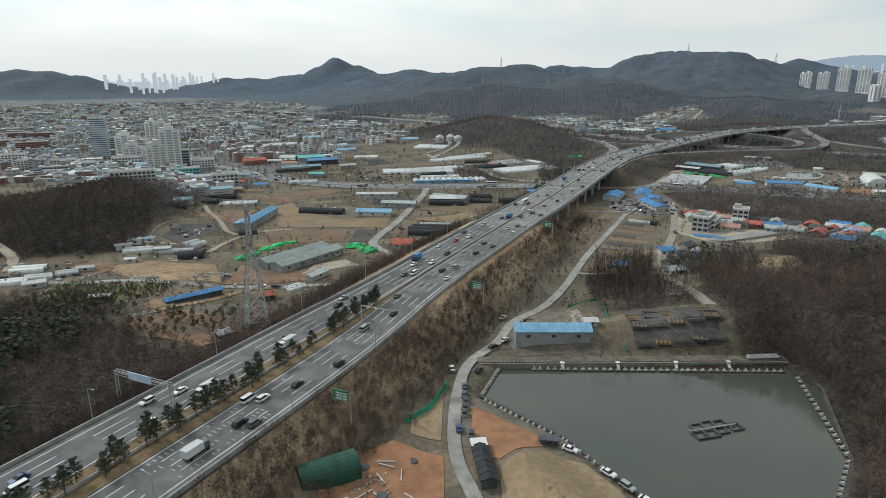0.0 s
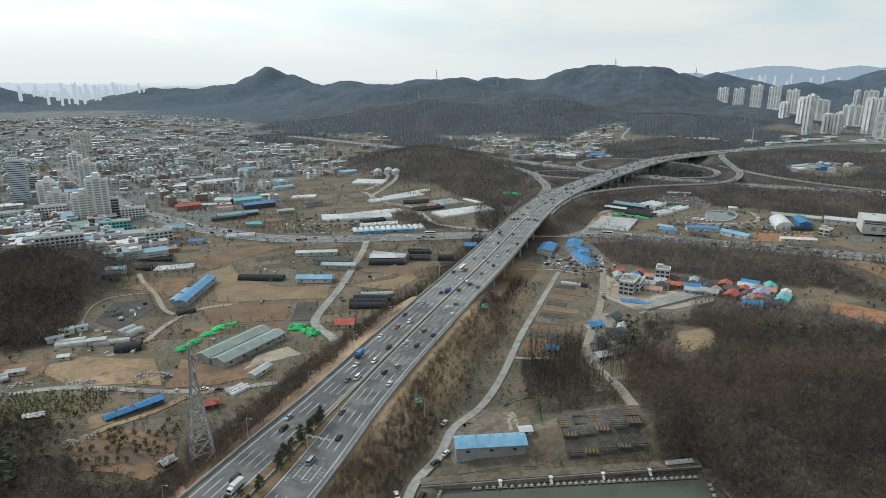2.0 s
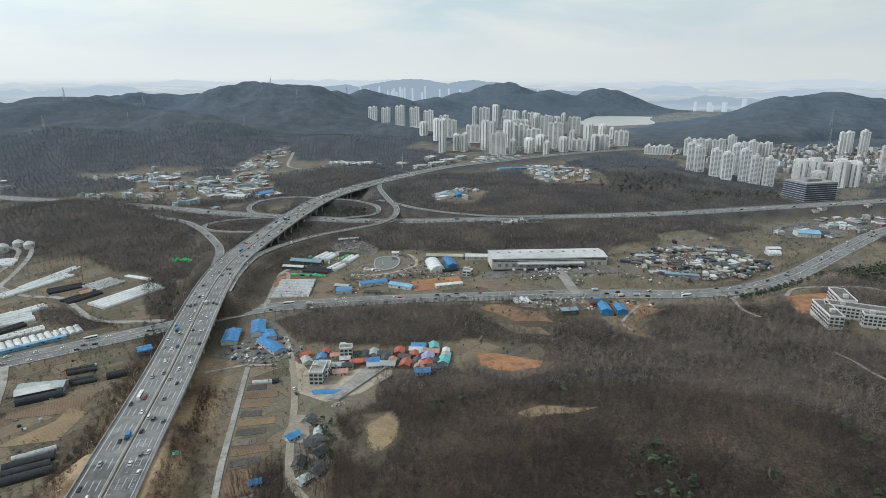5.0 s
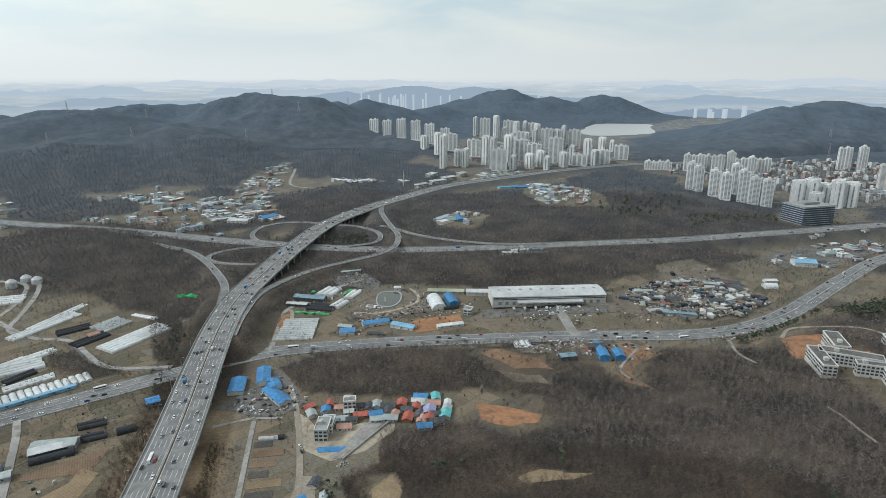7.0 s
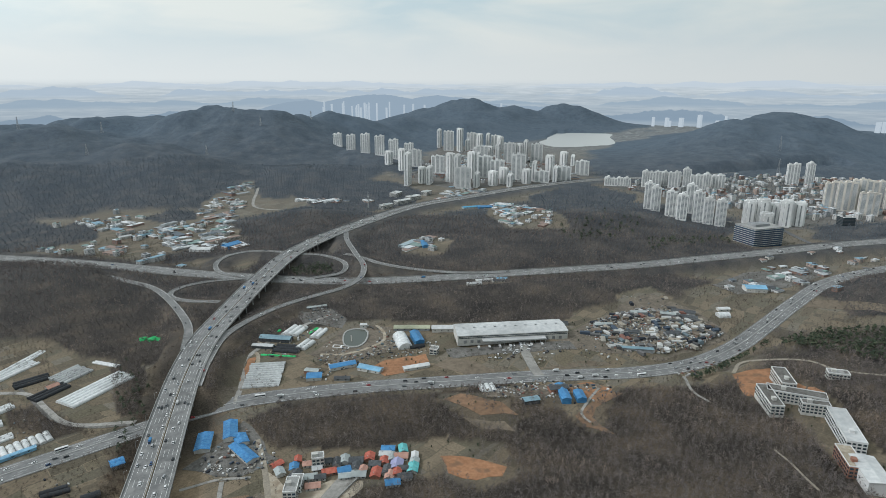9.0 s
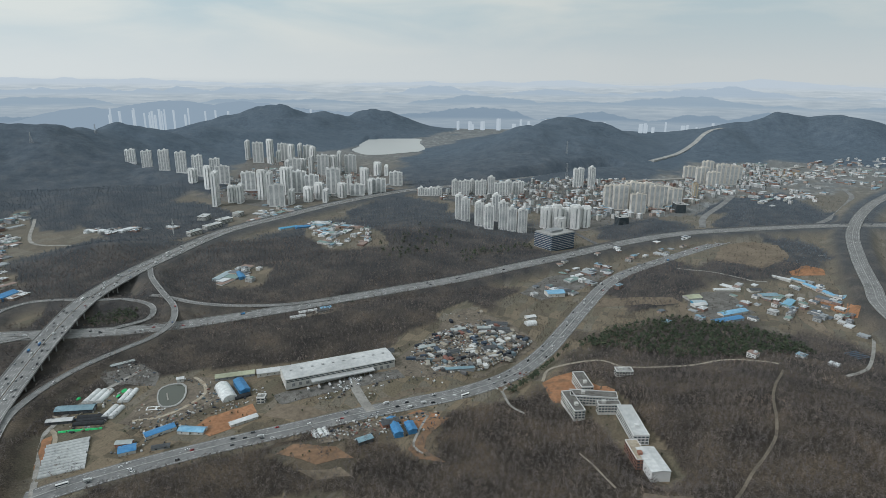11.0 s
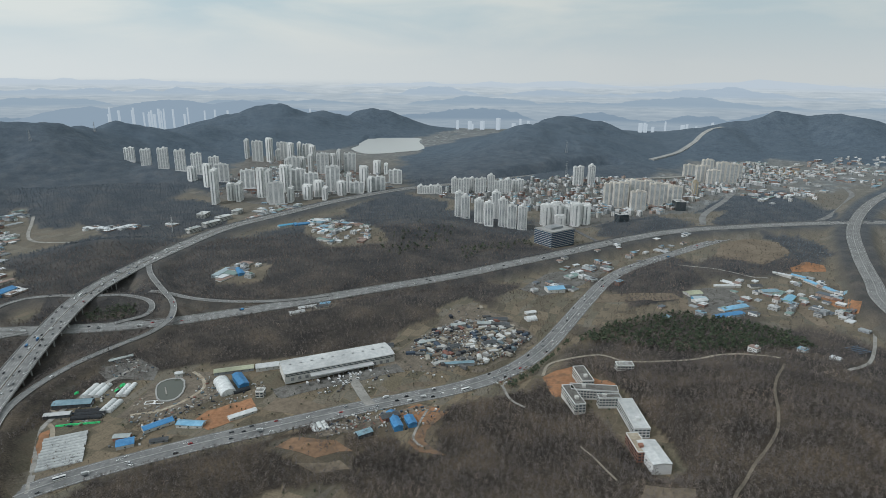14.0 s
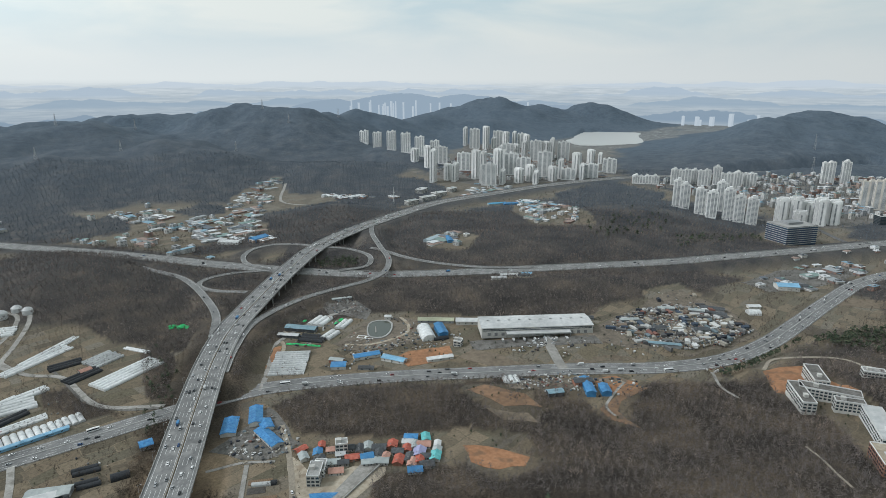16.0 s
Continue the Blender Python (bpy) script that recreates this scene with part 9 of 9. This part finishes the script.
FENCE_GREEN = grained("fence_green", (0.02, 0.20, 0.11), (0.04, 0.27, 0.15), 1.0, 0.8)
for (x0, y0), (x1, y1) in (((-12, 165), (-5, 175)), ((-5, 175), (1, 192))):
    for k in range(6):
        u, v = k / 6, (k + 1) / 6
        a, b = (x0 + (x1 - x0) * u, y0 + (y1 - y0) * u), (x0 + (x1 - x0) * v, y0 + (y1 - y0) * v)
        za, zb = ground(*a), ground(*b)
        part("panel", Soup().add([(*a, za - 0.2), (*b, zb - 0.2), (*b, zb + 1.8), (*a, za + 1.8), (a[0] + 0.8, a[1], za - 0.2), (b[0] + 0.8, b[1], zb - 0.2), (b[0] + 0.1, b[1], zb + 1.8), (a[0] + 0.1, a[1], za + 1.8)],
                                 [(0, 1, 2, 3), (7, 6, 5, 4), (3, 2, 6, 7), (0, 3, 7, 4), (1, 5, 6, 2)]).mesh("panel", FENCE_GREEN), fence)
for i in range(5):
    for j in range(3):
        x, y = 80 + i * 7.2, 220 + j * 7.6
        bed = thing("vegetable_bed", "narrow tilled vegetable bed of dark soil rows", "bed", "vegetable beds", at=pose(x, y, ground(x, y), 0, 0, -3 + 86 * ((i + j) % 2)))
        soil = Soup()
        for k in range(4):
            o = -2.4 + 1.6 * k
            soil.add([(-3.1, o - 0.7, -0.4), (3.1, o - 0.7, -0.4), (3.1, o + 0.7, -0.4), (-3.1, o + 0.7, -0.4), (-3.0, o - 0.25, 0.42), (3.0, o - 0.25, 0.42), (3.0, o + 0.25, 0.42), (-3.0, o + 0.25, 0.42)],
                     [(4, 5, 6, 7), (0, 1, 5, 4), (1, 2, 6, 5), (2, 3, 7, 6), (3, 0, 4, 7)])
        part("soil", soil.mesh("soil", (MULCH, PLOUGHED, DRY_GRASS, GRAVEL)[(2 * i + j) % 4]), bed)
        if (i * 3 + j) % 4 == 1:
            part("edging", rim(-3.4, -3.3, 3.4, 3.3, -0.4, 0.75, 0.16).mesh("edging", DARK_WALL), bed, "dark board edging")
for x0, y0, x1, y1 in ((72, 216, 70, 240), (70, 240, 74, 262), (58, 263, 72, 264)):
    net = thing("netting_fence", "low green netting along the vegetable plots", "fence", "netting fences", at=pose(x0, y0, 0))
    za, zb = ground(x0, y0), ground(x1, y1)
    part("net", Soup().beam((0, 0, za + 0.5), (x1 - x0, y1 - y0, zb + 0.5), 0.12, 0, 1.4).mesh("net", FENCE_GREEN), net)
    for u in (0, 0.5, 1):
        part("post", Soup().box(-0.06, -0.06, -0.5, 0.06, 0.06, 1.5).mesh("post", STEEL), net, at=pose((x1 - x0) * u, (y1 - y0) * u, za + (zb - za) * u))

# ---- drains and pipes on the dug earth ----
for k in range(7):
    x, y = -22 + rng.uniform(-5, 14), 126 + rng.uniform(-4, 20)
    p = thing("drain_pipe", "pale plastic drain pipe lying on orange earth", "pipe", "drain pipes", at=pose(x, y, ground(x, y) + 0.5, 0, 0, rng.uniform(0, 180)))
    part("tube", Soup().beam((-2.5, 0, 0), (2.5, 0, 0), 0.3).mesh("tube", PALE_ROOF), p)
for x, y in ((-16, 131), (-9, 146), (-22, 143)):
    ms = thing("manhole", "dark round manhole in orange earth", "manhole", "manholes", at=pose(x, y, ground(x, y)))
    part("ring", Soup().tube(0, 0, -0.5, 0.5, 1.5, 1.5, 16).mesh("ring", DARK_WALL), ms)


# ---- trees ----
BARK = many("bare_twigs", [(0.092, 0.075, 0.063), (0.109, 0.088, 0.074), (0.074, 0.063, 0.055), (0.135, 0.112, 0.094), (0.098, 0.083, 0.072), (0.091, 0.072, 0.059)], 0.95, 0.1, by_tree=1.0)
# next two: paler and bluer than BARK, distance haze painted into the twigs
HAZED_UPLAND = many("hazed_upland_twigs", [(0.139, 0.162, 0.189), (0.153, 0.176, 0.203), (0.128, 0.151, 0.177), (0.166, 0.188, 0.212)], 0.95, 0.1, by_tree=0.4)
HAZED_HILLSIDE = many("hazed_hillside_twigs", [(0.156, 0.140, 0.133), (0.178, 0.158, 0.150), (0.136, 0.125, 0.122), (0.200, 0.177, 0.165)], 0.95, 0.1, by_tree=0.6)
NEEDLES = many("pine_needles", [(0.055, 0.072, 0.046), (0.070, 0.088, 0.055), (0.045, 0.060, 0.042), (0.088, 0.103, 0.064)], 0.9, 0.15)
TRUNK = grained("pine_bark", (0.09, 0.065, 0.05), (0.14, 0.10, 0.075), 2.0, 0.95)
rs = np.random.RandomState(3)


def clearance(x, y, gap):
    """Where no road runs near."""
    ok = np.ones(x.shape, bool)
    for name, (line, half, piers, _) in ROADS.items():
        d, _z = near_line(x, y, line)
        ok &= d > half + (gap if half > 3 else 1.5) + (4.5 if name == "motorway" else 0)
    for pts, half, _m in TRACKS:
        d, _z = near_line(x, y, np.array([(a, b, 0) for a, b in pts], float))
        ok &= d > half + 1.5
    d, _z = near_line(x, y, np.array([(a, b, 0) for a, b in POND + POND[:1]], float))
    return ok & ~within(x, y, POND) & ~within(x, y, LAKE_SHORE) & (d > 4)


def in_plots(x, y):
    out = np.zeros(x.shape, bool)
    for ring in PLOTS:
        out |= within(x, y, ring)
    return out


def candidates(x0, x1, y0, y1, spacing):
    gx, gy = np.meshgrid(np.arange(x0, x1, spacing), np.arange(y0, y1, spacing))
    gx = gx.ravel() + rs.uniform(-0.48, 0.48, gx.size) * spacing
    gy = gy.ravel() + rs.uniform(-0.48, 0.48, gy.size) * spacing
    return gx, gy


def bare_wood(name, x, y, height, twigs, width, label, mat=None, girth=1.0):
    """Leafless trees: a stem and fine twigs, each a thin blade, that reach up and out to an oval crown."""
    z = terrain(x, y, 4.0)
    n = len(x)
    h = height * rs.uniform(0.72, 1.2, n)
    k = twigs
    T = np.repeat(np.arange(n), k)
    wide = (rs.uniform(0.36, 0.56, n) * h * girth)[T]
    az = rs.uniform(0, 2 * np.pi, n * k)
    up = rs.uniform(-0.7, 1.0, n * k)
    out = np.sqrt(1 - up * up) * rs.uniform(0.45, 1.0, n * k)
    lean = rs.normal(0, 0.06, (n, 2)) * h[:, None]
    tip = np.stack([x[T] + wide * out * np.cos(az) + lean[T, 0], y[T] + wide * out * np.sin(az) + lean[T, 1], z[T] + h[T] * (0.62 + 0.38 * up)], 1)
    root = np.clip(0.62 + 0.38 * up - rs.uniform(0.02, 0.28, n * k), 0.18, 0.85)
    inner = rs.uniform(0.05, 0.55, n * k)
    b = np.stack([x[T] + wide * out * inner * np.cos(az) + lean[T, 0] * root, y[T] + wide * out * inner * np.sin(az) + lean[T, 1] * root, z[T] + h[T] * root], 1)
    d = tip - b
    d /= np.linalg.norm(d, axis=1)[:, None] + 1e-9
    w = np.cross(d, rs.normal(size=(n * k, 3)))
    w /= np.linalg.norm(w, axis=1)[:, None] + 1e-9
    w *= (width * rs.uniform(0.6, 1.5, n * k))[:, None]
    v1 = np.stack([b - w, b + w, tip], 1).reshape(-1, 3)
    # stems: two crossed blades
    base = np.stack([x, y, z - 0.5], 1)
    top = np.stack([x + rs.normal(0, 0.4, n), y + rs.normal(0, 0.4, n), z + h * 0.8], 1)
    r = (0.008 * h + width * 0.15)[:, None]
    vs = []
    for e in ((1, 0, 0), (0, 1, 0)):
        e = np.array(e)
        vs.append(np.stack([base - e * r, base + e * r, top], 1).reshape(-1, 3))
    v = np.vstack([v1] + vs)
    f = np.arange(len(v)).reshape(-1, 3)
    me = bpy.data.meshes.new(name)
    me.vertices.add(len(v))
    me.vertices.foreach_set("co", v.ravel())
    me.loops.add(f.size)
    me.loops.foreach_set("vertex_index", f.ravel())
    me.polygons.add(len(f))
    me.polygons.foreach_set("loop_start", np.arange(0, f.size, 3))
    me.update(calc_edges=True)
    me.materials.append(mat or BARK)
    own = np.clip(0.47 + 0.17 * rs.normal(size=n) + 0.22 * roll(x * 5.0, y * 5.0), 0, 1)
    at = me.attributes.new("tree_tone", "FLOAT", "POINT")
    at.data.foreach_set("value", np.repeat(np.r_[np.repeat(own, k), own, own], 3).astype(np.float32))
    return single(name, me, label, "trees", kind="stuff")


def plant(name, box, spacing, height, twigs, width, label, r0, r1, gap=3.0, mat=None):
    x, y = candidates(*box, spacing)
    r = np.hypot(x, y)
    az = np.degrees(np.arctan2(x, y))
    ok = (r >= r0) & (r < r1) & (az > -50) & (az < 103)
    x, y = x[ok], y[ok]
    w = wooded(x, y)
    ok = (w > rs.uniform(0.15, 0.85, len(x))) & clearance(x, y, gap)
    return bare_wood(name, x[ok], y[ok], height, twigs, width, label, mat)


plant("near_wood", (-330, 560, -120, 520), 4.1, 8.5, 50, 0.062, "leafless grey-brown wood on slopes near the pond", 60, 420)
plant("pond_wood", (108, 300, 60, 260), 3.4, 9.0, 36, 0.06, "dense dark leafless wood above the pond", 60, 330)
plant("middle_wood", (-500, 800, -220, 800), 5.3, 9.0, 24, 0.16, "leafless grey-brown wood on low hills", 420, 800, mat=HAZED_HILLSIDE)
plant("hill_wood", (-600, 1500, -400, 1500), 7.2, 8.0, 15, 0.34, "leafless grey-brown wood on hills", 800, 1500, mat=HAZED_HILLSIDE)
plant("mountain_wood", (-1000, 2600, -600, 2600), 11.5, 7.0, 8, 0.75, "leafless wood on the far hills, haze grey in its colour", 1500, 2300, mat=HAZED_UPLAND)


x, y = candidates(-400, -195, 345, 600, 3.6)
ok = within(x, y, WOODS_NEAR[0]) & clearance(x, y, 1.0)
bare_wood("dark_hill_wood", x[ok], y[ok], 9.5, 30, 0.12, "dense dark leafless wood on the low western hill")


def bushes(name, line_name, lo, hi, n, y0, y1, height, label):
    """Leafless scrub strung along a road's bank."""
    ln = ROADS[line_name][0]
    ln = ln[(ln[:, 1] > y0) & (ln[:, 1] < y1)]
    i = rs.randint(0, len(ln), n)
    s = sides(ln)[i]
    o = rs.uniform(lo, hi, n)
    x, y = ln[i, 0] + s[:, 0] * o + rs.uniform(-5, 5, n), ln[i, 1] + s[:, 1] * o + rs.uniform(-5, 5, n)
    ok = clearance(x, y, 1.0)
    return bare_wood(name, x[ok], y[ok], height, 38, 0.05, label)


bushes("bank_scrub", "motorway", 23.5, 32, 2000, 60, 470, 4.4, "dense leafless scrub beside the motorway's eastern parapet")
bushes("bank_scrub", "motorway", 30, 44, 1700, 40, 275, 3.8, "thick leafless scrub on the motorway's eastern bank")
bushes("bank_scrub", "motorway", 32, 48, 420, 275, 470, 3.2, "leafless scrub on the motorway's eastern bank")
bushes("bank_scrub", "motorway", -44, -24, 2500, 60, 620, 6.0, "leafless trees below the motorway's western bank")
bushes("roadside_trees", "arterial_road", -19, -16, 260, 300, 1240, 6.0, "row of leafless trees along the main road")
bushes("roadside_trees", "arterial_road", 16, 20, 260, 300, 1240, 6.0, "row of leafless trees along the main road")
bushes("interchange_trees", "crossing_motorway", -60, -20, 700, 600, 1350, 7.0, "leafless trees round the interchange")
bushes("interchange_trees", "crossing_motorway", 20, 60, 700, 600, 1350, 7.0, "leafless trees round the interchange")
# scrub in clumps over all open land
x, y = candidates(-700, 1700, 240, 1500, 6.2)
r_ = np.hypot(x, y)
az_ = np.degrees(np.arctan2(x, y))
ok = (r_ > 260) & (r_ < 1600) & ~in_plots(x, y) & (az_ > -46) & (az_ < 95) & (wooded(x, y) < 0.3) & (roll(x * 4.1 + 300, y * 4.1) > np.where(x < 120, 0.13, 0.2)) & (rs.uniform(size=len(x)) < 0.95)
x, y = x[ok], y[ok]
ok = clearance(x, y, 2)
bare_wood("open_scrub", x[ok], y[ok], 5.0, 14, 0.16, "leafless scrub in clumps between fields")
x, y = candidates(-1400, -150, 560, 1900, 15)
ok = (rs.uniform(size=len(x)) < 0.5) & (np.degrees(np.arctan2(x, y)) > -46)
bare_wood("town_trees", x[ok], y[ok], 7.0, 16, 0.3, "leafless trees between the town's houses")
x, y = candidates(880, 2500, -150, 1250, 12)
ok = (rs.uniform(size=len(x)) < 0.5) & (wooded(x, y) < 0.3) & (np.degrees(np.arctan2(x, y)) < 96)
x, y = x[ok], y[ok]
ok = clearance(x, y, 5)
bare_wood("eastern_trees", x[ok], y[ok], 5.5, 14, 0.22, "leafless trees between eastern fields and houses")
x, y = candidates(280, 480, 440, 600, 3.2)
d_, _z = near_line(x, y, ROADS["arterial_road"][0])
ok = (d_ > 15.5) & (d_ < 19) & (y < 590 - 0.62 * (x - 240)) & (rs.uniform(size=len(x)) < 0.35)
bare_wood("roadside_bushes", x[ok], y[ok], 3.2, 60, 0.16, "round dark green bushes along the main road", NEEDLES)
# scrub and weeds along the tracks
hx, hy = [], []
for pts, half, _m in TRACKS:
    if half < 5:
        ln = smooth_line([(a, b, 0) for a, b in pts], 2.6)
        sd = sides(ln)
        for sgn in (1, -1):
            keep = (rs.uniform(size=len(ln)) < 0.5) & (roll(ln[:, 0] * 7 + 90 * sgn, ln[:, 1] * 7) > 0.05)
            off = sgn * (half + rs.uniform(1.8, 4.5, len(ln)))
            hx.append((ln[:, 0] + sd[:, 0] * off)[keep])
            hy.append((ln[:, 1] + sd[:, 1] * off)[keep])
hx, hy = np.concatenate(hx), np.concatenate(hy)
ok = clearance(hx, hy, 1.0) & (np.hypot(hx, hy) < 1500)
bare_wood("hedge_scrub", hx[ok], hy[ok], 3.4, 16, 0.10, "ragged leafless scrub beside farm tracks")
# tall slim poplars in a plantation below the old houses
x, y = candidates(72, 150, 258, 335, 2.9)
ok = within(x, y, [(88, 338), (104, 328), (146, 322), (150, 268), (120, 254), (76, 266), (80, 300)]) & clearance(x, y, 1.0)
bare_wood("poplar_stand", x[ok], y[ok], 12.5, 30, 0.055, "close stand of tall slim leafless poplars", girth=0.32)
# rows of low olive shrubs in the nursery
NURSERY = many("nursery_leaves", [(0.085, 0.095, 0.040), (0.110, 0.115, 0.055), (0.065, 0.075, 0.035), (0.13, 0.12, 0.06)], 0.9, 0.15)
nx, ny = np.meshgrid(np.arange(-200, -140, 1.5), np.arange(281, 306, 3.4))
nx, ny = nx.ravel() + rs.uniform(-0.4, 0.4, nx.size), ny.ravel() + rs.uniform(-0.5, 0.5, nx.size)
ok = rs.uniform(size=nx.size) < 0.8
bare_wood("nursery_shrubs", nx[ok], ny[ok], 2.3, 34, 0.16, "rows of low olive-green nursery shrubs", NURSERY)
x, y = candidates(-330, 120, 280, 640, 26)
ok = clearance(x, y, 3) & ~in_plots(x, y) & (rs.uniform(size=len(x)) < 0.3)
x2, y2 = candidates(290, 860, 100, 720, 17)
ok2 = clearance(x2, y2, 3) & (rs.uniform(size=len(x2)) < 0.3) & (wooded(x2, y2) < 0.5) & (np.hypot(x2 - 404, y2 - 668) > 36)
x, y = np.r_[x[ok], x2[ok2]], np.r_[y[ok], y2[ok2]]
bare_wood("evergreen_bushes", x, y, 3.6, 60, 0.16, "dull green garden bushes between sheds and fields", NEEDLES)
# olive and rust-coloured bushes along the wood's upper edge
x, y = candidates(-205, -95, 224, 282, 4.2)
ok = within(x, y, [(-205, 280), (-150, 281), (-142, 262), (-126, 262), (-96, 272), (-92, 245), (-125, 226), (-200, 250)]) & clearance(x, y, 1.0) & (rs.uniform(size=len(x)) < 0.45)
bare_wood("edge_bushes", x[ok], y[ok], 3.6, 70, 0.15, "olive-green bushes at the wood's edge", NURSERY, girth=1.2)
# loose field trees
x, y = candidates(-420, 760, 260, 1000, 30)
ok = clearance(x, y, 4) & ~in_plots(x, y) & (rs.uniform(size=len(x)) < 0.45) & (wooded(x, y) < 0.3)
bare_wood("field_trees", x[ok], y[ok], 6.5, 22, 0.12, "single leafless trees between fields and sheds")


def pine_meshes(seed):
    r = np.random.RandomState(seed)
    s = Soup()
    h = 6.0
    s.tube(0, 0, -0.5, h * 0.8, 0.16, 0.06, 6)
    crown = Soup()
    boughs = []
    for k in range(17):
        z = h * (0.34 + 0.64 * (k + r.uniform(0, 1)) / 17)
        rad = (1.0 - (z / h) ** 2.2) * 2.0 + 0.15
        a = k * 2.4 + r.uniform(-0.5, 0.5)
        boughs.append((Vector((math.cos(a) * rad * 0.72, math.sin(a) * rad * 0.72, z)), 0.45 + 0.28 * rad))
    for c0, size in boughs:
        s.beam((0, 0, c0.z - 0.35), c0, 0.07)
        for k in range(13):
            c = c0 + Vector((r.normal(0, 0.42), r.normal(0, 0.42), r.normal(0, 0.2))) * size
            for _ in range(3):
                d = Vector((r.normal(), r.normal(), abs(r.normal()) * 0.7)).normalized() * r.uniform(0.25, 0.55)
                e = Vector(r.normal(size=3)).normalized() * 0.14
                crown.add([c - e, c + d, c + e, c - d * 0.4], [(0, 1, 2, 3)])
    return s.mesh("trunk", TRUNK), crown.mesh("crown", NEEDLES)


PINES = [pine_meshes(k) for k in range(4)]


def pine(x, y, z, scale, label, group):
    tm, cm = PINES[rng.randrange(4)]
    t = thing("pine_tree", label, "tree", group, at=pose(x, y, z, 0, 0, rng.uniform(0, 360)) @ Matrix.Scale(scale, 4))
    part("trunk", tm, t)
    part("crown", cm, t)
    return t


ml = ROADS["motorway"][0]
ml = ml[(ml[:, 1] > 20) & (ml[:, 1] < 250)]
for p, a in along(ml, 2.3):
    if rng.random() < 0.9 and spread(np.array([p]))[0] > 2.4 and not 196 < p[1] < 205:
        w = spread(np.array([p]))[0] - 1.6
        o = rng.uniform(-w, w)
        pine(p[0] + o, p[1], 13.0, rng.uniform(0.75, 1.35), "dark green pine on the motorway's central verge", "verge pines")


def pine_wood(name, x, y, scale, label):
    z = terrain(x, y, 4.0)
    tr, cr = Soup(), Soup()
    for a, b, c in zip(x, y, z):
        h = scale * rng.uniform(0.75, 1.3)
        tr.tube(a, b, c - 1, c + h * 0.6, 0.03 * h, 0.015 * h, 4)
        for k in range(26):
            u = rng.uniform(0.32, 1.0)
            q = (1.02 - u ** 2.5) * 0.40 * h + 0.2
            an = rng.uniform(0, 6.28)
            p = Vector((a + math.cos(an) * q * rng.random() ** 0.5, b + math.sin(an) * q * rng.random() ** 0.5, c + u * h))
            d = Vector((rng.gauss(0, 1), rng.gauss(0, 1), rng.gauss(0, 0.5))) * 0.13 * h
            e = Vector((rng.gauss(0, 1), rng.gauss(0, 1), rng.gauss(0, 0.5))) * 0.09 * h
            cr.add([p - e, p + d, p + e, p - d], [(0, 1, 2, 3)])
    t = thing(name, label, "trees", kind="stuff")
    tagged(part("trunks", tr.mesh("trunks", TRUNK), t), kind="stuff")
    tagged(part("crowns", cr.mesh("crowns", NEEDLES), t), kind="stuff")


PINE_STANDS = [
    ("pine_wood", [(820, 296), (928, 262), (1034, 204), (1056, 100), (1028, 17), (958, -22), (872, 77), (829, 143), (842, 225)], 7.6, 0.72, 9, "dark green pine wood beside the main road"),
    ("pine_hedge", [(640, 312), (700, 306), (800, 300), (830, 310), (830, 300), (700, 296), (640, 302)], 5.0, 0.95, 7, "dark green pine hedge along the main road"),
    ("loop_pines", [(480, 1010), (530, 1000), (545, 965), (520, 930), (480, 945), (462, 975)], 9.0, 0.85, 9, "dark green pines inside the interchange loop"),
    ("slope_pines", [(-300, 250), (-190, 250), (-130, 160), (-130, 60), (-330, 60)], 6.0, 0.62, 8, "dark green pines among bare trees"),
    ("wood_pines", [(140, 130), (260, 120), (300, 60), (180, 20), (120, 60)], 11, 0.28, 8, "dark green pines among bare trees"),
]
PINE_STANDS += [
    ("bank_pines", [(88, 560), (130, 640), (150, 700), (140, 720), (110, 660), (75, 570)], 8, 0.4, 5.5, "dark green pines at the motorway's foot"),
    ("wood_pines", [(300, 120), (420, 130), (460, 60), (340, 30)], 13, 0.22, 8, "dark green pines among bare trees"),
    ("wood_pines", [(229, 158), (259, 178), (281, 179), (276, 158), (261, 137), (239, 135), (224, 146)], 6.5, 0.6, 8, "dark green pines among bare trees"),
    ("wood_pines", [(285, 270), (300, 280), (315, 269), (298, 252)], 7, 0.5, 8, "dark green pines among bare trees"),
    ("wood_pines", [(222, 318), (240, 330), (262, 318), (240, 304)], 8, 0.5, 8, "dark green pines among bare trees"),
    ("hill_pines", [(980, 760), (1160, 720), (1300, 780), (1250, 860), (1100, 900)], 16, 0.35, 10, "dark green pines on the low hill"),
]
PINE_STANDS += [
    ("hill_pines", [(1100, 640), (1300, 560), (1320, 600), (1130, 690)], 13, 0.5, 10, "dark green pines below the towers"),
    ("bank_pines", [(126, 781), (150, 795), (150, 729), (124, 660), (108, 662)], 8, 0.35, 6, "dark green pines at the motorway's foot"),
    ("slope_pines", [(-182, 250), (-160, 248), (-145, 230), (-150, 204), (-178, 212)], 4.6, 0.6, 7, "dark green pines among bare trees"),
    ("garden_conifers", [(-117, 254), (-111, 254), (-111, 248), (-117, 248)], 2.6, 0.4, 4, "small dark green conifers on dug earth"),
    ("farm_pines", [(-240, 365), (-215, 372), (-205, 350), (-230, 340)], 8, 0.4, 5, "dark green garden trees between sheds"),
    ("hamlet_pines", [(136, 292), (148, 312), (168, 350), (160, 374), (152, 352), (147, 328)], 6, 0.5, 7, "dark green garden pines round old houses"),
]
for name, ring, sp, keep, sc, label in PINE_STANDS:
    pts = scattered([ring], sp, keep)
    pine_wood(name, np.array([p[0] for p in pts]), np.array([p[1] for p in pts]), sc, label)
